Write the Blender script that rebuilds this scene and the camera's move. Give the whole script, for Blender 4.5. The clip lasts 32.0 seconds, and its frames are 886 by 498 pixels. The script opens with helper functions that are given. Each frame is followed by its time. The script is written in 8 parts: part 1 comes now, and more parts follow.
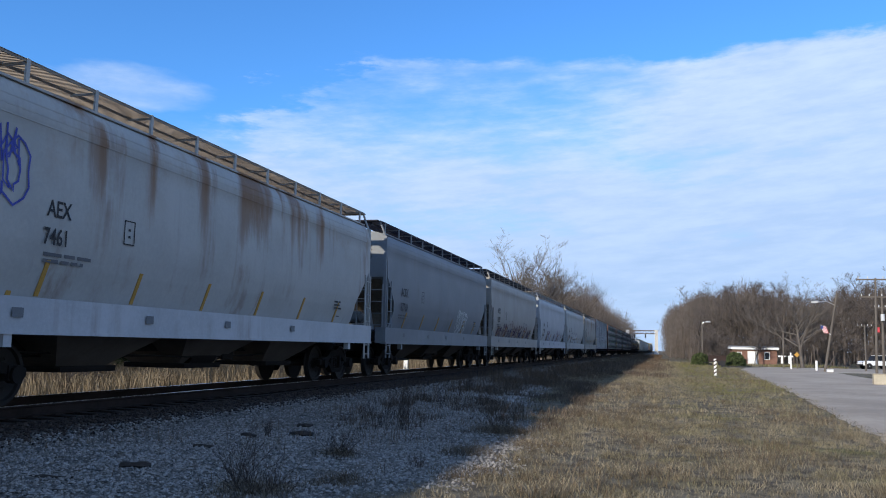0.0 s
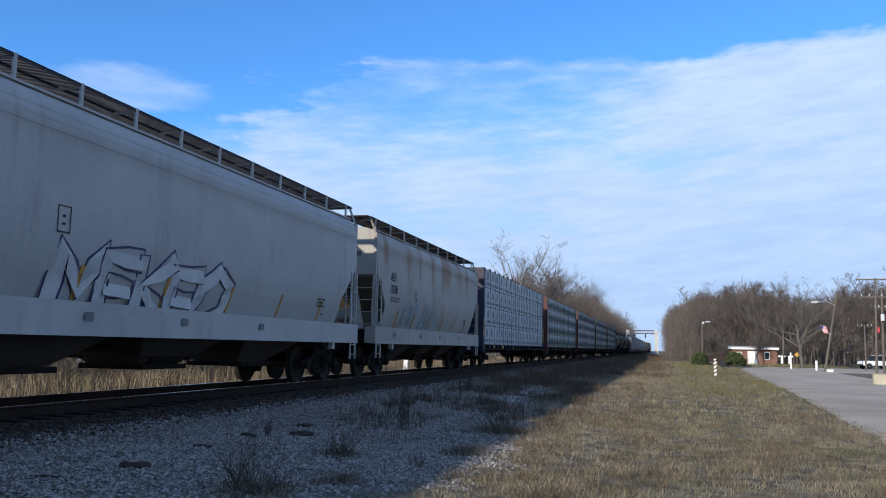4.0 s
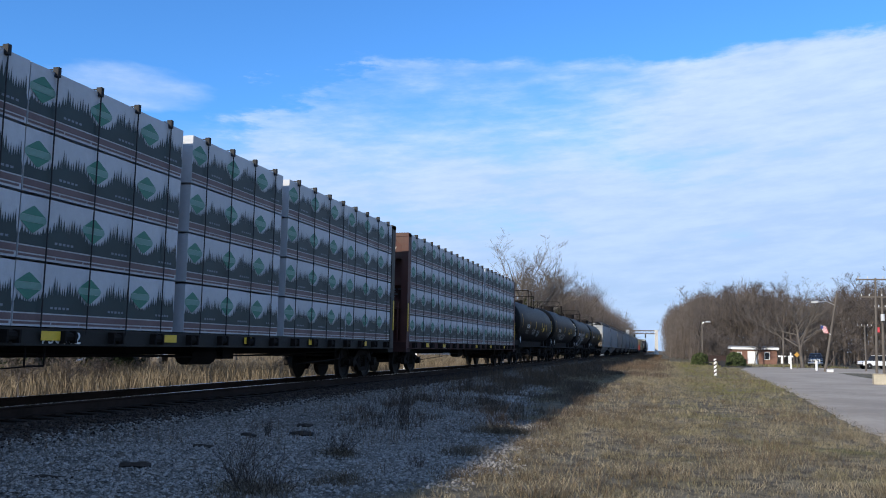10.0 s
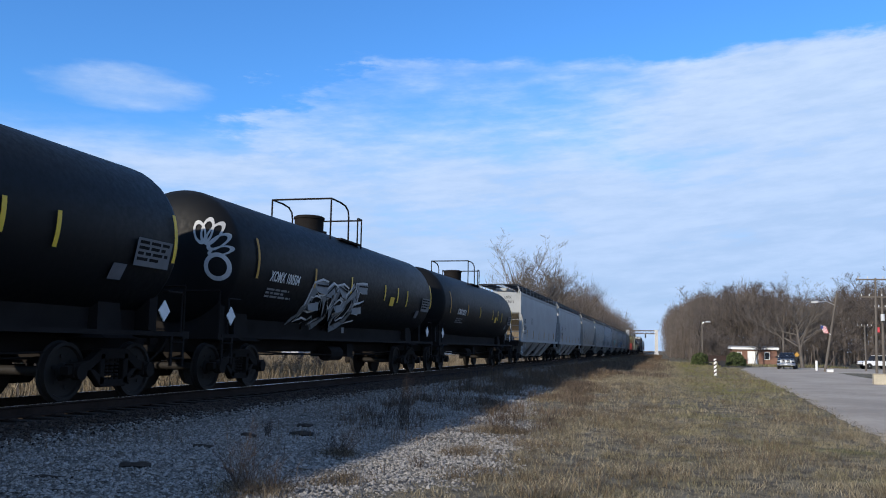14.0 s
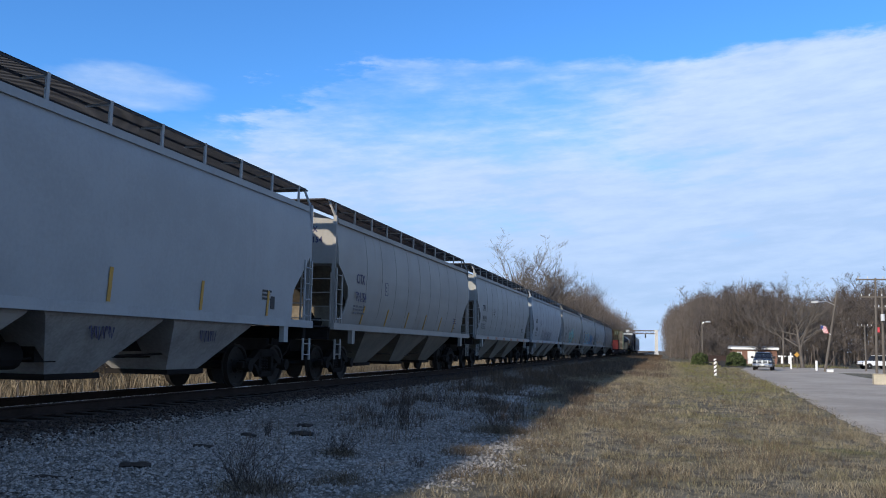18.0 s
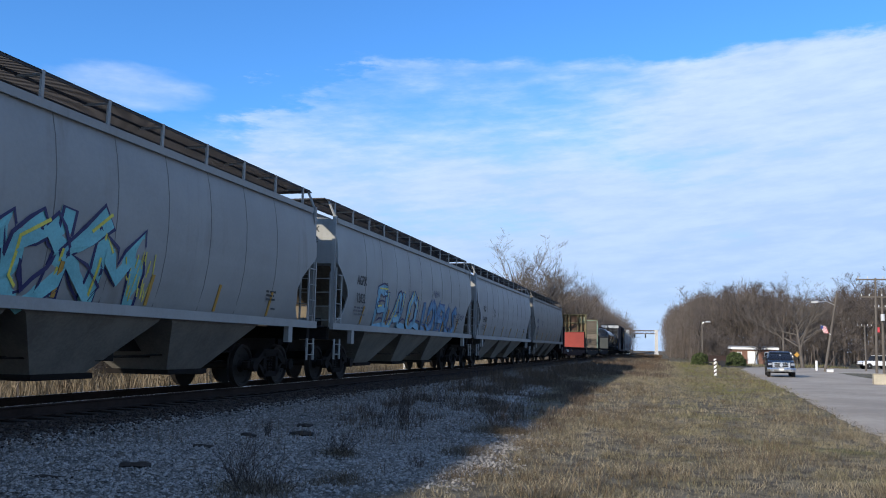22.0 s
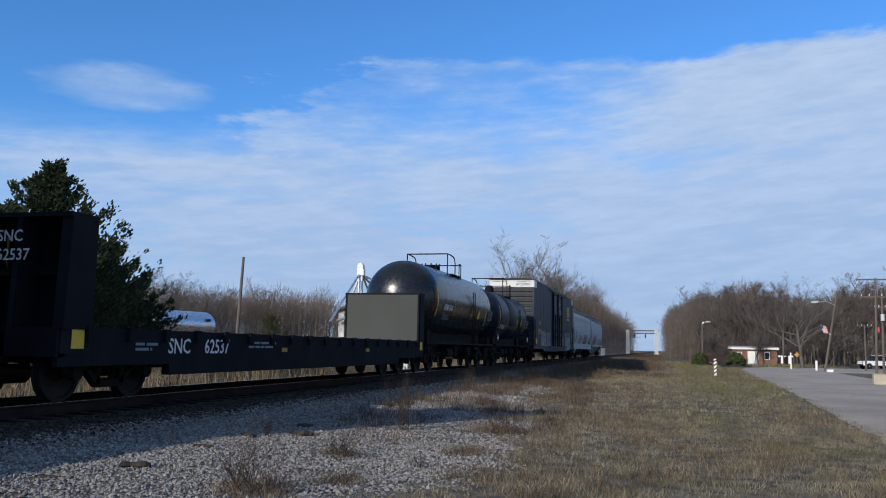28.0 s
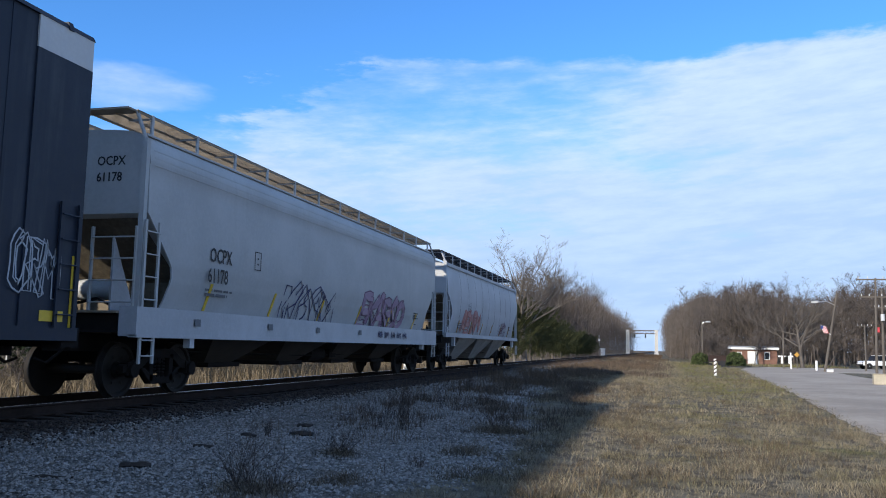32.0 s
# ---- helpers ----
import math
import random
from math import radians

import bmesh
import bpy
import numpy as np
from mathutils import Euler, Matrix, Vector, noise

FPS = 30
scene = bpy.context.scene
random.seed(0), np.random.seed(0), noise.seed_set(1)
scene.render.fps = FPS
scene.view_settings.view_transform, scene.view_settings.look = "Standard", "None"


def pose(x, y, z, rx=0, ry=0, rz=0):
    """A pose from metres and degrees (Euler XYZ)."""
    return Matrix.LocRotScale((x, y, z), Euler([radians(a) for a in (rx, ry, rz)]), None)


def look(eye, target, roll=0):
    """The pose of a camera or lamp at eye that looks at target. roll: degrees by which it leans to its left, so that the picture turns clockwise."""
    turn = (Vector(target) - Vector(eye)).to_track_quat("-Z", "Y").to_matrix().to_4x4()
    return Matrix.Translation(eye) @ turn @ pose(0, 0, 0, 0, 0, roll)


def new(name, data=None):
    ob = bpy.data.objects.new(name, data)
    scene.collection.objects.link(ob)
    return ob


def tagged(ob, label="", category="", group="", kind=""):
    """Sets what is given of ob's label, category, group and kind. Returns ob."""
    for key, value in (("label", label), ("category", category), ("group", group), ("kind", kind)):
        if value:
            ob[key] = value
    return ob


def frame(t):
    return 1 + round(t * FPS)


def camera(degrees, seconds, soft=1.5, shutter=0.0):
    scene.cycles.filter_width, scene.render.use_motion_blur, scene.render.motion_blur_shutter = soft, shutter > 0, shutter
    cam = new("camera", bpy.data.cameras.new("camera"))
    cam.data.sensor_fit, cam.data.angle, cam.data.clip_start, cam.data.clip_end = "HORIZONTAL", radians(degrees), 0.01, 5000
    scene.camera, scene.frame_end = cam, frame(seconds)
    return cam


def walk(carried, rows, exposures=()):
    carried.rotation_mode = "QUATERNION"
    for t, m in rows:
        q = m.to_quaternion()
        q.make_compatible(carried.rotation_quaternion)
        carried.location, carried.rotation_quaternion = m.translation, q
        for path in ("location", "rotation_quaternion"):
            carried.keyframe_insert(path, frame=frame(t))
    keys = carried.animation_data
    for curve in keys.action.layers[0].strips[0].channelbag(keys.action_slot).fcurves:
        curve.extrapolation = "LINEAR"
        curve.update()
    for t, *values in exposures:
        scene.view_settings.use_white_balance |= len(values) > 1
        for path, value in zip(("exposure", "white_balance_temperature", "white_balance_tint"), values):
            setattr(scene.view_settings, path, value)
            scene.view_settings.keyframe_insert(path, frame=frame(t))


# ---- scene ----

# The track runs along +y, the camera stands at the origin beside it.
XC, ZR, ZB = -10.45, 0.57, 0.78        # track centre line, rail top, datum of the car bodies
SPEED = 18.3                 # metres a second, towards -y
CLIP = 32.0

cam = camera(55.19, CLIP, 1.0)
EYE = (0.0, 0.0, 1.6)
AIM = look(EYE, (-0.25284, 0.96071, 1.6 + 0.11451), 1.1)
walk(cam, [(0, AIM), (CLIP, AIM)], [(0, 0.06), (13, 0.08), (14, -0.01), (17, -0.05), (18.5, 0.07), (25.5, 0.10), (27.5, -0.27), (28.2, -0.30), (29, -0.20), (30, 0.0), (31, 0.18), (CLIP, 0.15)])

# ---- world and sun ----
SUN = Vector((-0.42, -0.83, 0.365)).normalized()
sun = new("sun", bpy.data.lights.new("sun", "SUN"))
sun.data.energy, sun.data.angle, sun.data.color = 4.9, radians(1.1), (1.0, 0.91, 0.77)
sun.matrix_world = look(SUN * 50, (0, 0, 0))


class Nodes:
    """Short hand for node trees."""
    def __init__(self, tree):
        self.tree = tree
        tree.nodes.clear()

    def add(self, kind, ins=None, op=None, ease=None, rgba=None):
        n = self.tree.nodes.new(kind)
        if op:
            n.operation = op
        if ease:
            n.interpolation_type = ease
        if rgba:
            n.data_type, n.blend_type = "RGBA", rgba
        for k, v in (ins or {}).items():
            s = n.inputs[k]
            if isinstance(v, bpy.types.NodeSocket):
                self.tree.links.new(v, s)
            else:
                s.default_value = v
        return n

    def math(self, op, a, b=0.0, c=0.0):
        return self.add("ShaderNodeMath", {0: a, 1: b, 2: c}, op).outputs[0]

    def span(self, v, a, b, lo=0.0, hi=1.0):
        return self.add("ShaderNodeMapRange", {0: v, 1: a, 2: b, 3: lo, 4: hi}, None, "SMOOTHSTEP").outputs[0]

    def mix(self, f, a, b, how="MIX"):
        n = self.add("ShaderNodeMix", None, rgba=how)
        for k, v in ((0, f), (6, a), (7, b)):
            if isinstance(v, bpy.types.NodeSocket):
                self.tree.links.new(v, n.inputs[k])
            else:
                n.inputs[k].default_value = v if k == 0 else (*v[:3], 1)
        return n.outputs[2]

    def noise(self, vec, scale, detail=4.0, rough=0.55):
        return self.add("ShaderNodeTexNoise", {"Vector": vec, "Scale": scale, "Detail": detail, "Roughness": rough}).outputs[0]


def sky():
    w = bpy.data.worlds.new("sky")
    w.use_nodes = True
    scene.world = w
    n = Nodes(w.node_tree)
    tc = n.add("ShaderNodeTexCoord").outputs["Generated"]
    xyz = n.add("ShaderNodeSeparateXYZ", {0: tc})
    az = n.math("ARCTAN2", xyz.outputs[0], xyz.outputs[1])
    el = n.math("ARCSINE", xyz.outputs[2])
    air = n.add("ShaderNodeTexSky")
    air.sky_type, air.sun_disc = "NISHITA", False
    air.sun_elevation, air.sun_rotation = math.asin(SUN.z), math.atan2(SUN.x, SUN.y)
    air.air_density, air.dust_density, air.ozone_density = 1.0, 0.2, 3.0
    # cloud sheet: crisp upper rim on one side, thin ripples in the middle, long wisps towards the other side
    p = n.add("ShaderNodeCombineXYZ", {0: n.math("MULTIPLY", az, 4.0), 1: n.math("MULTIPLY", el, 13.0), 2: 3.1}).outputs[0]
    slant = n.add("ShaderNodeCombineXYZ", {0: n.math("MULTIPLY", az, 3.0), 1: n.math("ADD", n.math("MULTIPLY", el, 15.0), n.math("MULTIPLY", az, -1.2)), 2: 8.7}).outputs[0]
    wisps = n.noise(p, 1.9, 9.0, 0.62)
    ripple = n.noise(slant, 5.5, 6.0, 0.60)
    broad = n.noise(slant, 0.9, 4.0, 0.5)
    lump = n.noise(p, 4.5, 5.0, 0.6)
    right = n.span(n.math("ADD", az, n.math("MULTIPLY", n.math("SUBTRACT", wisps, 0.5), 0.42)), -0.53, -0.34)
    top = n.math("ADD", n.math("MULTIPLY", right, 0.085), n.math("ADD", n.span(az, -0.14, 0.02, 0.252, 0.246), n.span(az, 0.02, 0.14, 0.0, 0.012)))
    depth = n.math("ADD", n.math("SUBTRACT", top, el), n.math("MULTIPLY", n.math("SUBTRACT", lump, 0.5), 0.030))
    rim = n.mix(right, (0.055,) * 3, (0.012,) * 3)
    cover = n.span(n.math("DIVIDE", depth, n.add("ShaderNodeSeparateColor", {0: rim}).outputs[0]), -0.1, 1.0)
    # how dense the sheet is: thick on one side and low down, thin in the middle
    dense = n.math("MAXIMUM", n.span(az, -0.13, 0.06), n.span(el, 0.27, 0.17))
    dense = n.math("MULTIPLY", dense, n.span(az, -0.72, -0.34, 0.42, 1.0))
    amount = n.math("ADD", n.math("MULTIPLY", wisps, 0.40), n.math("ADD", n.math("MULTIPLY", ripple, 0.22), n.math("MULTIPLY", broad, 0.38)))
    amount = n.math("ADD", amount, n.math("MULTIPLY", dense, 0.26))
    cloud = n.math("MULTIPLY", n.span(amount, 0.35, 0.76, 0.08, 0.97), cover)
    puff_r = n.math("ADD", n.math("POWER", n.math("MULTIPLY", n.math("ADD", az, 0.630), 12.0), 2.0),
                    n.math("POWER", n.math("MULTIPLY", n.math("SUBTRACT", el, 0.277), 42.0), 2.0))
    puff = n.math("MULTIPLY", n.span(n.math("ADD", puff_r, n.math("MULTIPLY", n.math("SUBTRACT", lump, 0.5), 1.6)), 1.5, 0.25), n.span(wisps, 0.30, 0.70, 0.30, 0.62))
    cloud = n.math("MAXIMUM", cloud, puff)
    haze = n.math("MULTIPLY", n.span(el, 0.19, 0.06, 0.0, 0.90), n.span(az, -0.62, -0.42, 0.72, 1.0))
    haze = n.math("MAXIMUM", haze, n.span(el, 0.13, 0.05, 0.0, 0.92))
    # broken white cloud overhead and behind
    high = n.math("MULTIPLY", n.span(el, 0.46, 0.85), n.span(n.noise(tc, 2.2, 5.0), 0.36, 0.56, 0.10, 0.55))
    cloud = n.math("MINIMUM", n.math("MAXIMUM", n.math("MAXIMUM", cloud, high), haze), 0.96)
    white = n.mix(n.span(n.math("ADD", n.math("MULTIPLY", wisps, 0.5), n.math("MULTIPLY", ripple, 0.5)), 0.36, 0.66), (4.95, 6.65, 9.55), (6.05, 7.65, 10.55))
    white = n.mix(1.0, white, n.mix(n.span(el, 0.04, 0.30), (0.875, 0.90, 0.94), (1.02, 1.02, 1.01)), "MULTIPLY")
    col = n.mix(cloud, n.mix(1.0, air.outputs[0], (0.80, 1.53, 2.30), "MULTIPLY"), white)
    bg = n.add("ShaderNodeBackground", {"Color": col, "Strength": 0.098})
    n.add("ShaderNodeOutputWorld", {0: bg.outputs[0]})


sky()

# ---- materials ----
MATS = {}


def mat(name, col, rough=0.6, metal=0.0, vary=0.25, scale=6.0, bump=0.0, bscale=40.0, dark=None, streak=0.0, rnd=0.0, spec=0.28, dirt=None, runs=0.0, grain=None):
    """A surface: base colour with broad stains, fine grain, optional rain streaks and relief, in object space metres."""
    if name in MATS:
        return MATS[name]
    m = bpy.data.materials.new(name)
    m.use_nodes = True
    n = Nodes(m.node_tree)
    tc = n.add("ShaderNodeTexCoord").outputs["Object"]
    if grain:
        tc = n.add("ShaderNodeMapping", {0: tc, 3: grain}).outputs[0]
    c2 = dark or tuple(c * (1 - vary) for c in col)
    a = n.noise(tc, scale * 0.18, 4.0)
    b = n.noise(tc, scale * 3.0, 5.0, 0.65)
    f = n.span(n.math("ADD", n.math("MULTIPLY", a, 0.6), n.math("MULTIPLY", b, 0.4)), 0.35, 0.65)
    c = n.mix(f, c2, col)
    if streak:
        st = n.noise(n.add("ShaderNodeMapping", {0: tc, 3: (1.5, 1.5, 0.10)}).outputs[0], 1.1, 7.0, 0.62)
        spot = n.noise(tc, 0.55, 5.0, 0.6)
        run = n.math("MULTIPLY", n.span(st, 0.50, 0.70), n.span(spot, 0.40, 0.62))
        c = n.mix(n.math("MULTIPLY", run, streak), c, dirt or (0.11, 0.075, 0.05))
    if runs:
        # rust weeping down from the roof edge
        z = n.add("ShaderNodeSeparateXYZ", {0: tc}).outputs[2]
        st = n.noise(n.add("ShaderNodeMapping", {0: tc, 3: (1.0, 1.0, 0.16)}).outputs[0], 1.9, 6.0, 0.68)
        src = n.noise(n.add("ShaderNodeMapping", {0: tc, 3: (1.0, 1.0, 0.05)}).outputs[0], 0.62, 3.0, 0.6)
        w = n.math("MULTIPLY", n.span(src, 0.43, 0.58), n.span(z, 2.0, 4.0))
        run = n.math("MULTIPLY", n.span(n.math("ADD", st, n.math("MULTIPLY", w, 0.26)), 0.54, 0.76), w)
        c = n.mix(n.math("MULTIPLY", run, runs), c, (0.20, 0.105, 0.05))
        low = n.math("MULTIPLY", n.span(n.noise(tc, 0.8, 5.0, 0.6), 0.52, 0.68), n.span(z, 2.9, 4.2, 0.15, 0.8))
        c = n.mix(n.math("MULTIPLY", low, runs * 0.55), c, (0.27, 0.19, 0.12))
    if rnd:
        r = n.add("ShaderNodeObjectInfo").outputs["Random"]
        c = n.mix(1.0, c, n.mix(r, (1 - rnd,) * 3, (1 + rnd,) * 3), "MULTIPLY")
    bs = n.add("ShaderNodeBsdfPrincipled", {"Base Color": c, "Metallic": metal, "Specular IOR Level": spec,
                                            "Roughness": n.span(b, 0.2, 0.8, rough - 0.08, min(1.0, rough + 0.1))})
    if bump:
        bp = n.add("ShaderNodeBump", {"Height": n.noise(tc, bscale, 4.0, 0.7), "Strength": 0.7, "Distance": bump})
        n.tree.links.new(bp.outputs[0], bs.inputs["Normal"])
    n.add("ShaderNodeOutputMaterial", {0: bs.outputs[0]})
    MATS[name] = m
    return m


# ---- mesh helpers ----
def box(bm, x0, x1, y0, y1, z0, z1):
    v = [bm.verts.new(p) for p in ((x0, y0, z0), (x1, y0, z0), (x1, y1, z0), (x0, y1, z0), (x0, y0, z1), (x1, y0, z1), (x1, y1, z1), (x0, y1, z1))]
    for q in ((3, 2, 1, 0), (4, 5, 6, 7), (0, 1, 5, 4), (1, 2, 6, 5), (2, 3, 7, 6), (3, 0, 4, 7)):
        bm.faces.new([v[i] for i in q])
    return bm


def rings(bm, loops, close=True, cap=True):
    """Skin a list of point loops of equal length."""
    rows = [[bm.verts.new(p) for p in loop] for loop in loops]
    k = len(rows[0])
    for a, b in zip(rows, rows[1:]):
        for i in range(k if close else k - 1):
            j = (i + 1) % k
            bm.faces.new((a[i], a[j], b[j], b[i]))
    if cap:
        bm.faces.new(rows[0][::-1])
        bm.faces.new(rows[-1])
    return bm


def rod(bm, p, q, r, n=6, r2=None):
    p, q = Vector(p), Vector(q)
    d = (q - p).normalized()
    u = d.orthogonal().normalized()
    w = d.cross(u)
    ring = [(u * math.cos(2 * math.pi * i / n) + w * math.sin(2 * math.pi * i / n)) for i in range(n)]
    return rings(bm, [[p + c * r for c in ring], [q + c * (r if r2 is None else r2) for c in ring]])


def pipe(bm, pts, r, n=5):
    for a, b in zip(pts, pts[1:]):
        rod(bm, a, b, r, n)
    return bm


def mesh_of(name, bm, material, smooth=False):
    bmesh.ops.recalc_face_normals(bm, faces=bm.faces)
    me = bpy.data.meshes.new(name)
    bm.to_mesh(me)
    bm.free()
    if smooth:
        me.shade_smooth()
        me.set_sharp_from_angle(angle=radians(40))
    for m in (material if isinstance(material, (list, tuple)) else [material]):
        me.materials.append(m)
    return me


def part(name, bm, material, parent, label="", smooth=False, at=None, kind=""):
    ob = new(name, bm if isinstance(bm, bpy.types.Mesh) else mesh_of(name, bm, material, smooth))
    ob.parent = parent
    if at is not None:
        ob.matrix_basis = at
    return tagged(ob, label, kind=kind)


def thing(name, label, category, group="", at=None, kind=""):
    ob = new(name)
    if at is not None:
        ob.matrix_basis = at
    return tagged(ob, label, category, group, kind)


def sheet(name, bm, material, label, category, smooth=False, kind="structure"):
    return tagged(new(name, mesh_of(name, bm, material, smooth)), label, category, "", kind)


# ---- ground ----
def lerp_rows(rows, v):
    for (a, za), (b, zb) in zip(rows, rows[1:]):
        if v <= b:
            return za + (zb - za) * max(0.0, (v - a) / (b - a))
    return rows[-1][1]


PROFILE = [(-4000, -0.2), (-40, -0.1), (-18, 0.05), (-13.2, 0.12), (-12.2, 0.31), (-11.9, 0.35), (-9.0, 0.35), (-8.8, 0.31), (-8.0, 0.13), (-6.2, 0.04),
           (-3.0, 0.0), (3.0, -0.04), (4000, -0.06)]


def ground_z(x, y):
    z = lerp_rows(PROFILE, x) + lerp_rows([(20, 0.0), (40, -0.08), (60, -0.18), (95, -0.27), (4800, -0.30)], max(20.0, y)) * max(0.0, min(1.0, (x + 7.0) / 8.0))
    k = max(0.0, min(1.0, (x + 8.8) / 0.8)) * max(0.0, min(1.0, (3.0 - x) / 2.0))
    return z + 0.05 * k * noise.noise((x * 0.6, y * 0.25, 0.0)) + 0.015 * k * noise.noise((x * 2.5, y * 2.5, 4.0))


def steps(rows):
    out = []
    for a, b, s in rows:
        k = max(1, round((b - a) / s))
        out += [a + (b - a) * i / k for i in range(k)]
    return out + [rows[-1][1]]


GX = steps([(-4000, -400, 900), (-400, -40, 60), (-40, -14, 4), (-14, -2, 0.2), (-2, 4, 0.4), (4, 40, 4), (40, 400, 60), (400, 4000, 900)])
GY = steps([(-900, -60, 120), (-60, 2, 8), (2, 40, 0.4), (40, 120, 2), (120, 600, 30), (600, 4800, 600)])


def grid_sheet(bm, xs, ys, zf):
    v = [[bm.verts.new((x, y, zf(x, y))) for x in xs] for y in ys]
    for i in range(len(ys) - 1):
        for j in range(len(xs) - 1):
            bm.faces.new((v[i][j], v[i][j + 1], v[i + 1][j + 1], v[i + 1][j]))
    return bm


def ground_material():
    m = bpy.data.materials.new("ground")
    m.use_nodes = True
    n = Nodes(m.node_tree)
    tc = n.add("ShaderNodeTexCoord").outputs["Object"]
    xyz = n.add("ShaderNodeSeparateXYZ", {0: tc})
    x, y = xyz.outputs[0], xyz.outputs[1]
    big = n.noise(tc, 0.35, 4.0)
    mid = n.noise(tc, 2.2, 5.0, 0.6)
    fine = n.noise(tc, 26.0, 4.0, 0.7)
    straw = n.mix(n.span(mid, 0.35, 0.65), (0.072, 0.060, 0.043), (0.195, 0.165, 0.112))
    green = n.mix(n.span(fine, 0.3, 0.7), (0.075, 0.072, 0.025), (0.17, 0.155, 0.06))
    grass = n.mix(n.math("MULTIPLY", n.span(big, 0.52, 0.68), n.span(x, -2.0, 2.5)), straw, green)
    stone = n.add("ShaderNodeTexVoronoi", {"Vector": tc, "Scale": 22.0})
    gravel = n.mix(n.span(stone.outputs["Distance"], 0.1, 0.5), (0.255, 0.237, 0.215), (0.098, 0.091, 0.082))
    gravel = n.mix(n.span(mid, 0.45, 0.75, 0.0, 0.5), gravel, (0.20, 0.175, 0.14))
    edge = n.math("ADD", x, n.math("MULTIPLY", n.math("SUBTRACT", mid, 0.5), 2.0))
    edge = n.math("ADD", edge, n.math("MULTIPLY", n.math("SUBTRACT", big, 0.5), 1.6))
    reach = n.math("ADD", n.math("ADD", -3.2, n.span(y, 7.5, 11.5, 0.0, 0.7)), n.math("ADD", n.span(y, 14.5, 24.0, 0.0, -1.3), n.span(y, 26.0, 46.0, 0.0, -2.4)))
    is_gravel = n.math("MULTIPLY", n.span(n.math("SUBTRACT", edge, reach), 0.5, -0.3), n.span(x, -13.4, -13.0))
    weeds = n.mix(n.span(mid, 0.35, 0.65), (0.10, 0.072, 0.045), (0.19, 0.14, 0.085))
    c = n.mix(n.math("MULTIPLY", n.span(y, 30.0, 44.0), n.span(x, -1.0, -4.0)), grass, weeds)
    c = n.mix(is_gravel, c, gravel)
    oil = n.math("MULTIPLY", n.span(n.math("ADD", x, n.math("MULTIPLY", mid, 0.5)), -8.35, -8.6), n.span(x, -12.8, -12.4))
    c = n.mix(oil, c, n.mix(fine, (0.016, 0.012, 0.009), (0.05, 0.036, 0.027)))
    bs = n.add("ShaderNodeBsdfPrincipled", {"Base Color": c, "Roughness": 0.95, "Specular IOR Level": 0.2})
    bp = n.add("ShaderNodeBump", {"Height": n.math("ADD", fine, n.math("MULTIPLY", stone.outputs["Distance"], is_gravel)), "Strength": 0.9, "Distance": 0.05})
    n.tree.links.new(bp.outputs[0], bs.inputs["Normal"])
    n.add("ShaderNodeOutputMaterial", {0: bs.outputs[0]})
    return m


sheet("ground", grid_sheet(bmesh.new(), GX, GY, ground_z), ground_material(), "dry winter grass and gravel beside the track", "ground", True)


def road_left(y):
    return lerp_rows([(-60, 1.0), (17.5, 3.95), (44, 5.55), (72, 6.7), (104, 8.3), (114, 9.8), (124, 14.0)], y) + 0.22 * noise.noise((y * 0.6, 0.0, 2.0)) + 0.10 * noise.noise((y * 2.3, 4.0, 2.0))


def road_right(y):
    return lerp_rows([(-60, 13.5), (40, 14.5), (75, 15.6), (95, 17.0), (101, 60), (124, 90)], y)


asphalt = mat("asphalt", (0.40, 0.335, 0.262), 0.9, scale=1.3, bump=0.01, bscale=60, dark=(0.27, 0.225, 0.178), streak=0.35, dirt=(0.16, 0.135, 0.105))
bm = bmesh.new()
ys = steps([(-60, 0, 10), (0, 40, 0.3), (40, 124, 1.0)])
rows = [[(road_left(y) + (road_right(y) - road_left(y)) * k / 8, y, ground_z(road_left(y) + (road_right(y) - road_left(y)) * k / 8, y) + (0.006 if k in (0, 8) else 0.03)) for k in range(9)] for y in ys]
rings(bm, rows, close=False, cap=False)
sheet("road", bm, asphalt, "worn grey asphalt road with broken edges", "road", kind="structure")

# ---- track ----
steel = mat("rail_steel", (0.035, 0.024, 0.019), 0.9, 0.0, dark=(0.018, 0.012, 0.009), spec=0.12)
shiny = mat("rail_head", (0.55, 0.55, 0.56), 0.25, 1.0)
for sx in (-0.7525, 0.7525):
    x = XC + sx
    rail = thing("rail", "rusty steel rail with a polished head", "rail", "rails")
    prof = [(-0.076, -0.186), (0.076, -0.186), (0.076, -0.172), (0.012, -0.15), (0.01, -0.045), (0.037, -0.03), (0.037, -0.004),
            (-0.037, -0.004), (-0.037, -0.03), (-0.01, -0.045), (-0.012, -0.15), (-0.076, -0.172)]
    part("rail_web", rings(bmesh.new(), [[(x + a, y, ZR + b) for a, b in prof] for y in (-800, 900)]), steel, rail)
    part("rail_top", box(bmesh.new(), x - 0.03, x + 0.03, -800, 900, ZR - 0.004, ZR), shiny, rail, "polished running surface")


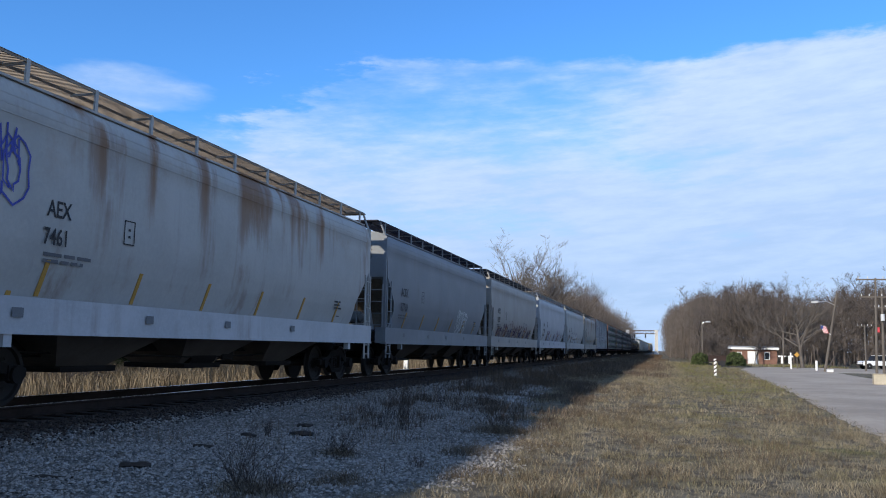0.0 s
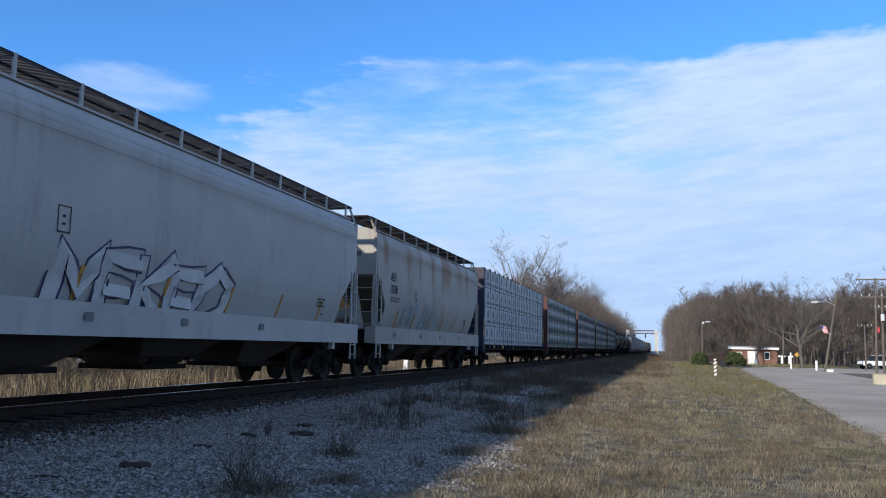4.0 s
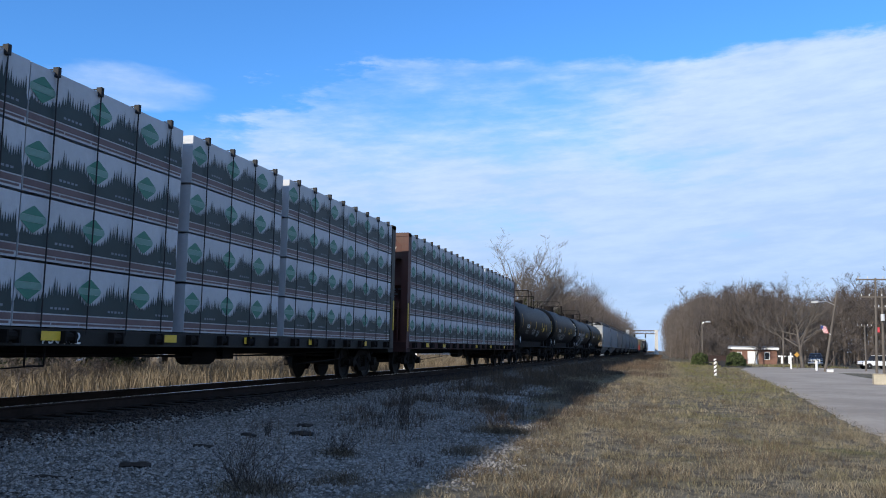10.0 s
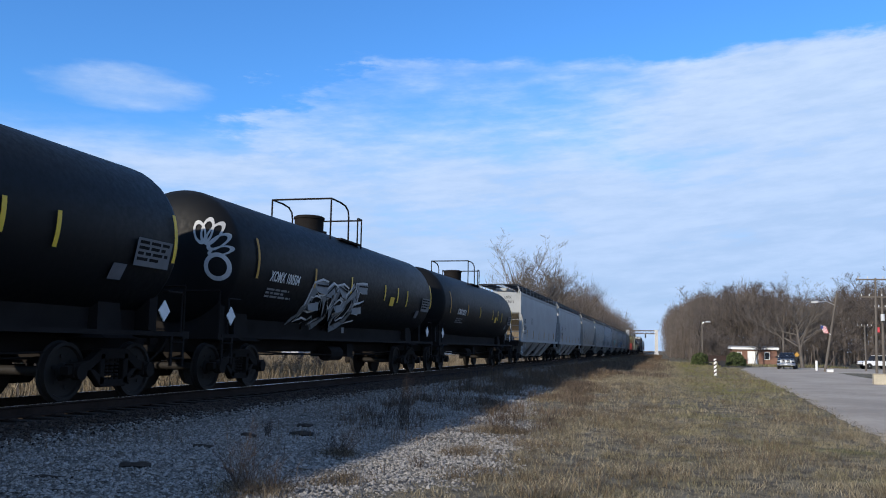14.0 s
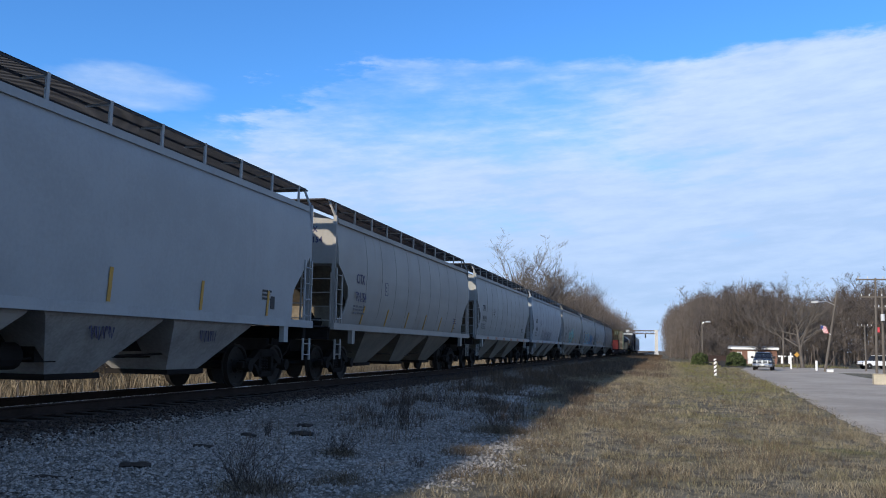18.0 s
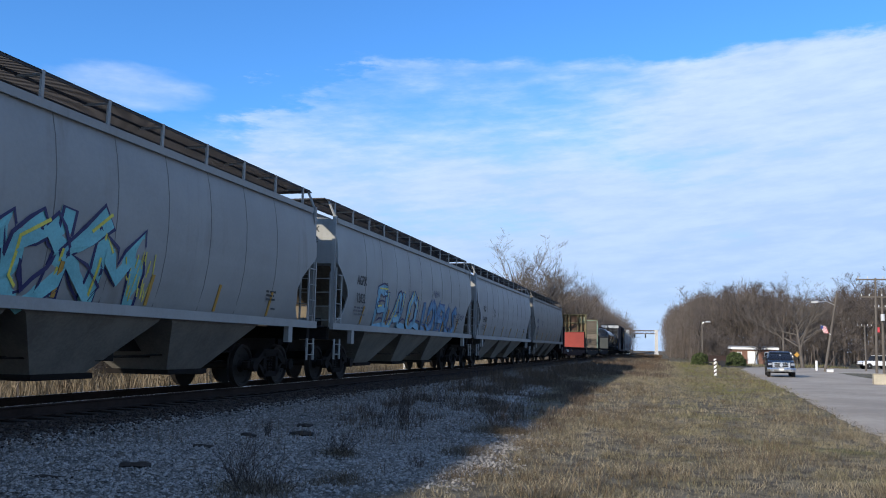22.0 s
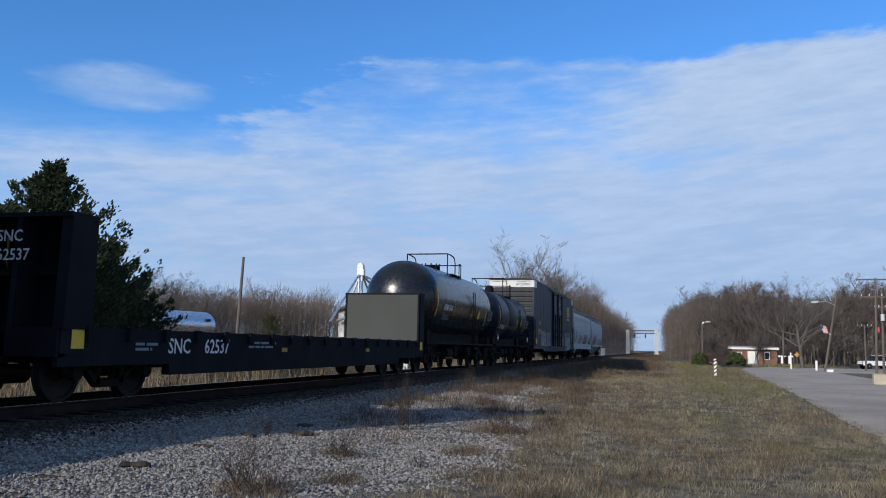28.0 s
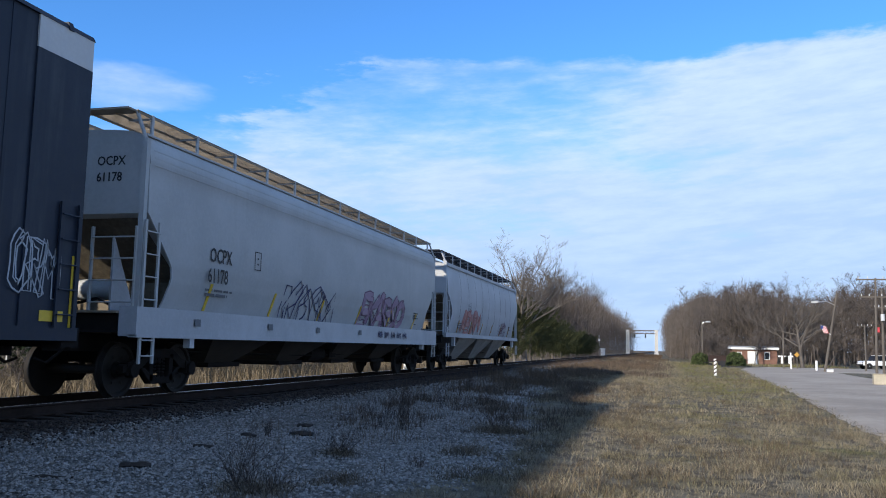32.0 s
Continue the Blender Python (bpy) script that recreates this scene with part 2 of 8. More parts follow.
# ---- car materials ----
M_WHEEL = mat("wheel_steel", (0.022, 0.019, 0.017), 0.7, 0.0, dark=(0.012, 0.010, 0.008), spec=0.2)
M_CAST = mat("cast_steel", (0.018, 0.015, 0.013), 0.9, 0.0, dark=(0.009, 0.007, 0.006), bump=0.004, bscale=30, spec=0.15)
M_UNDER = mat("underframe", (0.016, 0.014, 0.013), 0.9, 0.0, dark=(0.009, 0.007, 0.006), spec=0.15)
M_YELLOW = mat("reflector_yellow", (0.75, 0.50, 0.05), 0.4, vary=0.15)
M_RED = mat("reflector_red", (0.30, 0.13, 0.06), 0.45, vary=0.2)
M_AMBER = mat("reflector_worn", (0.52, 0.29, 0.06), 0.6, vary=0.3)
M_WHITE = mat("lettering_white", (0.72, 0.72, 0.70), 0.6, vary=0.15, scale=20)
M_BLACK = mat("lettering_black", (0.025, 0.025, 0.028), 0.6, vary=0.2, scale=20)
M_GOLD = mat("lettering_gold", (0.62, 0.42, 0.06), 0.55, vary=0.2, scale=15)
FLANK = Matrix(((0, 0, 1, 0), (1, 0, 0, 0), (0, 1, 0, 0), (0, 0, 0, 1)))      # text on a flank that faces +x
FRONT = Matrix(((1, 0, 0, 0), (0, 0, -1, 0), (0, 1, 0, 0), (0, 0, 0, 1)))     # text on an end that faces -y
SHARED = {}


def shared(key, make):
    if key not in SHARED:
        SHARED[key] = make()
    return SHARED[key]


def words(body, size, material, parent, at, narrow=1.0, name="lettering"):
    def make():
        cu = bpy.data.curves.new("words", "FONT")
        cu.body, cu.size, cu.extrude, cu.offset, cu.resolution_u = body, size, 0.0015, size * 0.012, 2
        ob = bpy.data.objects.new("words", cu)
        me = bpy.data.meshes.new_from_object(ob)
        me.transform(Matrix.Diagonal((narrow, 1, 1, 1)))
        me.materials.clear()
        me.materials.append(material)
        bpy.data.objects.remove(ob)
        return me
    return part(name, shared(("words", body, size, material.name, narrow), make), None, parent, at=at)


def bars(parent, x, y, z, rows, material, at=None, name="small_print", k=0.09):
    """Unreadable small print: rows of short bars on a flank."""
    rng = random.Random(hash((round(y, 2), round(z, 2))) & 255)
    bm = bmesh.new()
    for i, width in enumerate(rows):
        a = 0.0
        while a < width:
            b = min(width, a + rng.uniform(0.12, 0.4))
            box(bm, 0, 0.003, a, b, -i * k, -i * k + k * 0.55)
            a = b + 0.06
    return part(name, bm, material, parent, at=(at or Matrix()) @ Matrix.Translation((x, y, z)))


def plate(parent, x, y, z, w, h, material, name="reflector", at=None, t=0.004, label=""):
    def make():
        return mesh_of(name, box(bmesh.new(), 0, t, 0, w, 0, h), material)
    return part(name, shared((name, w, h, t, material.name), make), None, parent, label, at=(at or Matrix()) @ Matrix.Translation((x, y, z)))


WHEELSETS = []
WR = 0.50                    # wheel radius
WB = 0.96                    # half of the wheel base


def disc(bm, x0, x1, rows, n=20):
    """Turned part round the x axis: rows of (share of width, radius)."""
    rings(bm, [[(x0 + (x1 - x0) * s, r * math.cos(2 * math.pi * i / n), r * math.sin(2 * math.pi * i / n)) for i in range(n)] for s, r in rows])


def wheelset_mesh():
    bm = bmesh.new()
    for s in (-1, 1):
        disc(bm, s * 0.68, s * 0.82, [(0, 0.22), (0, 0.44), (0.02, WR + 0.025), (0.2, WR + 0.02), (0.28, WR), (1, WR - 0.006), (1, 0.435), (0.7, 0.41), (0.55, 0.16), (1.1, 0.13), (1.1, 0.0001)])
        for k in range(6):
            a = k * math.pi / 3
            rod(bm, (s * 0.79, 0.26 * math.cos(a), 0.26 * math.sin(a)), (s * 0.80, 0.26 * math.cos(a), 0.26 * math.sin(a)), 0.035, 6)
    rod(bm, (-1.05, 0, 0), (1.05, 0, 0), 0.085, 10)
    return mesh_of("wheelset", bm, M_WHEEL, True)


def side_frame_mesh():
    bm = bmesh.new()
    x0, x1 = -0.075, 0.075
    def slab(pts):
        rings(bm, [[(x, y, z) for y, z in pts] for x in (x0, x1)])
    slab([(-1.12, 0.52), (-0.62, 0.60), (-0.35, 0.78), (0.35, 0.78), (0.62, 0.60), (1.12, 0.52), (1.12, 0.40), (0.60, 0.46), (0.33, 0.64), (-0.33, 0.64), (-0.60, 0.46), (-1.12, 0.40)])
    slab([(-0.62, 0.47), (-0.30, 0.20), (0.30, 0.20), (0.62, 0.47), (0.5, 0.47), (0.24, 0.30), (-0.24, 0.30), (-0.5, 0.47)])
    for s in (-1, 1):
        box(bm, x0, x1, s * 0.30 - 0.06, s * 0.30 + 0.06, 0.25, 0.70)
        rod(bm, (0.0, s * 0.89, 0.44), (0.16, s * 0.89, 0.44), 0.12, 12)
        box(bm, -0.08, 0.10, s * 0.89 - 0.13, s * 0.89 + 0.13, 0.36, 0.56)
    for y in (-0.13, 0.0, 0.13):
        for z in range(6):
            rod(bm, (-0.02, y, 0.31 + z * 0.055), (-0.02, y, 0.34 + z * 0.055), 0.055, 8)
    bmesh.ops.bevel(bm, geom=[e for e in bm.edges if e.calc_length() > 0.3], offset=0.012, segments=1, affect="EDGES")
    bmesh.ops.scale(bm, vec=(1.0, WB / 0.89, WR / 0.44), verts=bm.verts)
    return mesh_of("side_frame", bm, M_CAST)


def bogie(car, y, inward=1):
    def bolster():
        bm = bmesh.new()
        box(bm, -0.98, 0.98, -0.18, 0.18, 0.50, 0.72)
        box(bm, -0.35, 0.35, -0.3, 0.3, 0.70, 0.86)
        for s in (-1, 1):
            box(bm, -0.75, 0.75, s * 0.40 - 0.05, s * 0.40 + 0.05, 0.36, 0.46)
        bmesh.ops.scale(bm, vec=(1.0, 1.0, 1.2), verts=bm.verts)
        return mesh_of("bogie", bm, M_CAST)
    b = part("bogie", shared("bolster", bolster), None, car, at=Matrix.Translation((0, y, ZR - ZB)))
    for s in (-1, 1):
        part("side_frame", shared("side_frame", side_frame_mesh), None, b, at=pose(s * 1.0, 0, 0, 0, 0, 0 if s > 0 else 180))
    for s in (-1, 1):
        w = part("wheelset", shared("wheelset", wheelset_mesh), None, b, at=Matrix.Translation((0, s * WB, WR)))
        WHEELSETS.append((w, car, y + s * WB, s * WB))
    return b


def coupler_mesh():
    bm = bmesh.new()
    box(bm, -0.09, 0.09, -0.52, 0.3, 0.80, 0.98)
    box(bm, -0.17, 0.14, -0.72, -0.48, 0.74, 1.04)
    box(bm, 0.02, 0.16, -0.80, -0.60, 0.76, 1.02)
    pipe(bm, [(0.3, 0.1, 0.85), (0.34, -0.2, 0.62), (0.3, -0.5, 0.42), (0.2, -0.66, 0.50)], 0.025, 6)
    pipe(bm, [(-1.0, 0.0, 0.95), (-0.3, -0.25, 0.95), (-0.1, -0.3, 1.08)], 0.018, 5)
    return mesh_of("coupler", bm, M_CAST)


def couplers(car, length):
    part("coupler", shared("coupler", coupler_mesh), None, car, at=Matrix.Translation((0, 0, 0)))
    part("coupler", shared("coupler", coupler_mesh), None, car, at=pose(0, length, 0, 0, 0, 180))


def underframe(car, length, z0=0.62, z1=0.95, w=0.30, gear=True):
    bm = bmesh.new()
    box(bm, -w, w, 0.1, length - 0.1, z0, z1)
    if gear:
        m = length * 0.5
        rod(bm, (0.55, m - 0.5, 0.55), (0.55, m + 0.5, 0.55), 0.22, 12)
        box(bm, 0.3, 0.8, m + 0.7, m + 1.2, 0.45, 0.85)
        pipe(bm, [(0.7, 2.6, 0.62), (0.75, m, 0.5), (0.7, length - 2.6, 0.62)], 0.018, 5)
        pipe(bm, [(0.45, 2.2, 0.55), (0.4, length - 2.2, 0.5)], 0.022, 5)
    return part("underframe", bm, M_UNDER, car)


def ladder_mesh(h, w, step, material, key, flank=True):
    """Ladder in the y-z plane, or across in x-z."""
    def make():
        bm = bmesh.new()
        for a in (0, w):
            p = (0, a, 0) if flank else (a, 0, 0)
            box(bm, p[0] - 0.018, p[0] + 0.018, p[1] - 0.03, p[1] + 0.03, 0, h)
        k = max(1, round(h / step))
        for i in range(k):
            z = (i + 0.5) * h / k
            if flank:
                rod(bm, (0.03, 0, z), (0.03, w, z), 0.014, 5)
            else:
                rod(bm, (0, -0.03, z), (w, -0.03, z), 0.014, 5)
        return mesh_of("ladder", bm, material)
    return shared((key, h, w, material.name, flank), make)


def grating(length, x0, x1, z, material, bar=0.062):
    bm = bmesh.new()
    n = int(length / bar)
    for i in range(n):
        y = i * bar
        box(bm, x0, x1, y, y + bar * 0.42, z - 0.02, z)
    for x in (x0, (x0 + x1) / 2, x1 - 0.02):
        box(bm, x, x + 0.02, 0, length, z - 0.05, z + 0.004)
    return bm


def ribbon(bm, pts, width, surf, lift, loop=True):
    n = len(pts)
    rows = []
    for i in range(n):
        a = pts[i - 1] if loop or i else pts[0]
        b = pts[(i + 1) % n] if loop or i < n - 1 else pts[-1]
        d = Vector((b[0] - a[0], b[1] - a[1]))
        d = d.normalized() if d.length > 1e-6 else Vector((1, 0))
        y, z = pts[i]
        rows.append((bm.verts.new((surf(z) + lift, y - d.y * width, z + d.x * width)), bm.verts.new((surf(z) + lift, y + d.y * width, z - d.x * width))))
    for i in range(n if loop else n - 1):
        a, b = rows[i], rows[(i + 1) % n]
        bm.faces.new((a[0], a[1], b[1], b[0]))


def paint(name, col):
    return mat("spray_" + name, col, 0.55, vary=0.3, scale=8)


# skeletons of letter-like shapes in a unit square
GLYPHS = ([[(0, 0), (0.42, 1), (0.6, 1), (1, 0)], [(0.2, 0.35), (0.8, 0.35)]],
          [[(0.1, 0), (0.1, 1)], [(0.95, 1), (0.2, 0.5), (0.95, 0)]],
          [[(0.9, 0.8), (0.5, 1), (0.1, 0.78), (0.5, 0.5), (0.9, 0.25), (0.5, 0), (0.05, 0.15)]],
          [[(0.95, 1), (0.1, 1), (0.1, 0), (0.95, 0)], [(0.1, 0.5), (0.8, 0.52)]],
          [[(0.5, 1), (0.05, 0.7), (0.1, 0.2), (0.5, 0), (0.92, 0.25), (0.95, 0.7), (0.55, 0.98)]],
          [[(0, 0), (0.1, 1), (0.5, 0.4), (0.9, 1), (1, 0)]],
          [[(0.1, 0), (0.1, 1), (0.8, 0.92), (0.8, 0.6), (0.15, 0.5), (0.95, 0)]],
          [[(0.1, 1), (0.15, 0.1), (0.9, 0.05)]])


def graffiti(car, seed, y0, y1, z0, z1, surf, fill, line, shade=None, letters=5, width=0.022):
    """Sprayed piece: a row of fat interlocking letter-like shapes with outlines; no readable word."""
    rng = random.Random(seed)
    letters += 1
    w, h = (y1 - y0) / letters, z1 - z0
    fat = min(w * 0.23, h * 0.145)
    a, b, c = bmesh.new(), bmesh.new(), bmesh.new()
    last = None
    for i in range(letters):
        glyph = rng.choice([g for g in GLYPHS if g is not last])
        last = glyph
        dz, tall, slope = rng.uniform(-0.06, 0.06) * h, rng.uniform(0.84, 1.02), rng.uniform(-0.12, 0.22)
        for stroke in glyph:
            pts = [(y0 + w * (i - 0.08 + 1.16 * (u + slope * (v - 0.5) + rng.uniform(-0.05, 0.05))), z0 + dz + h * tall * (v + rng.uniform(-0.05, 0.05))) for u, v in stroke]
            bend = [(p[0] + (q[0] - p[0]) * f, p[1] + (q[1] - p[1]) * f) for p, q in zip(pts, pts[1:]) for f in (0.0, 0.5)] + [pts[-1]]
            sides = ([], [])
            for k, (y, z) in enumerate(bend):
                p, q = bend[max(0, k - 1)], bend[min(len(bend) - 1, k + 1)]
                d = Vector((q[0] - p[0], q[1] - p[1])).normalized()
                r = fat * (1.0 + 0.25 * math.sin(k * 1.7 + i))
                sides[0].append((y - d.y * r, z + d.x * r))
                sides[1].append((y + d.y * r, z - d.x * r))
            if fill:
                ribbon(a, bend, fat, surf, 0.012 + i * 0.001, False)
            ribbon(b, sides[0] + sides[1][::-1], width, surf, 0.016 + i * 0.001)
            if shade or not fill:
                ribbon(c, [(y + fat * 0.25, z + fat * 0.3) for y, z in bend[: max(2, len(bend) // 2)]], width * 0.8, surf, 0.022 + i * 0.001, False)
    if fill:
        part("graffiti_fill", a, fill, car, "sprayed graffiti fill")
    else:
        a.free()
    part("graffiti_outline", b, line, car, "sprayed graffiti outline")
    if len(c.verts):
        part("graffiti_stroke", c, shade or line, car, "sprayed graffiti strokes", kind="stuff")
    else:
        c.free()


def tag_scrawl(car, seed, y, z, w, h, surf, line, width=0.016):
    rng = random.Random(seed)
    bm = bmesh.new()
    pts, n = [], 22
    for i in range(n):
        pts.append((y + w * i / n + rng.uniform(-0.05, 0.05) * w, z + h * (0.5 + 0.5 * math.sin(i * 1.9 + rng.uniform(-0.6, 0.6)))))
    ribbon(bm, pts, width, surf, 0.014, False)
    part("scrawl", bm, line, car, "sprayed scrawl")


MOVING = []


def start_car(name, label, category, lead):
    car = thing(name, label, category, "freight train", pose(XC, lead, ZB))
    MOVING.append((car, lead))
    return car


# ---- covered hoppers ----
def hopper(lead, end, style, col, label, walk_col=(0.10, 0.10, 0.10), mark=None, number="", mark_at=(1.6, 3.05), streak=0.35, dirt=None, bays=4, reflect=M_AMBER,
           letter=M_BLACK, sill_col=None, bay_col=None, size=0.42, pitch=1.0, runs=0.0):
    L = end - lead
    car = start_car("covered_hopper", label, "hopper car", lead)
    paintm = mat("hopper_paint_%d" % round(lead), col, 0.55, vary=0.14, scale=4, streak=streak, dirt=dirt, dark=tuple(c * 0.84 for c in col), runs=runs)
    sillm = mat("hopper_sill_%d" % round(lead), sill_col or col, 0.55, vary=0.2, scale=5, streak=streak * 0.6, dirt=dirt)
    # brownish dark bay tones include the shade and ground bounce under the car
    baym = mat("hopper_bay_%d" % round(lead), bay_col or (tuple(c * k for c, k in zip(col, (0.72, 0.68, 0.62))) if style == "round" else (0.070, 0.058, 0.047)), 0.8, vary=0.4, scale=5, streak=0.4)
    walkm = mat("roof_walk_%d" % round(lead), walk_col, 0.8, vary=0.3, scale=8)
    wz = 4.97 if style == "sill" else 4.905      # height of the roof walks
    if style == "round":
        wide = [(1.34, 1.28), (1.55, 1.36), (1.9, 1.46), (2.4, 1.545), (2.9, 1.575), (3.4, 1.565), (3.9, 1.50), (4.2, 1.43), (4.32, 1.40)]
        cut = [(1.34, 0.75), (1.5, 0.95), (1.75, 1.20), (2.2, 1.32), (2.5, 1.15), (2.8, 0.75), (3.05, 0.38), (3.1, 0.34), (9, 0.34)]
    elif style == "sill":
        # tucked in behind the sill, a rolled band along the roof
        wide = [(1.38, 1.22), (1.6, 1.32), (1.9, 1.425), (2.3, 1.50), (2.8, 1.525), (3.4, 1.52), (3.98, 1.50), (4.02, 1.515), (4.2, 1.49), (4.38, 1.44), (4.50, 1.36), (4.56, 1.28)]
        cut = [(1.38, 1.30), (2.0, 1.34), (2.2, 1.26), (2.6, 0.86), (3.05, 0.42), (3.1, 0.36), (9, 0.36)]
    else:
        wide = [(1.38, 1.47), (1.7, 1.50), (2.6, 1.525), (3.4, 1.52), (4.0, 1.49), (4.22, 1.45), (4.32, 1.42)]
        cut = [(1.38, 1.30), (2.0, 1.34), (2.2, 1.26), (2.6, 0.86), (3.05, 0.42), (3.1, 0.36), (9, 0.36)]
    surf = lambda z: lerp_rows(wide, z)
    inset = lambda z: lerp_rows(cut, z)
    # the ends are hollow below the cap: a slope sheet runs inwards behind the side sheets, down to an upright bulkhead
    back = lambda z, d: max(d, lerp_rows([(1.3, 1.95), (1.95, 1.95), (3.05, 0.46), (3.1, 0.34), (9, 0.34)], z))
    zs = sorted({z for z, _ in wide} | {z for z, _ in cut if z < 4.3} | {1.95, 3.0, 3.7})
    def ring_at(w, d, e, z):
        a, b = w - 0.035, w - 0.055
        return [(-w, d, z), (-a, d, z), (-b, e, z), (b, e, z), (a, d, z), (w, d, z)] + [(w, d + (L - 2 * d) * k / 6, z) for k in range(1, 6)] + \
               [(w, L - d, z), (a, L - d, z), (b, L - e, z), (-b, L - e, z), (-a, L - d, z), (-w, L - d, z)]
    loops = [ring_at(surf(z), inset(z), back(z, inset(z)), z) for z in zs]
    # the roof, crowned
    for s, z in ((0.86, wide[-1][0] + 0.06), (0.55, wide[-1][0] + 0.10), (0.2, wide[-1][0] + 0.12)):
        loops.append(ring_at(wide[-1][1] * s, inset(4), inset(4), z))
    body = part("body", rings(bmesh.new(), loops), paintm, car, smooth=True)
    # top chord along the eaves
    for s in (1, -1):
        bm = box(bmesh.new(), s * 1.38, s * 1.48, 0.45, L - 0.45, 4.26, 4.40) if style != "sill" else box(bmesh.new(), s * 1.26, s * 1.36, 0.45, L - 0.45, 4.545, 4.585)
        part("top_chord", bm, paintm, car)
    if style == "sill":
        # rolled ridges along the upper band
        for z in (4.0, 4.13, 4.27):
            for s in (1, -1):
                part("roof_ridge", box(bmesh.new(), s * (surf(z) - 0.01), s * (surf(z) + 0.004), 0.5, L - 0.5, z - 0.010, z + 0.010), paintm, car)
    # side sills and bolster ends
    zb = 0.90 if style == "sill" else 1.24
    for s in (1, -1):
        bm = bmesh.new()
        box(bm, s * (1.20 if style == "sill" else 1.44), s * 1.56, 0.15, L - 0.15, zb, 1.42)
        if style == "sill":
            box(bm, s * 1.40, s * 1.58, 0.15, L - 0.15, zb - 0.02, zb + 0.03)
        part("side_sill", bm, sillm, car)
        if style != "sill":
            for y in (1.62, L - 1.84):
                part("jacking_pad", box(bmesh.new(), s * 1.42, s * 1.55, y, y + 0.22, 0.86, 1.24), sillm, car)
    for y in (0.12, L - 0.37):
        part("end_sill", box(bmesh.new(), -1.36, 1.36, y + 0.04, y + 0.22, 0.96, 1.27), M_UNDER, car)
    # gusset plates and brake gear in the hollow ends
    for y, s in ((0.0, 1), (L, -1)):
        for x in (-0.8, 0.8) if style != "round" else (-0.38, 0.38):
            tri = [(0.42, 2.7), (0.42, 1.32), (1.15, 1.32)] if style != "round" else [(1.30, 1.75), (1.20, 1.32), (1.9, 1.32)]
            part("gusset", rings(bmesh.new(), [[(xx, y + s * p, z) for p, z in tri] for xx in (x - 0.02, x + 0.02)]), sillm if style != "round" else M_UNDER, car)
        if style != "round":
            bm = rod(bmesh.new(), (-0.55, y + s * 1.25, 1.78), (0.30, y + s * 1.25, 1.78), 0.20, 14)
            rod(bm, (0.30, y + s * 1.25, 1.78), (0.42, y + s * 1.25, 1.78), 0.20, 14, 0.07)
            part("air_reservoir", bm, sillm, car, smooth=True)
            part("brake_rigging", pipe(bmesh.new(), [(-0.9, y + s * 0.8, 1.36), (0.1, y + s * 1.0, 1.60), (0.75, y + s * 0.9, 1.36)], 0.028, 6), M_UNDER, car)
        else:
            part("brake_cylinder", rod(bmesh.new(), (0.15, y + s * 1.1, 1.46), (0.75, y + s * 1.1, 1.46), 0.13, 12), M_UNDER, car, smooth=True)
        # stains darken the tan for grime and for shade under the cap together
        dusty = mat("slope_dust", (0.20, 0.165, 0.12), 0.85, vary=0.55, scale=3, streak=0.6, dirt=(0.05, 0.036, 0.026))
        hole = [(0.475, 3.03), (1.925, 1.965), (1.925, 1.345)]
        part("slope_sheet", rings(bmesh.new(), [[(xx, y + s * (p - e), z) for p, z in hole] for xx, e in ((-1.26, 0.006), (1.26, 0.006))], close=False, cap=False), dusty, car, "dusty rust-stained end slope sheet, toned down for shade")
        part("shear_plate", box(bmesh.new(), -1.3, 1.3, *sorted((y + s * 0.37, y + s * 1.94)), 1.29, 1.318), M_UNDER, car)
    underframe(car, L)
    # hopper bays
    a, b = 3.0, L - 3.0
    bw = (b - a) / bays
    for k in range(bays):
        y0, y1 = a + k * bw + 0.04, a + (k + 1) * bw - 0.04
        m0, m1 = y0 + bw * 0.32, y1 - bw * 0.32
        if style == "sill":
            levels = ((0.55, m0, m1, 0.36), (1.36, y0 + bw * 0.05, y1 - bw * 0.05, 1.02), (1.36, y0, y1, 1.40))
        else:
            levels = ((0.62, m0, m1, 0.24), (1.36, y0 + bw * 0.05, y1 - bw * 0.05, 1.18), (1.40, y0, y1, 1.385))
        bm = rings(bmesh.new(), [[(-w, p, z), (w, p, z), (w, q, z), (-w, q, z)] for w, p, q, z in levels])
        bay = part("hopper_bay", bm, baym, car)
        part("outlet_gate", box(bmesh.new(), -0.72, 0.72, m0 - 0.1, m1 + 0.1, levels[0][3] - 0.09, levels[0][3] + 0.01), M_UNDER, bay)
    # roof walks on brackets, with hatch covers between
    for s in (1, -1):
        part("roof_walk", grating(L - 0.5, min(s * 0.30, s * 1.28), max(s * 0.30, s * 1.28), wz, walkm), walkm, car, at=Matrix.Translation((0, 0.25, 0)))
        k = round((L - 1.4) / 1.55)
        for i in range(k + 1):
            y = 0.7 + (L - 1.4) * i / k
            def bracket():
                bm = bmesh.new()
                box(bm, -0.02, 0.02, -0.035, 0.035, 4.30, wz + 0.01)
                box(bm, -0.5, 0.02, -0.02, 0.02, wz - 0.07, wz - 0.035)
                return mesh_of("walk_bracket", bm, paintm)
            part("walk_bracket", shared(("bracket", paintm.name), bracket), None, car, at=pose(s * 1.27, y, 0, 0, 0, 0 if s > 0 else 180))
    n = 10
    for i in range(n):
        y = 1.2 + (L - 2.4) * i / n
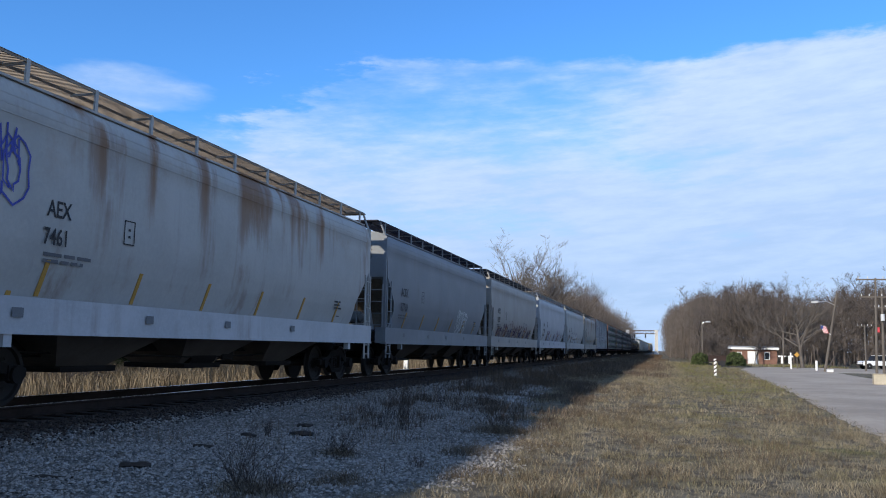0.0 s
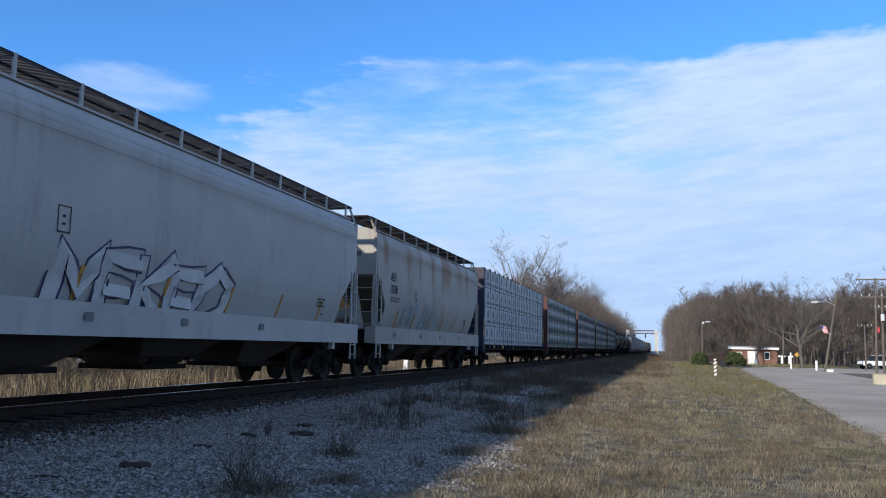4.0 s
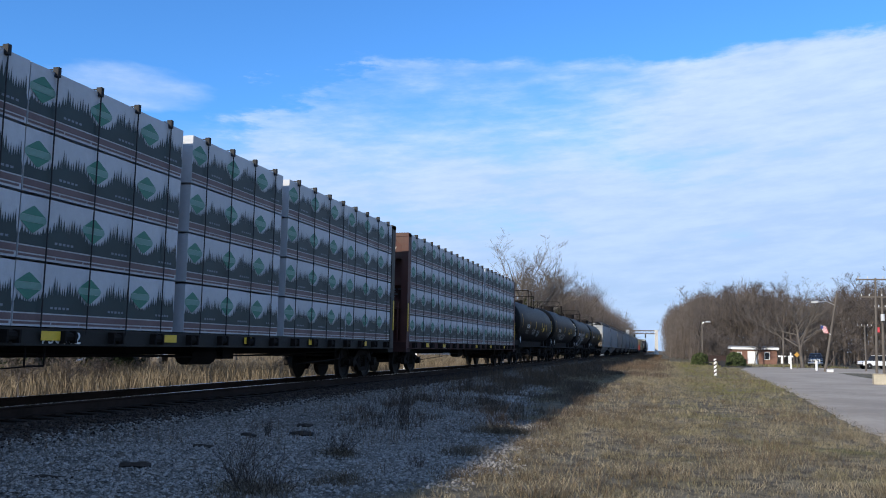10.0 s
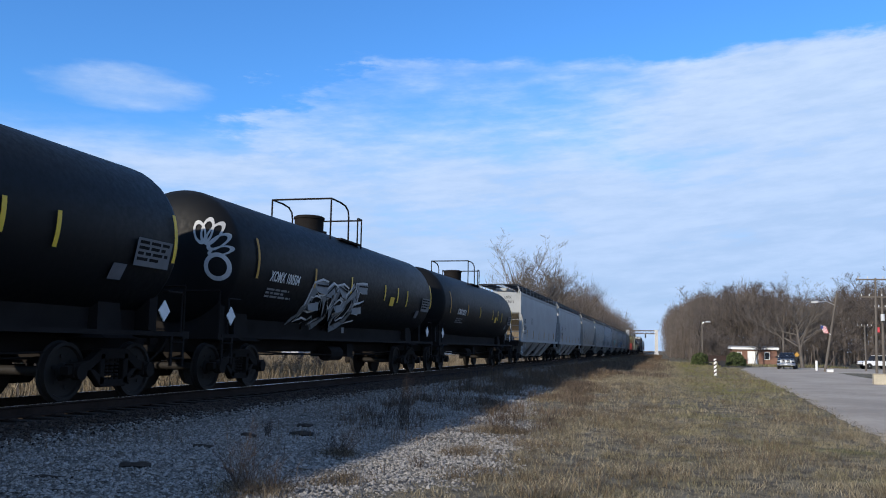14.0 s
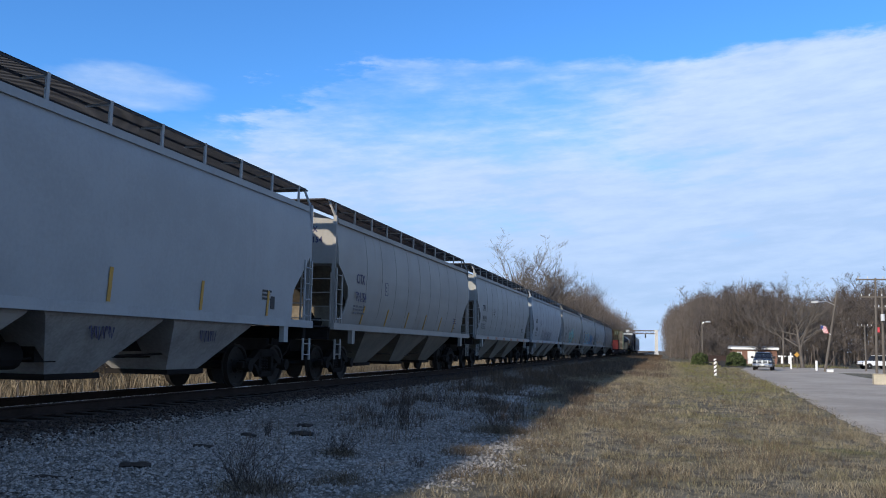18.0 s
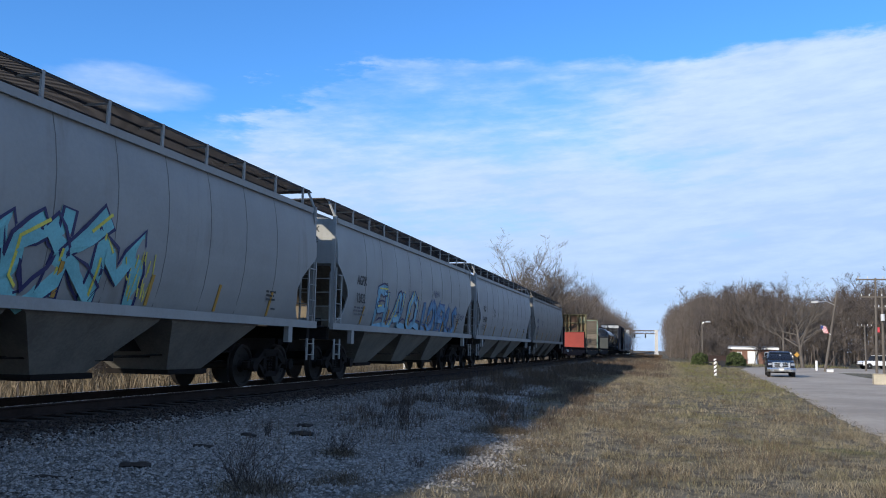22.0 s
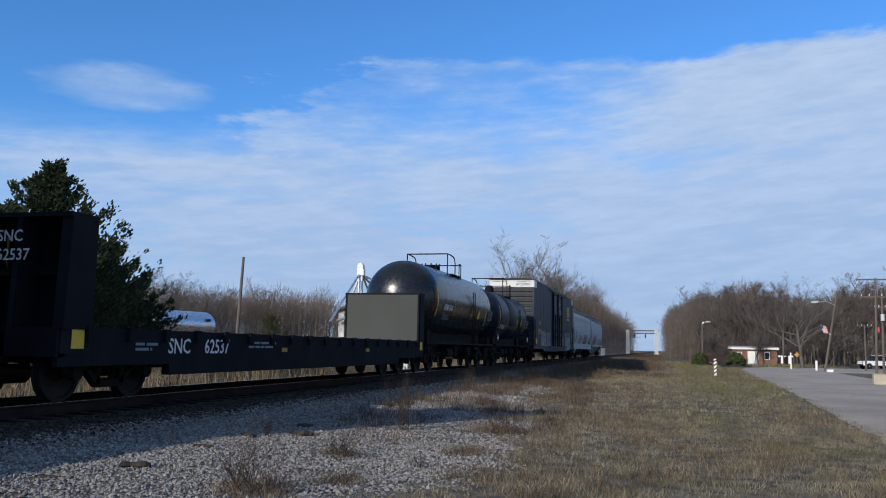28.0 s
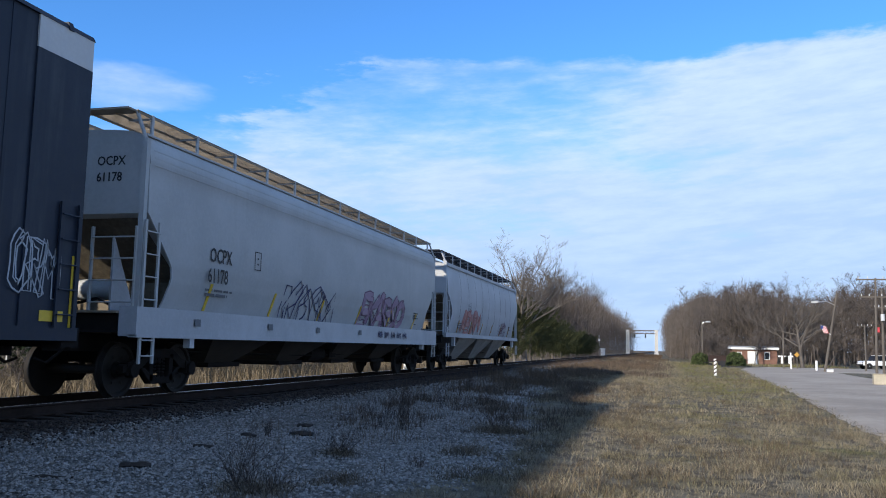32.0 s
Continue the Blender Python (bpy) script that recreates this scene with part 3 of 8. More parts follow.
        part("hatch_cover", shared(("hatch", paintm.name, round(L)), lambda: mesh_of("hatch_cover", box(bmesh.new(), -0.36, 0.36, 0.03, (L - 2.4) / n - 0.03, 4.56, 4.74), paintm)), None, car, at=Matrix.Translation((0, y, 0)))
    # corner posts, ladders, steps, cross walks
    for y, s in ((0.30, 1), (L - 0.30, -1)):
        for sx in (1, -1):
            bm = bmesh.new()
            box(bm, sx * 1.40, sx * 1.50, y - 0.05, y + 0.05, 1.3, 4.45)
            pipe(bm, [(sx * 1.45, y, 4.40), (sx * 1.22, y - s * 0.02, wz + 0.01)], 0.035, 6)
            part("corner_post", bm, paintm, car)
            x = sx * 1.54
            part("ladder", ladder_mesh(1.62, 0.42, 0.42, paintm, "lad"), None, car, at=pose(x, y if s > 0 else y - 0.42, 1.35))
            part("step", ladder_mesh(0.55, 0.40, 0.3, paintm, "step"), None, car, at=pose(x, y if s > 0 else y - 0.40, 0.42))
        part("ladder", ladder_mesh(1.55, 0.9, 0.42, paintm, "endlad", False), None, car, at=pose(0.5, y - s * 0.06, 1.3))
        part("cross_walk", box(bmesh.new(), -1.22, 1.22, *sorted((y - s * 0.28, y + s * 0.05)), wz - 0.025, wz + 0.01), walkm, car)
        part("brake_platform", box(bmesh.new(), -1.2, 1.2, *sorted((y - s * 0.22, y + s * 0.10)), 1.30, 1.34), walkm, car)
    bogie(car, 1.75)
    bogie(car, L - 1.75)
    couplers(car, L)
    if style == "round":
        def seam():
            bm = bmesh.new()
            pts = [(surf(z), z) for z in (1.42, 1.9, 2.4, 2.9, 3.4, 3.9, 4.34)]
            rings(bm, [[(x + 0.003, -0.011, z), (x + 0.008, 0.0, z), (x + 0.003, 0.011, z)] for x, z in pts], close=False, cap=False)
            return mesh_of("weld_seam", bm, mat("seam_shade", (0.19, 0.183, 0.17), 0.8))
        for i in range(9):
            part("weld_seam", shared(("seam", sillm.name), seam), None, car, at=Matrix.Translation((0, 2.7 + (L - 5.4) * i / 8, 0)))
    # lettering, reflectors and stencils
    x = surf(3.0) + 0.008
    if mark:
        y, z = mark_at
        flat_end = inset(3.8) - 0.006
        words(mark, size, letter, car, Matrix.Translation((x, y, z)) @ FLANK, 0.78)
        words(number, size, letter, car, Matrix.Translation((x, y - 0.05, z - size * pitch)) @ FLANK, 0.78)
        words(mark, 0.24, letter, car, Matrix.Translation((0.40, flat_end, 4.0)) @ FRONT, 0.9)
        words(number, 0.24, letter, car, Matrix.Translation((0.40, flat_end, 3.7)) @ FRONT, 0.9)
    faint = mat("faint_print", (0.13, 0.13, 0.135), 0.7)
    low = mark_at[1] - size * pitch - 0.17 if mark else 1.85
    bars(car, surf(low) + 0.012, mark_at[0] + 0.05 if mark else 2.6, low, (0.95, 0.8, 0.9) if style == "round" else (1.1, 0.9), faint, k=0.10)
    bars(car, surf(2.0) + 0.012, L - 3.0, 2.0, (0.5, 0.4, 0.5), letter)
    plate(car, surf(1.6) + 0.012, L - 2.55, 1.62, 0.22, 0.30, M_BLACK, "stencil")
    def outline():
        bm = bmesh.new()
        for a, b, c, d in ((0, 0.30, 0, 0.02), (0, 0.30, 0.40, 0.42), (0, 0.02, 0.02, 0.40), (0.28, 0.30, 0.02, 0.40), (0.12, 0.18, 0.12, 0.16), (0.12, 0.18, 0.24, 0.28)):
            box(bm, 0, 0.004, a, b, c, d)
        return mesh_of("stencil_frame", bm, letter)
    part("stencil_frame", shared(("outline", letter.name), outline), None, car, at=Matrix.Translation((surf(2.6) + 0.012, 4.5, 2.45)))
    for i in range(6):
        y = 2.75 + (L - 5.5) * i / 5
        if style == "round" and reflect is M_RED:
            plate(car, 1.565, y, 1.25, 0.45, 0.13, M_RED)
        else:
            tilt = math.degrees(math.atan2(surf(1.98) - surf(1.46), 0.52))
            part("reflector", shared(("strip", reflect.name), lambda: mesh_of("reflector", box(bmesh.new(), 0.004, 0.014, 0, 0.09, 0, 0.58), reflect)), None, car, at=pose(surf(1.46) + 0.012, y, 1.46, 0, tilt, 0))
    if style == "sill":
        for y in (2.0, 5.2, 8.0, 11.2):
            plate(car, 1.585, y, 1.12, 0.22, 0.14, mat("sill_stencil", (0.16, 0.17, 0.18), 0.6), "sill_stencil")
        for y in (1.9, L - 2.1):
            part("jacking_pad", box(bmesh.new(), 1.42, 1.56, y, y + 0.16, 0.70, 0.92), sillm, car)
    return car, surf, L


WHITE1, WHITE2 = (0.44, 0.445, 0.435), (0.305, 0.315, 0.315)
RUST = (0.16, 0.085, 0.045)
TAN = (0.33, 0.27, 0.21)
INK = paint("ink", (0.03, 0.03, 0.10))
hopper(-11.6, 6.8, "sill", (0.40, 0.40, 0.38), "pale grey covered hopper leading the visible cars", (0.05, 0.05, 0.06), None, "", (1.9, 3.0), 0.3, bays=3)
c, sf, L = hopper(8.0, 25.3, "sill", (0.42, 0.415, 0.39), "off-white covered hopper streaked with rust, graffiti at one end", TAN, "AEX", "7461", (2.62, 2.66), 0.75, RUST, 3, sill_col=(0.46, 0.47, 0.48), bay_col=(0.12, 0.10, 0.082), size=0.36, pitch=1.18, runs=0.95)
SPRAY = paint("blue", (0.05, 0.07, 0.36))
graffiti(c, 8, 0.7, 2.1, 2.75, 3.75, sf, None, SPRAY, letters=2, width=0.018)
tag_scrawl(c, 20, 0.8, 2.62, 0.95, 0.45, sf, SPRAY, 0.022)
tag_scrawl(c, 22, 1.0, 3.25, 1.1, 0.6, sf, SPRAY, 0.018)
part("reflector", box(bmesh.new(), 0.004, 0.014, 0, 0.10, 0, 1.02), M_AMBER, c, "tall amber reflective strip", at=pose(sf(1.4) + 0.012, 2.2, 1.40, 0, 12, 0))
c, sf, L = hopper(26.4, 43.2, "sill", (0.20, 0.215, 0.23), "dark grey covered hopper with a black roof walk", (0.03, 0.03, 0.045), "ACFX", "67760", (1.9, 2.55), 0.3, bays=3, letter=mat("faded_black", (0.07, 0.072, 0.078), 0.7), size=0.42, pitch=1.22)
graffiti(c, 5, 10.5, 12.3, 1.55, 2.35, sf, None, paint("white", (0.6, 0.6, 0.6)), letters=3)
c, sf, L = hopper(44.0, 60.85, "sill", (0.33, 0.31, 0.28), "tan-grey covered hopper with scrawled graffiti along the sill", (0.03, 0.03, 0.04), "ACFX", "67659", (2.04, 2.72), 0.4, bays=3, size=0.40, pitch=1.2)
for i in range(7):
    tag_scrawl(c, 40 + i, 2.3 + i * 1.75, 1.5, 1.5, 0.55 + 0.2 * (i % 3), sf, (paint("maroon", (0.13, 0.03, 0.05)), INK)[i % 2], 0.026)
    graffiti(c, 240 + i, 2.5 + i * 1.75, 3.8 + i * 1.75, 1.45, 1.95 + 0.2 * (i % 2), sf, None, (INK, paint("maroon", (0.13, 0.03, 0.05)))[i % 2], letters=1, width=0.02)
c, sf, L = hopper(61.9, 78.65, "sill", (0.42, 0.43, 0.44), "pale grey covered hopper with small dark graffiti", TAN, "AEX", "8793", (2.42, 2.48), 0.25, bays=3, size=0.36, pitch=1.2)
for i, (y, w, h) in enumerate(((4.9, 1.6, 0.7), (8.9, 0.8, 0.5), (10.7, 2.2, 0.8))):
    graffiti(c, 60 + i, y, y + w, 1.5, 1.5 + h, sf, None, (paint("plum", (0.14, 0.06, 0.12)), INK)[i % 2], letters=3, width=0.016)
c, sf, L = hopper(79.55, 97.3, "sill", (0.39, 0.39, 0.37), "dusty white covered hopper with outlined block graffiti", (0.05, 0.05, 0.06), "ACFX", "66404", (2.41, 2.43), 0.35, bays=3, size=0.38, pitch=1.34)
graffiti(c, 71, 4.75, 9.95, 1.15, 2.35, sf, paint("white2", (0.52, 0.53, 0.52)), INK, letters=4)
c, sf, L = hopper(98.6, 114.3, "sill", (0.35, 0.335, 0.30), "grey covered hopper rusted along its roof and slopes", (0.06, 0.045, 0.04), "AEX", "10588", (1.7, 3.0), 0.8, RUST, 3, runs=0.8)
graffiti(c, 77, 3.4, 8.0, 1.5, 2.4, sf, None, paint("teal", (0.22, 0.36, 0.38)), letters=5)
c, sf, L = hopper(309.9, 329.1, "sloped", WHITE2, "clean pale grey covered hopper with four light hopper bays", (0.05, 0.05, 0.055), "LSPX", "655011", (1.42, 2.44), 0.12, bays=4, bay_col=(0.36, 0.35, 0.335))
c, sf, L = hopper(330.1, 350.15, "sloped", WHITE2, "clean pale grey covered hopper with scribbled hopper bays", (0.05, 0.05, 0.055), "LSPX", "655004", (2.02, 2.44), 0.12, bays=4, bay_col=(0.36, 0.35, 0.335))
for k in range(4):
    tag_scrawl(c, 90 + k, 4.5 + k * 3.45, 0.82, 0.7, 0.34, lambda z: 1.25, INK)
c, sf, L = hopper(351.3, 368.45, "round", (0.285, 0.27, 0.245), "tan-grey round-sided covered hopper with weld seams", (0.06, 0.05, 0.05), "CITX", "701154", (1.8, 2.66), 0.45, dirt=(0.2, 0.15, 0.1), bays=3, letter=INK, size=0.40, pitch=1.35)
c, sf, L = hopper(369.65, 386.6, "round", (0.295, 0.30, 0.287), "grey round-sided covered hopper with faded lettering", (0.06, 0.055, 0.055), "CITX", "701159", (1.61, 2.68), 0.3, bays=3, reflect=M_RED, size=0.40, pitch=1.35)
c, sf, L = hopper(387.55, 405.1, "round", (0.31, 0.335, 0.35), "pale blue-grey round-sided covered hopper with a sprayed name", (0.06, 0.055, 0.055), "AGPX", "11386", (1.95, 2.63), 0.25, bays=3, reflect=M_RED, size=0.40, pitch=1.35)
graffiti(c, 101, 5.55, 11.15, 1.55, 2.1, sf, None, paint("grey", (0.17, 0.18, 0.2)), letters=6)
c, sf, L = hopper(406.05, 423.6, "round", (0.295, 0.29, 0.27), "grey round-sided covered hopper with bright block graffiti", (0.06, 0.055, 0.055), "TILX", "540744", (1.89, 2.62), 0.35, bays=3, size=0.40, pitch=1.35)
graffiti(c, 105, 5.55, 9.45, 1.4, 2.7, sf, paint("aqua", (0.20, 0.50, 0.50)), INK, paint("lemon", (0.72, 0.62, 0.10)), letters=3, width=0.035)
tag_scrawl(c, 106, 9.15, 1.5, 0.9, 0.9, sf, paint("lemon", (0.72, 0.62, 0.10)))
c, sf, L = hopper(424.45, 442.15, "round", (0.30, 0.305, 0.29), "grey round-sided covered hopper with a long blue graffiti piece", (0.06, 0.055, 0.055), "AGPX", "12032", (1.92, 2.63), 0.3, bays=3, size=0.40, pitch=1.35)
graffiti(c, 111, 3.95, 9.15, 1.45, 2.65, sf, paint("sky", (0.18, 0.40, 0.52)), INK, paint("lemon", (0.72, 0.62, 0.10)), letters=5, width=0.03)
graffiti(c, 112, 9.35, 14.55, 1.45, 2.5, sf, paint("deepblue", (0.10, 0.25, 0.40)), paint("navy", (0.05, 0.10, 0.24)), letters=6, width=0.03)
tag_scrawl(c, 113, 14.75, 2.0, 1.3, 0.3, sf, INK)
tag_scrawl(c, 114, 10.55, 2.75, 1.0, 0.3, sf, INK)
c, sf, L = hopper(442.9, 460.55, "round", (0.30, 0.305, 0.297), "grey round-sided covered hopper with a sagging roof walk", (0.06, 0.055, 0.055), "TILX", "540834", (1.72, 2.64), 0.2, bays=3, size=0.40, pitch=1.35)
c, sf, L = hopper(461.45, 479.3, "round", (0.205, 0.195, 0.178), "dusty tan round-sided covered hopper with dark seams", (0.05, 0.045, 0.04), "AGPX", "19177", (1.85, 2.68), 0.4, dirt=(0.2, 0.15, 0.1), bays=3, letter=INK, size=0.40, pitch=1.35)
c, sf, L = hopper(598.4, 618.7, "sill", WHITE1, "white covered hopper with outlined and plum graffiti", (0.36, 0.29, 0.21), "OCPX", "61178", (2.55, 2.45), 0.12, bays=4, reflect=M_YELLOW, sill_col=(0.46, 0.47, 0.48))
graffiti(c, 121, 6.4, 9.4, 1.1, 2.3, sf, None, INK, letters=3, width=0.02)
graffiti(c, 122, 11.8, 16.0, 1.45, 2.4, sf, paint("rose", (0.33, 0.22, 0.29)), paint("plum", (0.14, 0.06, 0.12)), letters=5)
for k in range(5):
    tag_scrawl(c, 130 + k, 13.0 + k * 0.65, 1.05, 0.5, 0.24, lambda z: 1.56, INK)
c, sf, L = hopper(620.0, 638.0, "round", (0.46, 0.47, 0.48), "pale grey round-sided covered hopper with faded red graffiti", (0.05, 0.05, 0.055), None, "", (1.9, 3.0), 0.2, bays=3)
graffiti(c, 141, 3.4, 7.0, 1.5, 2.5, sf, paint("coral", (0.46, 0.22, 0.20)), paint("brick", (0.35, 0.10, 0.09)), letters=4)
graffiti(c, 142, 12.4, 14.2, 1.6, 2.2, sf, None, paint("plum", (0.14, 0.06, 0.12)), letters=3)


# ---- centre-beam flats with wrapped lumber ----
M_WRAP = mat("lumber_wrap", (0.47, 0.49, 0.51), 0.45, vary=0.14, scale=3, bump=0.025, bscale=1.5)
M_FOREST = mat("wrap_forest", (0.026, 0.048, 0.050), 0.5, vary=0.3, scale=10)
M_LOGO = mat("wrap_green", (0.05, 0.20, 0.14), 0.5, vary=0.2)
M_BADGE = mat("wrap_pale_green", (0.17, 0.31, 0.26), 0.5, vary=0.2)
M_TREE1 = mat("wrap_tree_green", (0.07, 0.20, 0.13), 0.5, vary=0.2)
M_WORDS = mat("wrap_words", (0.065, 0.07, 0.08), 0.5, vary=0.2)
M_TREE2 = mat("wrap_tree_blue", (0.03, 0.10, 0.15), 0.5, vary=0.2)
M_GRID = mat("wrap_grey", (0.20, 0.23, 0.26), 0.5, vary=0.2)
M_BROWN = mat("wrap_brown", (0.15, 0.10, 0.10), 0.5, vary=0.3, scale=8)
M_GREENBAND = mat("wrap_band_green", (0.04, 0.19, 0.10), 0.5, vary=0.3, scale=8)
M_STRAP = mat("strap", (0.02, 0.02, 0.022), 0.7)


def wrapped_bundle(seed, length, height, bulge):
    """A shrink-wrapped lumber pack, its faces slack and its edges soft."""
    rng = random.Random(seed)
    bm = bmesh.new()
    box(bm, 0.12, 1.46, 0.012, length - 0.012, 0.012, height - 0.02)
    bmesh.ops.subdivide_edges(bm, edges=[e for e in bm.edges if abs(e.verts[0].co.y - e.verts[1].co.y) > 0.5], cuts=7, use_grid_fill=True)
    bmesh.ops.subdivide_edges(bm, edges=[e for e in bm.edges if abs(e.verts[0].co.z - e.verts[1].co.z) > 0.5], cuts=3, use_grid_fill=True)
    for v in bm.verts:
        if v.co.x > 1.4:
            v.co.x += bulge * noise.noise((v.co.y * 1.5 + seed, v.co.z * 2.0, seed * 0.7)) * 0.5
        if v.co.z > height - 0.05:
            v.co.z -= 0.02 * abs(noise.noise((v.co.y * 1.2, v.co.x, seed)))
    return mesh_of("lumber_pack", bm, M_WRAP)


def print_mesh(kind, length):
    """Shapes printed on a pack's wrap, in the plane x = 0."""
    rng = random.Random(7)
    bm = bmesh.new()
    def poly(pts, x=0.0):
        bm.faces.new([bm.verts.new((x, y, z)) for y, z in pts])
    n = 2 if kind.startswith("fir") or kind == "fir_words" else max(2, round(length / 1.28))
    w = length / n
    if kind == "fir_left" or kind == "fir_right":
        s = -1 if kind == "fir_left" else 1
        for k in range(n):
            c = w * (k + 0.52)
            for i in range(3):
                z, h, k1 = 0.37 + i * 0.145, 0.20, (0.12, 0.12, 0.05)[i]
                pts = [(c + s * 0.004, z + 0.10), (c + s * h, z - 0.02), (c + s * h, z - 0.02 + k1), (c + s * 0.004, z + 0.235 + (0.02 if i == 2 else 0.0))]
                poly(pts if s > 0 else pts[::-1])
    elif kind == "fir_words":
        for k in range(n):
            c = w * (k + 0.52)
            for i in range(8):
                y = c - 0.46 + i * 0.116
                poly([(y, 0.12), (y + 0.03 + 0.05 * (i % 3 > 0), 0.12), (y + 0.03 + 0.05 * (i % 3 > 0), 0.275), (y, 0.275)])
    elif kind == "forest":
        # dark wooded ground along the whole pack, spruces standing close between the badges
        poly([(0.02, 0.215), (length - 0.02, 0.215), (length - 0.02, 0.36), (0.02, 0.36)])
        y = 0.02
        while y < length - 0.10:
            b = rng.uniform(0.07, 0.13)
            f = (y / w - 0.2) % 1.0
            near = max(0.0, min(1.0, (0.5 - abs(f - 0.5)) * 4.0 - 0.35))
            h = (0.05 + 0.34 * near) * rng.uniform(0.55, 1.1)
            z = 0.35
            e = min(length - 0.02, y + b)
            m = (y + e) / 2
            t = z + 0.05 + h
            poly([(y - 0.015, z), (e + 0.015, z), (m + b * 0.34, z + h * 0.35), (m + b * 0.38, z + h * 0.42), (m + b * 0.18, z + h * 0.72), (m, t), (m - b * 0.18, z + h * 0.72), (m - b * 0.38, z + h * 0.42), (m - b * 0.34, z + h * 0.35)], 0.0004 * (1 + len(bm.faces) % 3))
            y += b * 0.62
    elif kind == "diamond":
        # badge: two green wedges with a pale-green bar between them
        for k in range(n):
            c = w * (k + 0.2)
            poly([(c - 0.25, 0.655), (c + 0.25, 0.655), (c + 0.05, 0.78), (c, 0.80), (c - 0.05, 0.78)], 0.002)
            poly([(c - 0.25, 0.55), (c - 0.04, 0.41), (c, 0.395), (c + 0.04, 0.41), (c + 0.25, 0.55)], 0.002)
    elif kind == "badge":
        for k in range(n):
            c = w * (k + 0.2)
            poly([(c - 0.26, 0.553), (c + 0.26, 0.553), (c + 0.28, 0.60), (c + 0.26, 0.652), (c - 0.26, 0.652), (c - 0.28, 0.60)], 0.002)
    elif kind == "band":
        poly([(0.02, 0.10), (length - 0.02, 0.10), (length - 0.02, 0.195), (0.02, 0.195)])
        y = 0.0
        while y < length - 0.3:
            b = min(rng.uniform(0.5, 1.4), length - y - 0.04)
            poly([(y + 0.02, 0.045), (y + b, 0.045), (y + b, 0.08), (y + 0.02, 0.08)])
            y += b
    elif kind == "grey":
        for k in range(n):
            c = w * (k + 0.70)
            for q in range(5):
                poly([(c - 0.2 + q * 0.09, 0.28), (c - 0.14 + q * 0.09, 0.28), (c - 0.14 + q * 0.09, 0.315), (c - 0.2 + q * 0.09, 0.315)], 0.003)
    return bm


def lumber_car(lead, end, frame_col, label, scheme, number, gaps=()):
    L = end - lead
    car = start_car("centerbeam_flat", label, "flat car", lead)
    fm = mat("centerbeam_%d" % round(lead), frame_col, 0.6, vary=0.3, scale=4, streak=0.4)
    deck = mat("centerbeam_deck_%d" % round(lead), tuple(c * 0.55 for c in frame_col), 0.75, vary=0.3, scale=5)
    part("deck", box(bmesh.new(), -1.45, 1.45, 0.55, L - 0.55, 0.90, 0.985), deck, car)
    for s in (1, -1):
        bm = bmesh.new()
        box(bm, s * 1.38, s * 1.46, 0.2, L - 0.2, 0.72, 0.97)
        box(bm, s * 1.34, s * 1.50, 0.2, L - 0.2, 0.72, 0.745)
        part("side_sill", bm, deck, car)
        for i in range(18):
            y = 1.0 + (L - 2.0) * i / 17
            def winch():
                bm = bmesh.new()
                rod(bm, (0, -0.10, 0.86), (0, 0.10, 0.86), 0.075, 8)
                box(bm, -0.05, 0.09, -0.14, -0.10, 0.76, 0.95)
                box(bm, -0.05, 0.09, 0.10, 0.14, 0.76, 0.95)
                return mesh_of("winch", bm, M_CAST)
            part("winch", shared("winch", winch), None, car, at=pose(s * 1.49, y, 0, 0, 0, 0 if s > 0 else 180))
    part("center_beam", box(bmesh.new(), -0.08, 0.08, 0.5, L - 0.5, 0.98, 4.80), fm, car)
    underframe(car, L, 0.55, 0.90)
    # end bulkheads: posts, plate, shelves
    for y, s in ((0.12, 1), (L - 0.12, -1)):
        b = part("bulkhead", box(bmesh.new(), -1.40, 1.40, *sorted((y + s * 0.26, y + s * 0.32)), 0.75, 4.86), fm, car)
        for x in (-1, 1):
            part("bulkhead_post", box(bmesh.new(), x * 1.22, x * 1.47, *sorted((y, y + s * 0.34)), 0.72, 4.90), fm, b)
        bm = box(bmesh.new(), -1.47, 1.47, *sorted((y - s * 0.01, y + s * 0.34)), 4.78, 4.92)
        rings(bm, [[(-1.22, y + s * 0.02, 4.78), (-0.85, y + s * 0.02, 4.78), (-1.22, y + s * 0.02, 4.45)], [(-1.22, y + s * 0.06, 4.78), (-0.85, y + s * 0.06, 4.78), (-1.22, y + s * 0.06, 4.45)]])
        rings(bm, [[(1.22, y + s * 0.02, 4.78), (0.85, y + s * 0.02, 4.78), (1.22, y + s * 0.02, 4.45)], [(1.22, y + s * 0.06, 4.78), (0.85, y + s * 0.06, 4.78), (1.22, y + s * 0.06, 4.45)]])
        part("bulkhead_cap", bm, fm, b)
        for z in (4.10, 3.15, 2.30, 1.55):
            part("bulkhead_shelf", box(bmesh.new(), -1.22, 1.22, *sorted((y + s * 0.03, y + s * 0.27)), z - 0.13, z + 0.13), fm, b)
        part("end_sill", box(bmesh.new(), -1.46, 1.46, *sorted((y - s * 0.02, y + s * 0.5)), 0.60, 0.95), deck, car)
        for sx in (1, -1):
            part("ladder", ladder_mesh(1.4, 0.36, 0.35, fm, "cbl", False), None, b, at=pose(sx * 0.95 - 0.18, y - s * 0.05, 1.0))
            part("reflector_bar", box(bmesh.new(), sx * 1.475, sx * 1.49, *sorted((y + s * 0.05, y + s * 0.13)), 1.35, 2.35), M_YELLOW, b)
    if number:
        words(number[0], 0.22, M_WHITE, car, Matrix.Translation((0.30, 0.375, 4.53)) @ FRONT, 0.95)
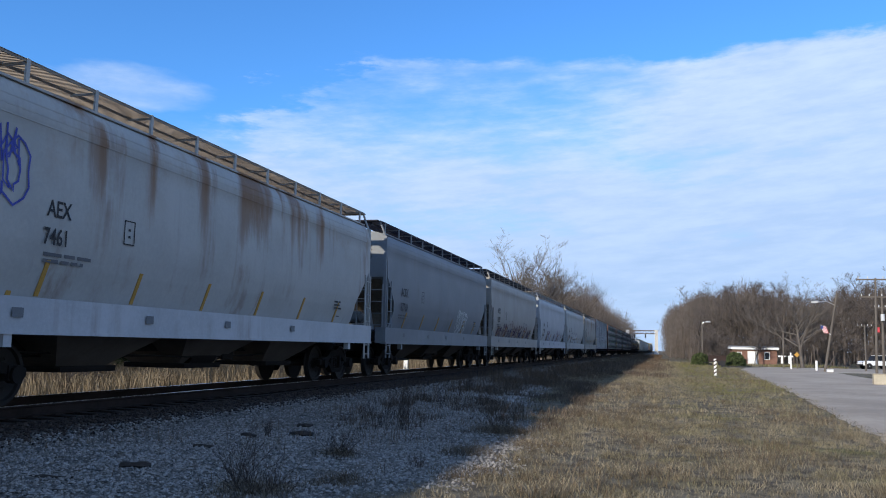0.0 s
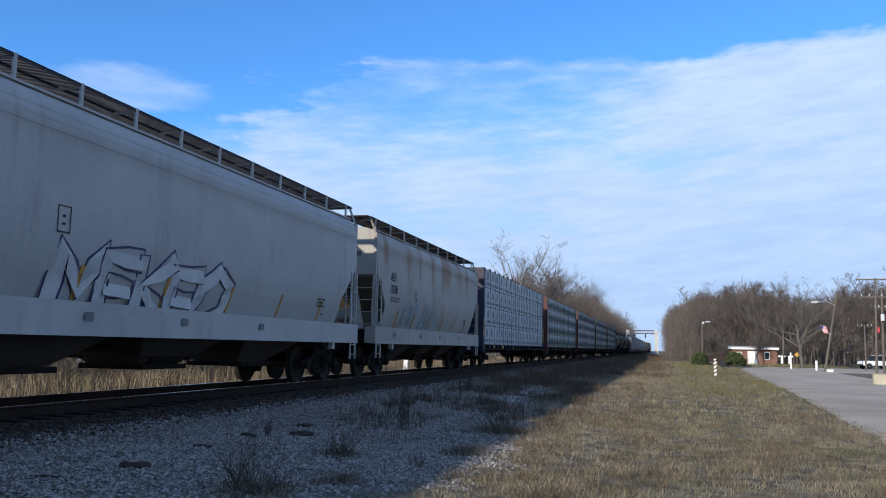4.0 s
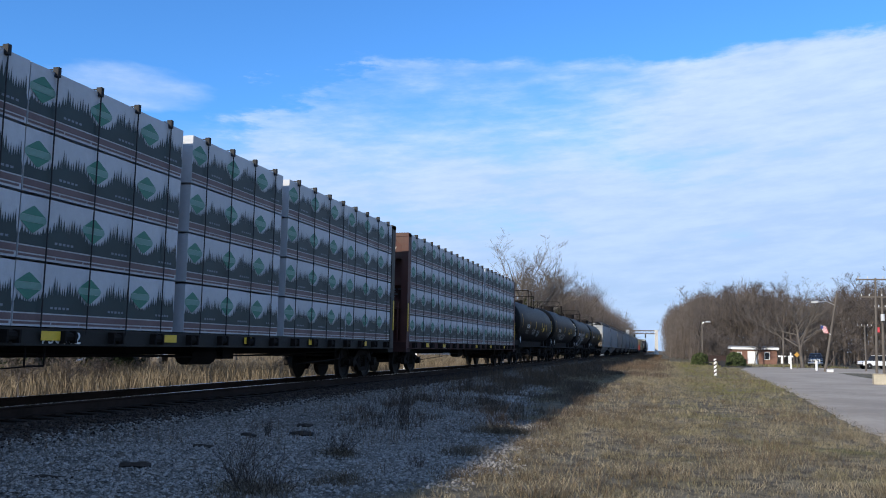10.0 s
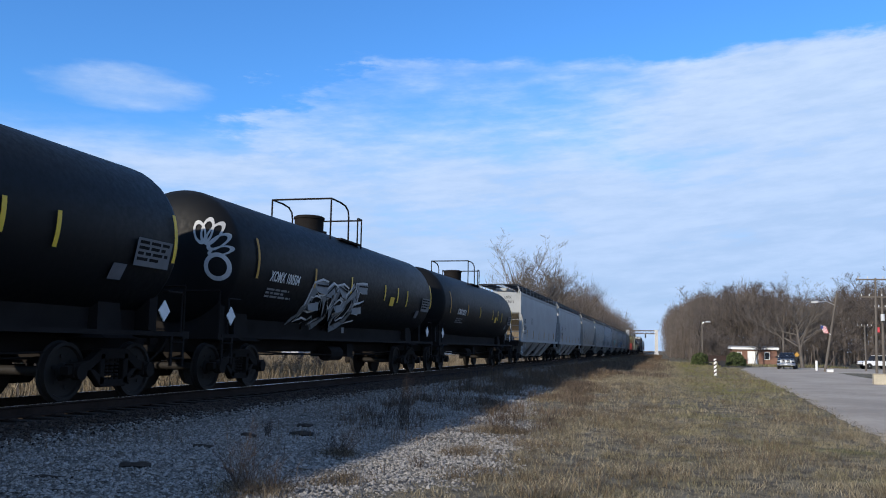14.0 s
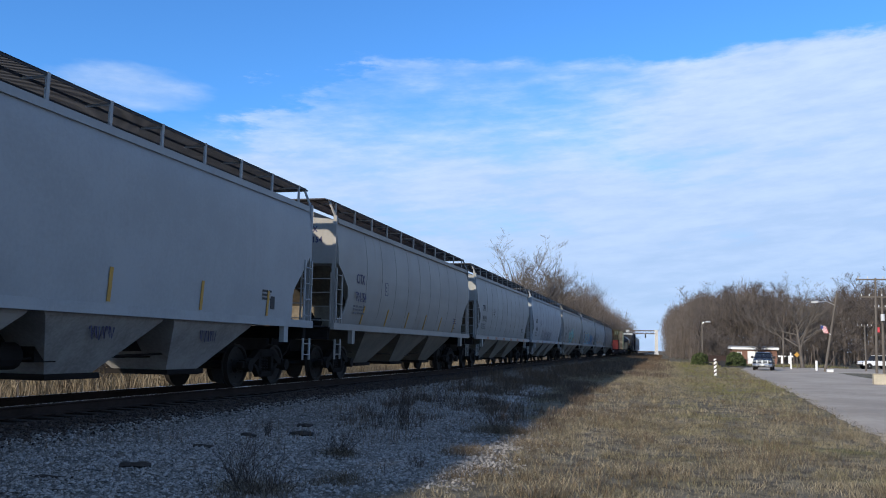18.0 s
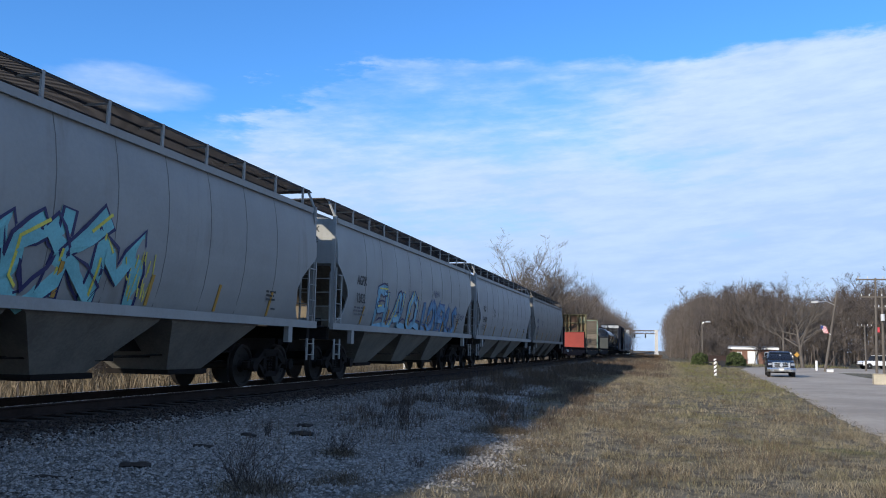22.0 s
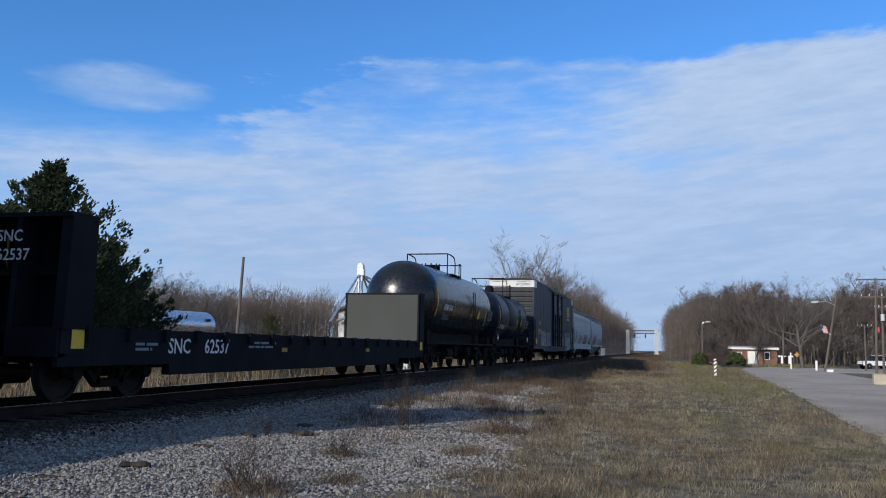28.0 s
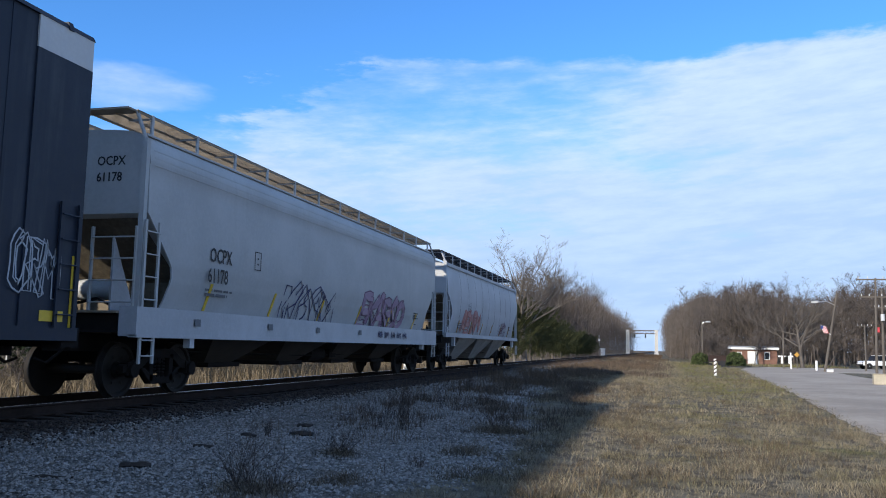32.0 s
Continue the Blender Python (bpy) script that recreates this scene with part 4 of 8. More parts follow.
        words(number[1], 0.22, M_WHITE, car, Matrix.Translation((0.30, 0.375, 4.28)) @ FRONT, 0.95)
        words(number[1], 0.26, M_WHITE, car, Matrix.Translation((1.475, L * 0.235, 0.755)) @ FLANK, 1.15)
    bars(car, 0.0, 0.3, 0.0, (0.5, 0.3, 0.4, 0.3), M_GRID, at=Matrix.Translation((0.35, 0.36, 2.85)) @ Matrix.Rotation(radians(-90), 4, "Z"))
    bogie(car, 2.0)
    bogie(car, L - 2.0)
    couplers(car, L)
    for y in (2.6, 5.2, 8.4, 11.5, 15.0, 19.0):
        plate(car, 1.505, y, 0.80, 0.42, 0.14, M_YELLOW)
    for y in (5.0, L - 5.2):
        pipe_bm = bmesh.new()
        pipe(pipe_bm, [(1.42, y, 0.72), (1.42, y, 0.42), (1.42, y + 0.4, 0.42), (1.42, y + 0.4, 0.72)], 0.016, 5)
        pipe(pipe_bm, [(1.42, y + 0.2, 0.42), (1.2, y - 2.2, 0.30)], 0.012, 5)
        part("sill_step", pipe_bm, M_CAST, car)
    # the load
    a, b = 0.52, L - 0.52
    n = 8 if scheme == "fir" else 5
    pl = (b - a - 0.34 * len(gaps)) / n
    rows = 4
    for i in range(n):
        for r in range(rows):
            for s in (1, -1):
                key = ("pack", scheme, round(pl, 1), (i * 3 + r) % 4)
                me = shared(key, lambda: wrapped_bundle((i * 3 + r) % 4, pl, 0.975, 0.014))
                y = a + i * pl + 0.34 * sum(1 for g in gaps if i >= g)
                p = part("lumber_pack", me, None, car, "white wrapped lumber pack", at=pose(0, y, 0.99 + r * 0.98) if s > 0 else pose(0, y + pl, 0.99 + r * 0.98, 0, 0, 180))
                if s > 0:
                    kinds = (("fir_left", M_TREE2), ("fir_right", M_TREE1), ("fir_words", M_WORDS)) if scheme == "fir" else \
                        (("forest", M_FOREST), ("diamond", M_LOGO), ("badge", M_BADGE), ("band", M_BROWN if (scheme == "brown" or (scheme == "mixed" and i < 1) or r == 7) else M_GREENBAND), ("grey", M_GRID))
                    for kd, mm in kinds:
                        me = shared((kd, round(pl, 1), mm.name), lambda: mesh_of("wrap_print", print_mesh(kd, pl), mm))
                        shift = 0.0 if scheme != "fir" else (-0.15, 0.1, 0.02, -0.06)[(r + i) % 4]
                        part("wrap_print", me, None, p, at=Matrix.Translation((1.4665, shift, 0)), kind="stuff")
        # tie-down cables with corner guards
        for k in (range(2) if scheme == "fir" else range(4)):
            y = a + pl * (i + (0.42 + 0.5 * k if scheme == "fir" else 0.13 + 0.25 * k)) + 0.34 * sum(1 for g in gaps if i >= g)
            def strap():
                bm = bmesh.new()
                pipe(bm, [(1.515, 0, 0.90), (1.51, 0.005, 3.0), (1.50, 0, 4.90), (1.40, 0, 4.93), (0.1, 0, 4.94)], 0.012, 5)
                return mesh_of("tie_cable", bm, M_STRAP)
            cable = part("tie_cable", shared("strap", strap), None, car, at=Matrix.Translation((0, y, 0)))
            part("corner_guard", shared("guard", lambda: mesh_of("corner_guard", box(bmesh.new(), 1.43, 1.525, -0.035, 0.035, 4.80, 4.955), M_STRAP)), None, cable)
    return car


NAVY, OXIDE = (0.035, 0.04, 0.07), (0.095, 0.036, 0.028)
lumber_car(115.6, 137.8, NAVY, "navy centre-beam flat loaded with white wrapped lumber", "fir", ("BCOL", "736854"), (4,))
lumber_car(139.9, 162.3, OXIDE, "oxide-red centre-beam flat loaded with forest-printed lumber packs", "mixed", ("IC", "977215"))
lumber_car(164.2, 186.8, OXIDE, "oxide-red centre-beam flat loaded with lumber packs banded brown", "brown", ("IC", "977448"), (3,))
lumber_car(188.5, 210.8, (0.045, 0.043, 0.037), "dark grey centre-beam flat loaded with wrapped lumber", "brown", ("BCOL", "730002"), (2, 3))
lumber_car(212.1, 235.0, OXIDE, "rust-red centre-beam flat loaded with wrapped lumber packs", "brown", ("CN", "623177"), (3,))


# ---- tank cars ----
def tank_car(lead, end, col, label, r, zc, mark=None, at_y=3.0, head_col=None, dome="box", gloss=0.52, sill=True, seed=0, mid=0.5, placards=True, rail=0.90, low=-15):
    L = end - lead
    car = start_car("tank_car", label, "tank car", lead)
    tm = mat("tank_paint_%d" % round(lead), col, gloss, vary=0.25, scale=3, streak=0.2, dirt=(0.03, 0.027, 0.024), spec=0.45 if gloss < 0.3 else 0.12)
    n = 40
    e = 0.55 if sill else 1.15
    y0, y1 = 0.35, L - 0.35
    prof = [(y0 + e * (1 - math.sin(math.pi / 2 * k / 8)), r * math.cos(math.pi / 2 * k / 8)) for k in range(8, -1, -1)]
    prof[0] = (y0, 0.02)
    sag = 0.03
    rows = prof + [(L * 0.25, r), (L * 0.5, r + sag)] + [(L * 0.75, r)] + [(L - y, q) for y, q in prof[::-1]]
    ring = lambda y, q: [(q * math.cos(2 * math.pi * i / n), y, zc + q * math.sin(2 * math.pi * i / n)) for i in range(n)]
    tank = part("tank", rings(bmesh.new(), [ring(y, q) for y, q in rows]), tm, car, smooth=True)
    if head_col:
        hm = mat("tank_head_%d" % round(lead), head_col, 0.5, vary=0.3)
        part("tank_head", rings(bmesh.new(), [ring(y - 0.006, q + 0.004) for y, q in prof[:5]], cap=True), hm, tank, "lighter grey end", smooth=True)
    for y in () if col[0] < 0.012 else (y0 + e + 0.05, L * 0.34, L * 0.5 - 1.4, L * 0.5 + 1.4, L * 0.66, y1 - e - 0.05):
        part("weld_band", shared(("tband", round(r, 2), tm.name), lambda: mesh_of("weld_band", rings(bmesh.new(), [ring(-0.03, r + 0.002), ring(-0.02, r + 0.012 + sag * 0.5), ring(0.02, r + 0.012 + sag * 0.5), ring(0.03, r + 0.002)], cap=False), tm, True)), None, tank, at=Matrix.Translation((0, y, 0)))
    underframe(car, L, 0.60, 0.92, 0.26)
    # saddles, stub sills and side walk
    for y in (2.0, L - 2.0):
        bm = rings(bmesh.new(), [[(-1.3, y - 0.5, 0.86), (1.3, y - 0.5, 0.86), (1.3, y + 0.5, 0.86), (-1.3, y + 0.5, 0.86)], [(-1.0, y - 0.35, 0.98), (1.0, y - 0.35, 0.98), (1.0, y + 0.35, 0.98), (-1.0, y + 0.35, 0.98)],
                                 [(-0.95, y - 0.3, zc - r * 0.75), (0.95, y - 0.3, zc - r * 0.75), (0.95, y + 0.3, zc - r * 0.75), (-0.95, y + 0.3, zc - r * 0.75)]])
        part("saddle", bm, M_UNDER, car)
    for s in (1, -1):
        bm = bmesh.new()
        box(bm, s * 1.36, s * 1.46, 0.3, L - 0.3, 0.92, 1.00)
        part("side_walk", bm, M_UNDER, car)
        for ya, yb in ((0.5, 1.0), (L - 0.5, L - 1.0)):
            part("side_rail", pipe(bmesh.new(), [(s * 1.47, ya, 1.0), (s * 1.47, ya, 1.75), (s * 1.47, yb, 1.75)], 0.02, 6), M_UNDER, car)
    # black block added to close the see-through gap below the tank
    part("running_board", box(bmesh.new(), -0.8, 0.8, 1.0, L - 1.0, 0.93, 1.40), M_UNDER, car)
    if sill:
        for y in (0.75, L - 1.0):
            part("brake_gear", box(bmesh.new(), -1.0, 1.1, y, y + 0.25, 1.02, 1.75), M_UNDER, car)
    for y in (0.15, L - 0.4):
        part("end_platform", box(bmesh.new(), -1.45, 1.45, y, y + 0.25, 0.88, 1.02), M_UNDER, car)
        part("end_rail", pipe(bmesh.new(), [(-1.4, y + 0.1, 1.0), (-1.4, y + 0.1, 1.9), (1.4, y + 0.1, 1.9), (1.4, y + 0.1, 1.0)], 0.02, 6), M_UNDER, car)
    for y in (0.35, L - 0.75):
        part("step", ladder_mesh(0.6, 0.4, 0.3, M_UNDER, "tstep"), None, car, at=pose(1.44, y, 0.36))
    # top works: manway, platform, railing, ladder
    ym, zt = L * mid, zc + r
    f = ym - 1.35
    bm = bmesh.new()
    yc = f + 0.6
    ring2 = lambda q, z: [(q * math.cos(math.pi * i / 10), yc + q * math.sin(math.pi * i / 10), zt + z) for i in range(20)]
    if dome == "box":
        rings(bm, [ring2(0.44, -0.15), ring2(0.44, 0.36), ring2(0.47, 0.37), ring2(0.47, 0.43), ring2(0.40, 0.47)])
    elif dome == "round":
        rings(bm, [ring2(0.27, -0.15), ring2(0.27, 0.26), ring2(0.24, 0.36), ring2(0.17, 0.43), ring2(0.06, 0.46)])
    else:
        rings(bm, [ring2(0.38, -0.12), ring2(0.38, 0.16), ring2(0.34, 0.20)])
    manway = part("manway", bm, M_UNDER, car, smooth=True)
    if dome == "ring":
        for k in range(10):
            a = 2 * math.pi * k / 10
            part("eye_bolt", shared("eye_bolt", lambda: mesh_of("eye_bolt", rod(bmesh.new(), (0, 0, -0.12), (0, 0, 0.26), 0.03, 5), M_UNDER)), None, manway, at=Matrix.Translation((0.42 * math.cos(a), yc + 0.42 * math.sin(a), zt)))
    part("valve", rod(bmesh.new(), (0, f + 1.75, zt - 0.05), (0, f + 1.75, zt + 0.16), 0.10, 10), M_UNDER, car)
    part("platform", box(bmesh.new(), -0.95, 0.95, f + 0.9, f + 2.6, zt - 0.22, zt - 0.16), M_UNDER, car)
    h = zt + rail
    for s in (1, -1):
        part("railing", pipe(bmesh.new(), [(s * 0.95, f, zt - 0.32), (s * 0.95, f, h), (s * 0.95, f + 0.7, h), (s * 0.95, f + 1.15, h - 0.04), (s * 0.95, f + 1.38, h - 0.16), (s * 0.95, f + 1.45, h - 0.36), (s * 0.95, f + 1.45, zt - 0.3)], 0.028, 6), M_UNDER, car)
        part("railing", pipe(bmesh.new(), [(s * 0.95, f + 2.25, zt - 0.3), (s * 0.95, f + 2.25, h - 0.26), (s * 0.95, f + 2.6, h - 0.26), (s * 0.95, f + 2.6, zt - 0.42)], 0.026, 6), M_UNDER, car)
    part("railing_end", pipe(bmesh.new(), [(-0.95, f, h), (0.95, f, h)], 0.028, 6), M_UNDER, car)
    part("railing_end", pipe(bmesh.new(), [(-0.95, f + 2.6, h - 0.28), (0.95, f + 2.6, h - 0.28)], 0.026, 6), M_UNDER, car)
    if not sill:
        part("ladder", ladder_mesh(zt - 1.9, 0.42, 0.34, M_UNDER, "tl%d" % round(r * 100)), None, car, at=pose(r + 0.10, f + 2.2, 0.95))
    part("bottom_outlet", rod(bmesh.new(), (0, ym + 0.2, 0.45), (0, ym + 0.2, zc - r + 0.1), 0.2, 12), M_UNDER, car)
    bogie(car, 1.9)
    bogie(car, L - 1.9)
    couplers(car, L)
    on = lambda y, deg, lift=0.012: Matrix.Translation((0, y, zc)) @ Matrix.Rotation(radians(-deg), 4, "Y") @ Matrix.Translation((r + sag * 0.8 + lift, 0, 0))
    if mark:
        words(mark, 0.36, M_WHITE, car, on(at_y, low) @ FLANK, 0.72)
        words(mark[-6:].strip(), 0.24, M_WHITE, car, Matrix.Translation((-0.25, y0 + 0.02 + e * 0.30, zc + r * 0.62)) @ Matrix.Rotation(radians(-30), 4, "X") @ FRONT, 0.9)
    bars(car, 0, 0, 0, (1.2, 1.0, 1.4), mat("faded_print", (0.22, 0.22, 0.22), 0.6), at=on(at_y, low - 8))
    for f, h, deg in ((0.095, 0.9, 2), (0.285, 0.5, -5), (0.44, 0.5, -5), (0.62, 0.5, -5), (0.70, 0.5, -5), (0.764, 0.55, -7), (0.945, 0.9, 2)) if sill else ((0.085, 1.25, -4), (0.30, 0.62, -12), (0.56, 0.55, -12), (0.68, 0.5, -12), (0.80, 0.5, -12)):
        # each strip follows the curve of the tank
        bm = bmesh.new()
        rows = [math.radians(deg) + (k / 6 - 0.5) * h / r for k in range(7)]
        rings(bm, [[((r + q) * math.cos(a), y, zc + (r + q) * math.sin(a)) for q in (sag + 0.004, sag + 0.012) for y in ((-0.045, 0.045) if q < sag + 0.01 else (0.045, -0.045))] for a in rows])
        part("reflector", bm, M_YELLOW if f > 0.3 else M_AMBER, car, at=Matrix.Translation((0, L * f, 0)))
    plate(car, 0, 0, -0.15, 0.42, 0.30, M_YELLOW, "warning_panel", at=on(L * 0.655, -14), label="yellow notice panel")
    panel = plate(car, 0, 0, -0.25, 1.05, 0.5, mat("stencil_panel", (0.15, 0.155, 0.16), 0.6, vary=0.2, scale=14), "stencil_panel", at=on(L - 2.15, -11))
    bars(panel, 0.006, 0.06, 0.40, (0.9, 0.8, 0.9, 0.7), M_UNDER, k=0.10)
    plate(car, 0, 0, -0.15, 0.36, 0.30, mat("stencil_panel2", (0.15, 0.15, 0.16), 0.6, vary=0.3, scale=14), "stencil_panel", at=on(L - 2.65, -26))
    if placards:
        for y in (L - 1.1, 0.6):
            part("placard", shared("placard", lambda: mesh_of("placard", rings(bmesh.new(), [[(x, 0, 0.2), (x, 0.18, 0), (x, 0, -0.2), (x, -0.18, 0)] for x in (0, 0.02)]), M_WHITE)), None, car, at=Matrix.Translation((1.47, y, 1.38)))
    return car, (lambda z: math.sqrt(max(0.01, r * r - (z - zc) ** 2)) + sag), L


BLACK = (0.007, 0.0075, 0.008)
CHALK = paint("chalk", (0.42, 0.42, 0.42))
c, sf, L = tank_car(236.3, 253.2, BLACK, "black tank car with yellow reflective strips", 1.47, 2.58, "SRIX 23539", 3.4, dome="ring")
tag_scrawl(c, 201, 6.2, 1.75, 1.5, 0.5, sf, CHALK, 0.014)
tag_scrawl(c, 202, 8.3, 1.70, 1.4, 0.5, sf, CHALK, 0.014)
c, sf, L = tank_car(253.6, 271.2, BLACK, "black tank car with a boxy dome housing", 1.53, 2.68, "XOMX 100536", 3.2)
graffiti(c, 205, 5.0, 8.4, 1.7, 2.1, sf, None, CHALK, letters=6, width=0.012)
c, sf, L = tank_car(272.0, 289.2, BLACK, "black tank car with pale graffiti on its flank", 1.53, 2.68, "XOMX 100504", 2.3)
graffiti(c, 207, 4.9, 8.9, 1.3, 2.5, sf, paint("silver", (0.20, 0.21, 0.215)), paint("white_mist", (0.50, 0.50, 0.49)), M_UNDER, letters=4, width=0.030)


def head_loops(car, r, zc, y0, e):
    """Sprayed white loops over the shoulder of the tank's end."""
    white = paint("white_mist", (0.50, 0.50, 0.49))
    spots = ((0.72, 0.72, 0.10, 0.20, 0.3), (0.87, 0.76, 0.10, 0.22, -0.1), (1.02, 0.70, 0.10, 0.22, -0.5), (1.12, 0.52, 0.10, 0.20, -0.9), (1.17, 0.32, 0.08, 0.19, -1.3), (1.12, -0.02, 0.20, 0.22, 0.2))
    for cx, cz, a, b, turn in spots:
        cx, cz, a, b = cx * 1.02, cz - 0.22, a * 1.15, b * 1.2
        rows = []
        for k in range(24):
            t = 2 * math.pi * k / 24
            pair = []
            for g in (0.80, 1.16):
                u, v = a * g * math.cos(t), b * g * math.sin(t)
                x, z = cx + u * math.cos(turn) - v * math.sin(turn), cz + u * math.sin(turn) + v * math.cos(turn)
                q = min(0.998, math.hypot(x, z) / r)
                pair.append((x, y0 + e * (1 - math.sqrt(1 - q * q)) - 0.02, zc + z))
            rows.append(pair)
        part("graffiti_loop", rings(bmesh.new(), rows + rows[:1], close=False, cap=False), white, car, "sprayed white loop")


head_loops(c, 1.54, 2.68, 0.35, 0.55)
c, sf, L = tank_car(289.9, 307.4, BLACK, "black tank car behind the graffiti-covered one", 1.53, 2.68, "XOMX 100511", 3.0)
c, sf, L = tank_car(544.3, 557.6, (0.010, 0.0105, 0.011), "glossy black tank car with a rounded end", 1.58, 2.76, "ADMX 16640", 2.17, gloss=0.25, dome="ring", sill=False, mid=0.48, rail=0.66, placards=False)
c, sf, L = tank_car(558.2, 570.2, (0.016, 0.020, 0.030), "dark blue-grey tank car with a lighter end", 1.50, 2.66, "UTLX 631975", 1.40, (0.10, 0.105, 0.10), "round", 0.4, False, mid=0.5, rail=0.84, low=-29)
part("middle_course", rings(bmesh.new(), [[((1.50 + q) * math.cos(math.pi * i / 20), y, 2.66 + (1.50 + q) * math.sin(math.pi * i / 20)) for i in range(40)] for y, q in ((4.15, 0.002), (4.2, 0.034), (6.0, 0.036), (6.75, 0.034), (6.8, 0.002))]), mat("tank_soot", (0.008, 0.009, 0.011), 0.5, spec=0.2), c, "blackened middle of the tank", smooth=True)
for k in range(5):
    tag_scrawl(c, 220 + k, 2.0 + k * 1.0, 1.9, 0.7, 0.25, sf, CHALK, 0.009)


# ---- bulkhead flats ----
def bulkhead_flat(lead, end, col, label, tall, inner, mark="", number=""):
    L = end - lead
    car = start_car("bulkhead_flat", label, "flat car", lead)
    fm = mat("flat_steel_%d" % round(lead), col, 0.8, vary=0.35, scale=4, streak=0.25, dirt=(0.05, 0.03, 0.022), spec=0.12)
    sm = mat("flat_sill_%d" % round(lead), tuple(min(c, 0.026) for c in col), 0.85, vary=0.4, scale=4, streak=0.25, dirt=(0.05, 0.03, 0.022), spec=0.1)
    top = 4.85 if tall else 2.75
    wood = mat("flat_deck_wood", (0.16, 0.13, 0.10), 0.9, vary=0.4, scale=6)
    for i in range(int((L - 0.6) / 0.30)):
        part("deck_plank", shared("deck_plank", lambda: mesh_of("deck_plank", box(bmesh.new(), -1.44, 1.44, 0.005, 0.292, 0.93, 1.0), wood)), None, car, at=Matrix.Translation((0, 0.3 + i * 0.30, 0)))
    for s in (1, -1):
        bm = box(bmesh.new(), s * 1.36, s * 1.46, 0.15, L - 0.15, 0.40, 1.02)
        box(bm, s * 1.30, s * 1.46, 3.2, L - 3.2, 0.20, 0.402)
        part("side_sill", bm, sm, car)
        for i in range(int(L / 1.1)):
            part("stake_pocket", shared(("stake", sm.name), lambda: mesh_of("stake_pocket", box(bmesh.new(), -0.05, 0.05, -0.07, 0.07, 0.80, 1.04), sm)), None, car, at=Matrix.Translation((s * 1.49, 0.8 + i * 1.1, 0)))
    underframe(car, L, 0.45, 0.93, 0.5)
    for y, s, lead_end in ((0.15, 1, True), (L - 0.15, -1, False)):
        b = part("bulkhead", box(bmesh.new(), -1.40, 1.40, *sorted((y + s * 0.62, y + s * 0.68)), 1.0, top), fm, car)
        if tall:
            for k, (xa, xb, za, zb2, cc) in enumerate(((-1.3, -0.6, 1.1, 2.8, (0.13, 0.075, 0.045)), (-1.3, -0.6, 3.0, 4.7, (0.17, 0.11, 0.06)), (-0.4, 0.4, 3.0, 4.7, (0.10, 0.06, 0.04)), (0.62, 1.28, 3.95, 4.6, (0.30, 0.32, 0.22)), (0.62, 1.28, 2.98, 3.8, (0.15, 0.10, 0.06)))):
                part("end_sheet", box(bmesh.new(), xa, xb, *sorted((y + s * 0.585, y + s * 0.619)), za, zb2), mat("end_sheet_%d" % k, cc, 0.8, vary=0.5, scale=5), b, "stained end sheet")
        for x in (-1.40, -0.9, -0.5, 0.5, 0.95, 1.40) if tall else (-1.40, -0.5, 0.5, 1.40):
            w = 0.10 if abs(x) > 1 else 0.05
            pts = [(y + s * 0.02, 0.98), (y + s * 0.62, 0.98), (y + s * 0.62, top), (y + s * (0.35 if tall else 0.1), top)]
            part("bulkhead_rib", rings(bmesh.new(), [[(xx, p, z) for p, z in pts] for xx in (x - w, x + w)]), fm, b)
        for z in ([1.9, 2.9, 3.9] if tall else [1.9]):
            part("bulkhead_beam", box(bmesh.new(), -1.4, 1.4, *sorted((y + s * 0.42, y + s * 0.62)), z - 0.06, z + 0.06), fm, b)
        part("bulkhead_cap", box(bmesh.new(), -1.50, 1.50, *sorted((y + s * (0.3 if tall else 0.06), y + s * 0.72)), top, top + 0.07), fm, b)
        part("ladder", ladder_mesh(min(2.8, top - 1.2), 0.4, 0.36, fm, "bfl", False), None, b, at=pose(-1.3, y - s * 0.02, 1.02))
        for sx in (1, -1):
            bm = rings(bmesh.new(), [[(xx, p, z) for p, z in ((y, 0.6), (y + s * 0.75, 0.6), (y + s * 0.75, top), (y + s * (0.35 if tall else 0.1), top))] for xx in (sx * 1.42, sx * 1.475)])
            part("bulkhead_cheek", bm, fm, b)
            plate(b, 1.478 if sx > 0 else -1.482, y + s * 0.38 - 0.12, 0.68 if number else 1.45, 0.30, 0.32, M_YELLOW)
        # lining towards the load
        yf = y + s * 0.69
        if inner == "wood":
            gm = mat("lining_frame", (0.17, 0.28, 0.215), 0.6, scale=4, dark=(0.13, 0.12, 0.095))
            pm = mat("lining_plank", (0.19, 0.158, 0.122), 0.9, vary=0.6, scale=3, rnd=0.40, bump=0.003, bscale=9, grain=(0.35, 1.0, 3.0))
            for k in range(12):
                z = 1.08 + k * 0.304
                part("lining_plank", shared("lining", lambda: mesh_of("lining_plank", box(bmesh.new(), -1.32, 1.32, 0, 0.06, 0.006, 0.297), pm)), None, b, at=pose(0, yf if s > 0 else yf - 0.06, z))
            for sx in (1, -1):
                part("lining_frame", box(bmesh.new(), sx * 1.33, sx * 1.46, *sorted((yf, yf + s * 0.09)), 1.0, 4.80), gm, b, "mint-green painted edge")
            part("lining_frame", box(bmesh.new(), -1.33, 1.33, *sorted((yf, yf + s * 0.08)), 4.735, 4.80), gm, b, "mint-green painted edge")
        else:
            part("lining", box(bmesh.new(), -1.42, 1.42, *sorted((yf, yf + s * 0.03)), 1.02, top), inner, b, "plain painted steel lining")
        part("end_sill", box(bmesh.new(), -1.46, 1.46, y - 0.05 if s > 0 else y - 0.15, y + 0.15 if s > 0 else y + 0.05, 0.55, 1.0), sm, car)
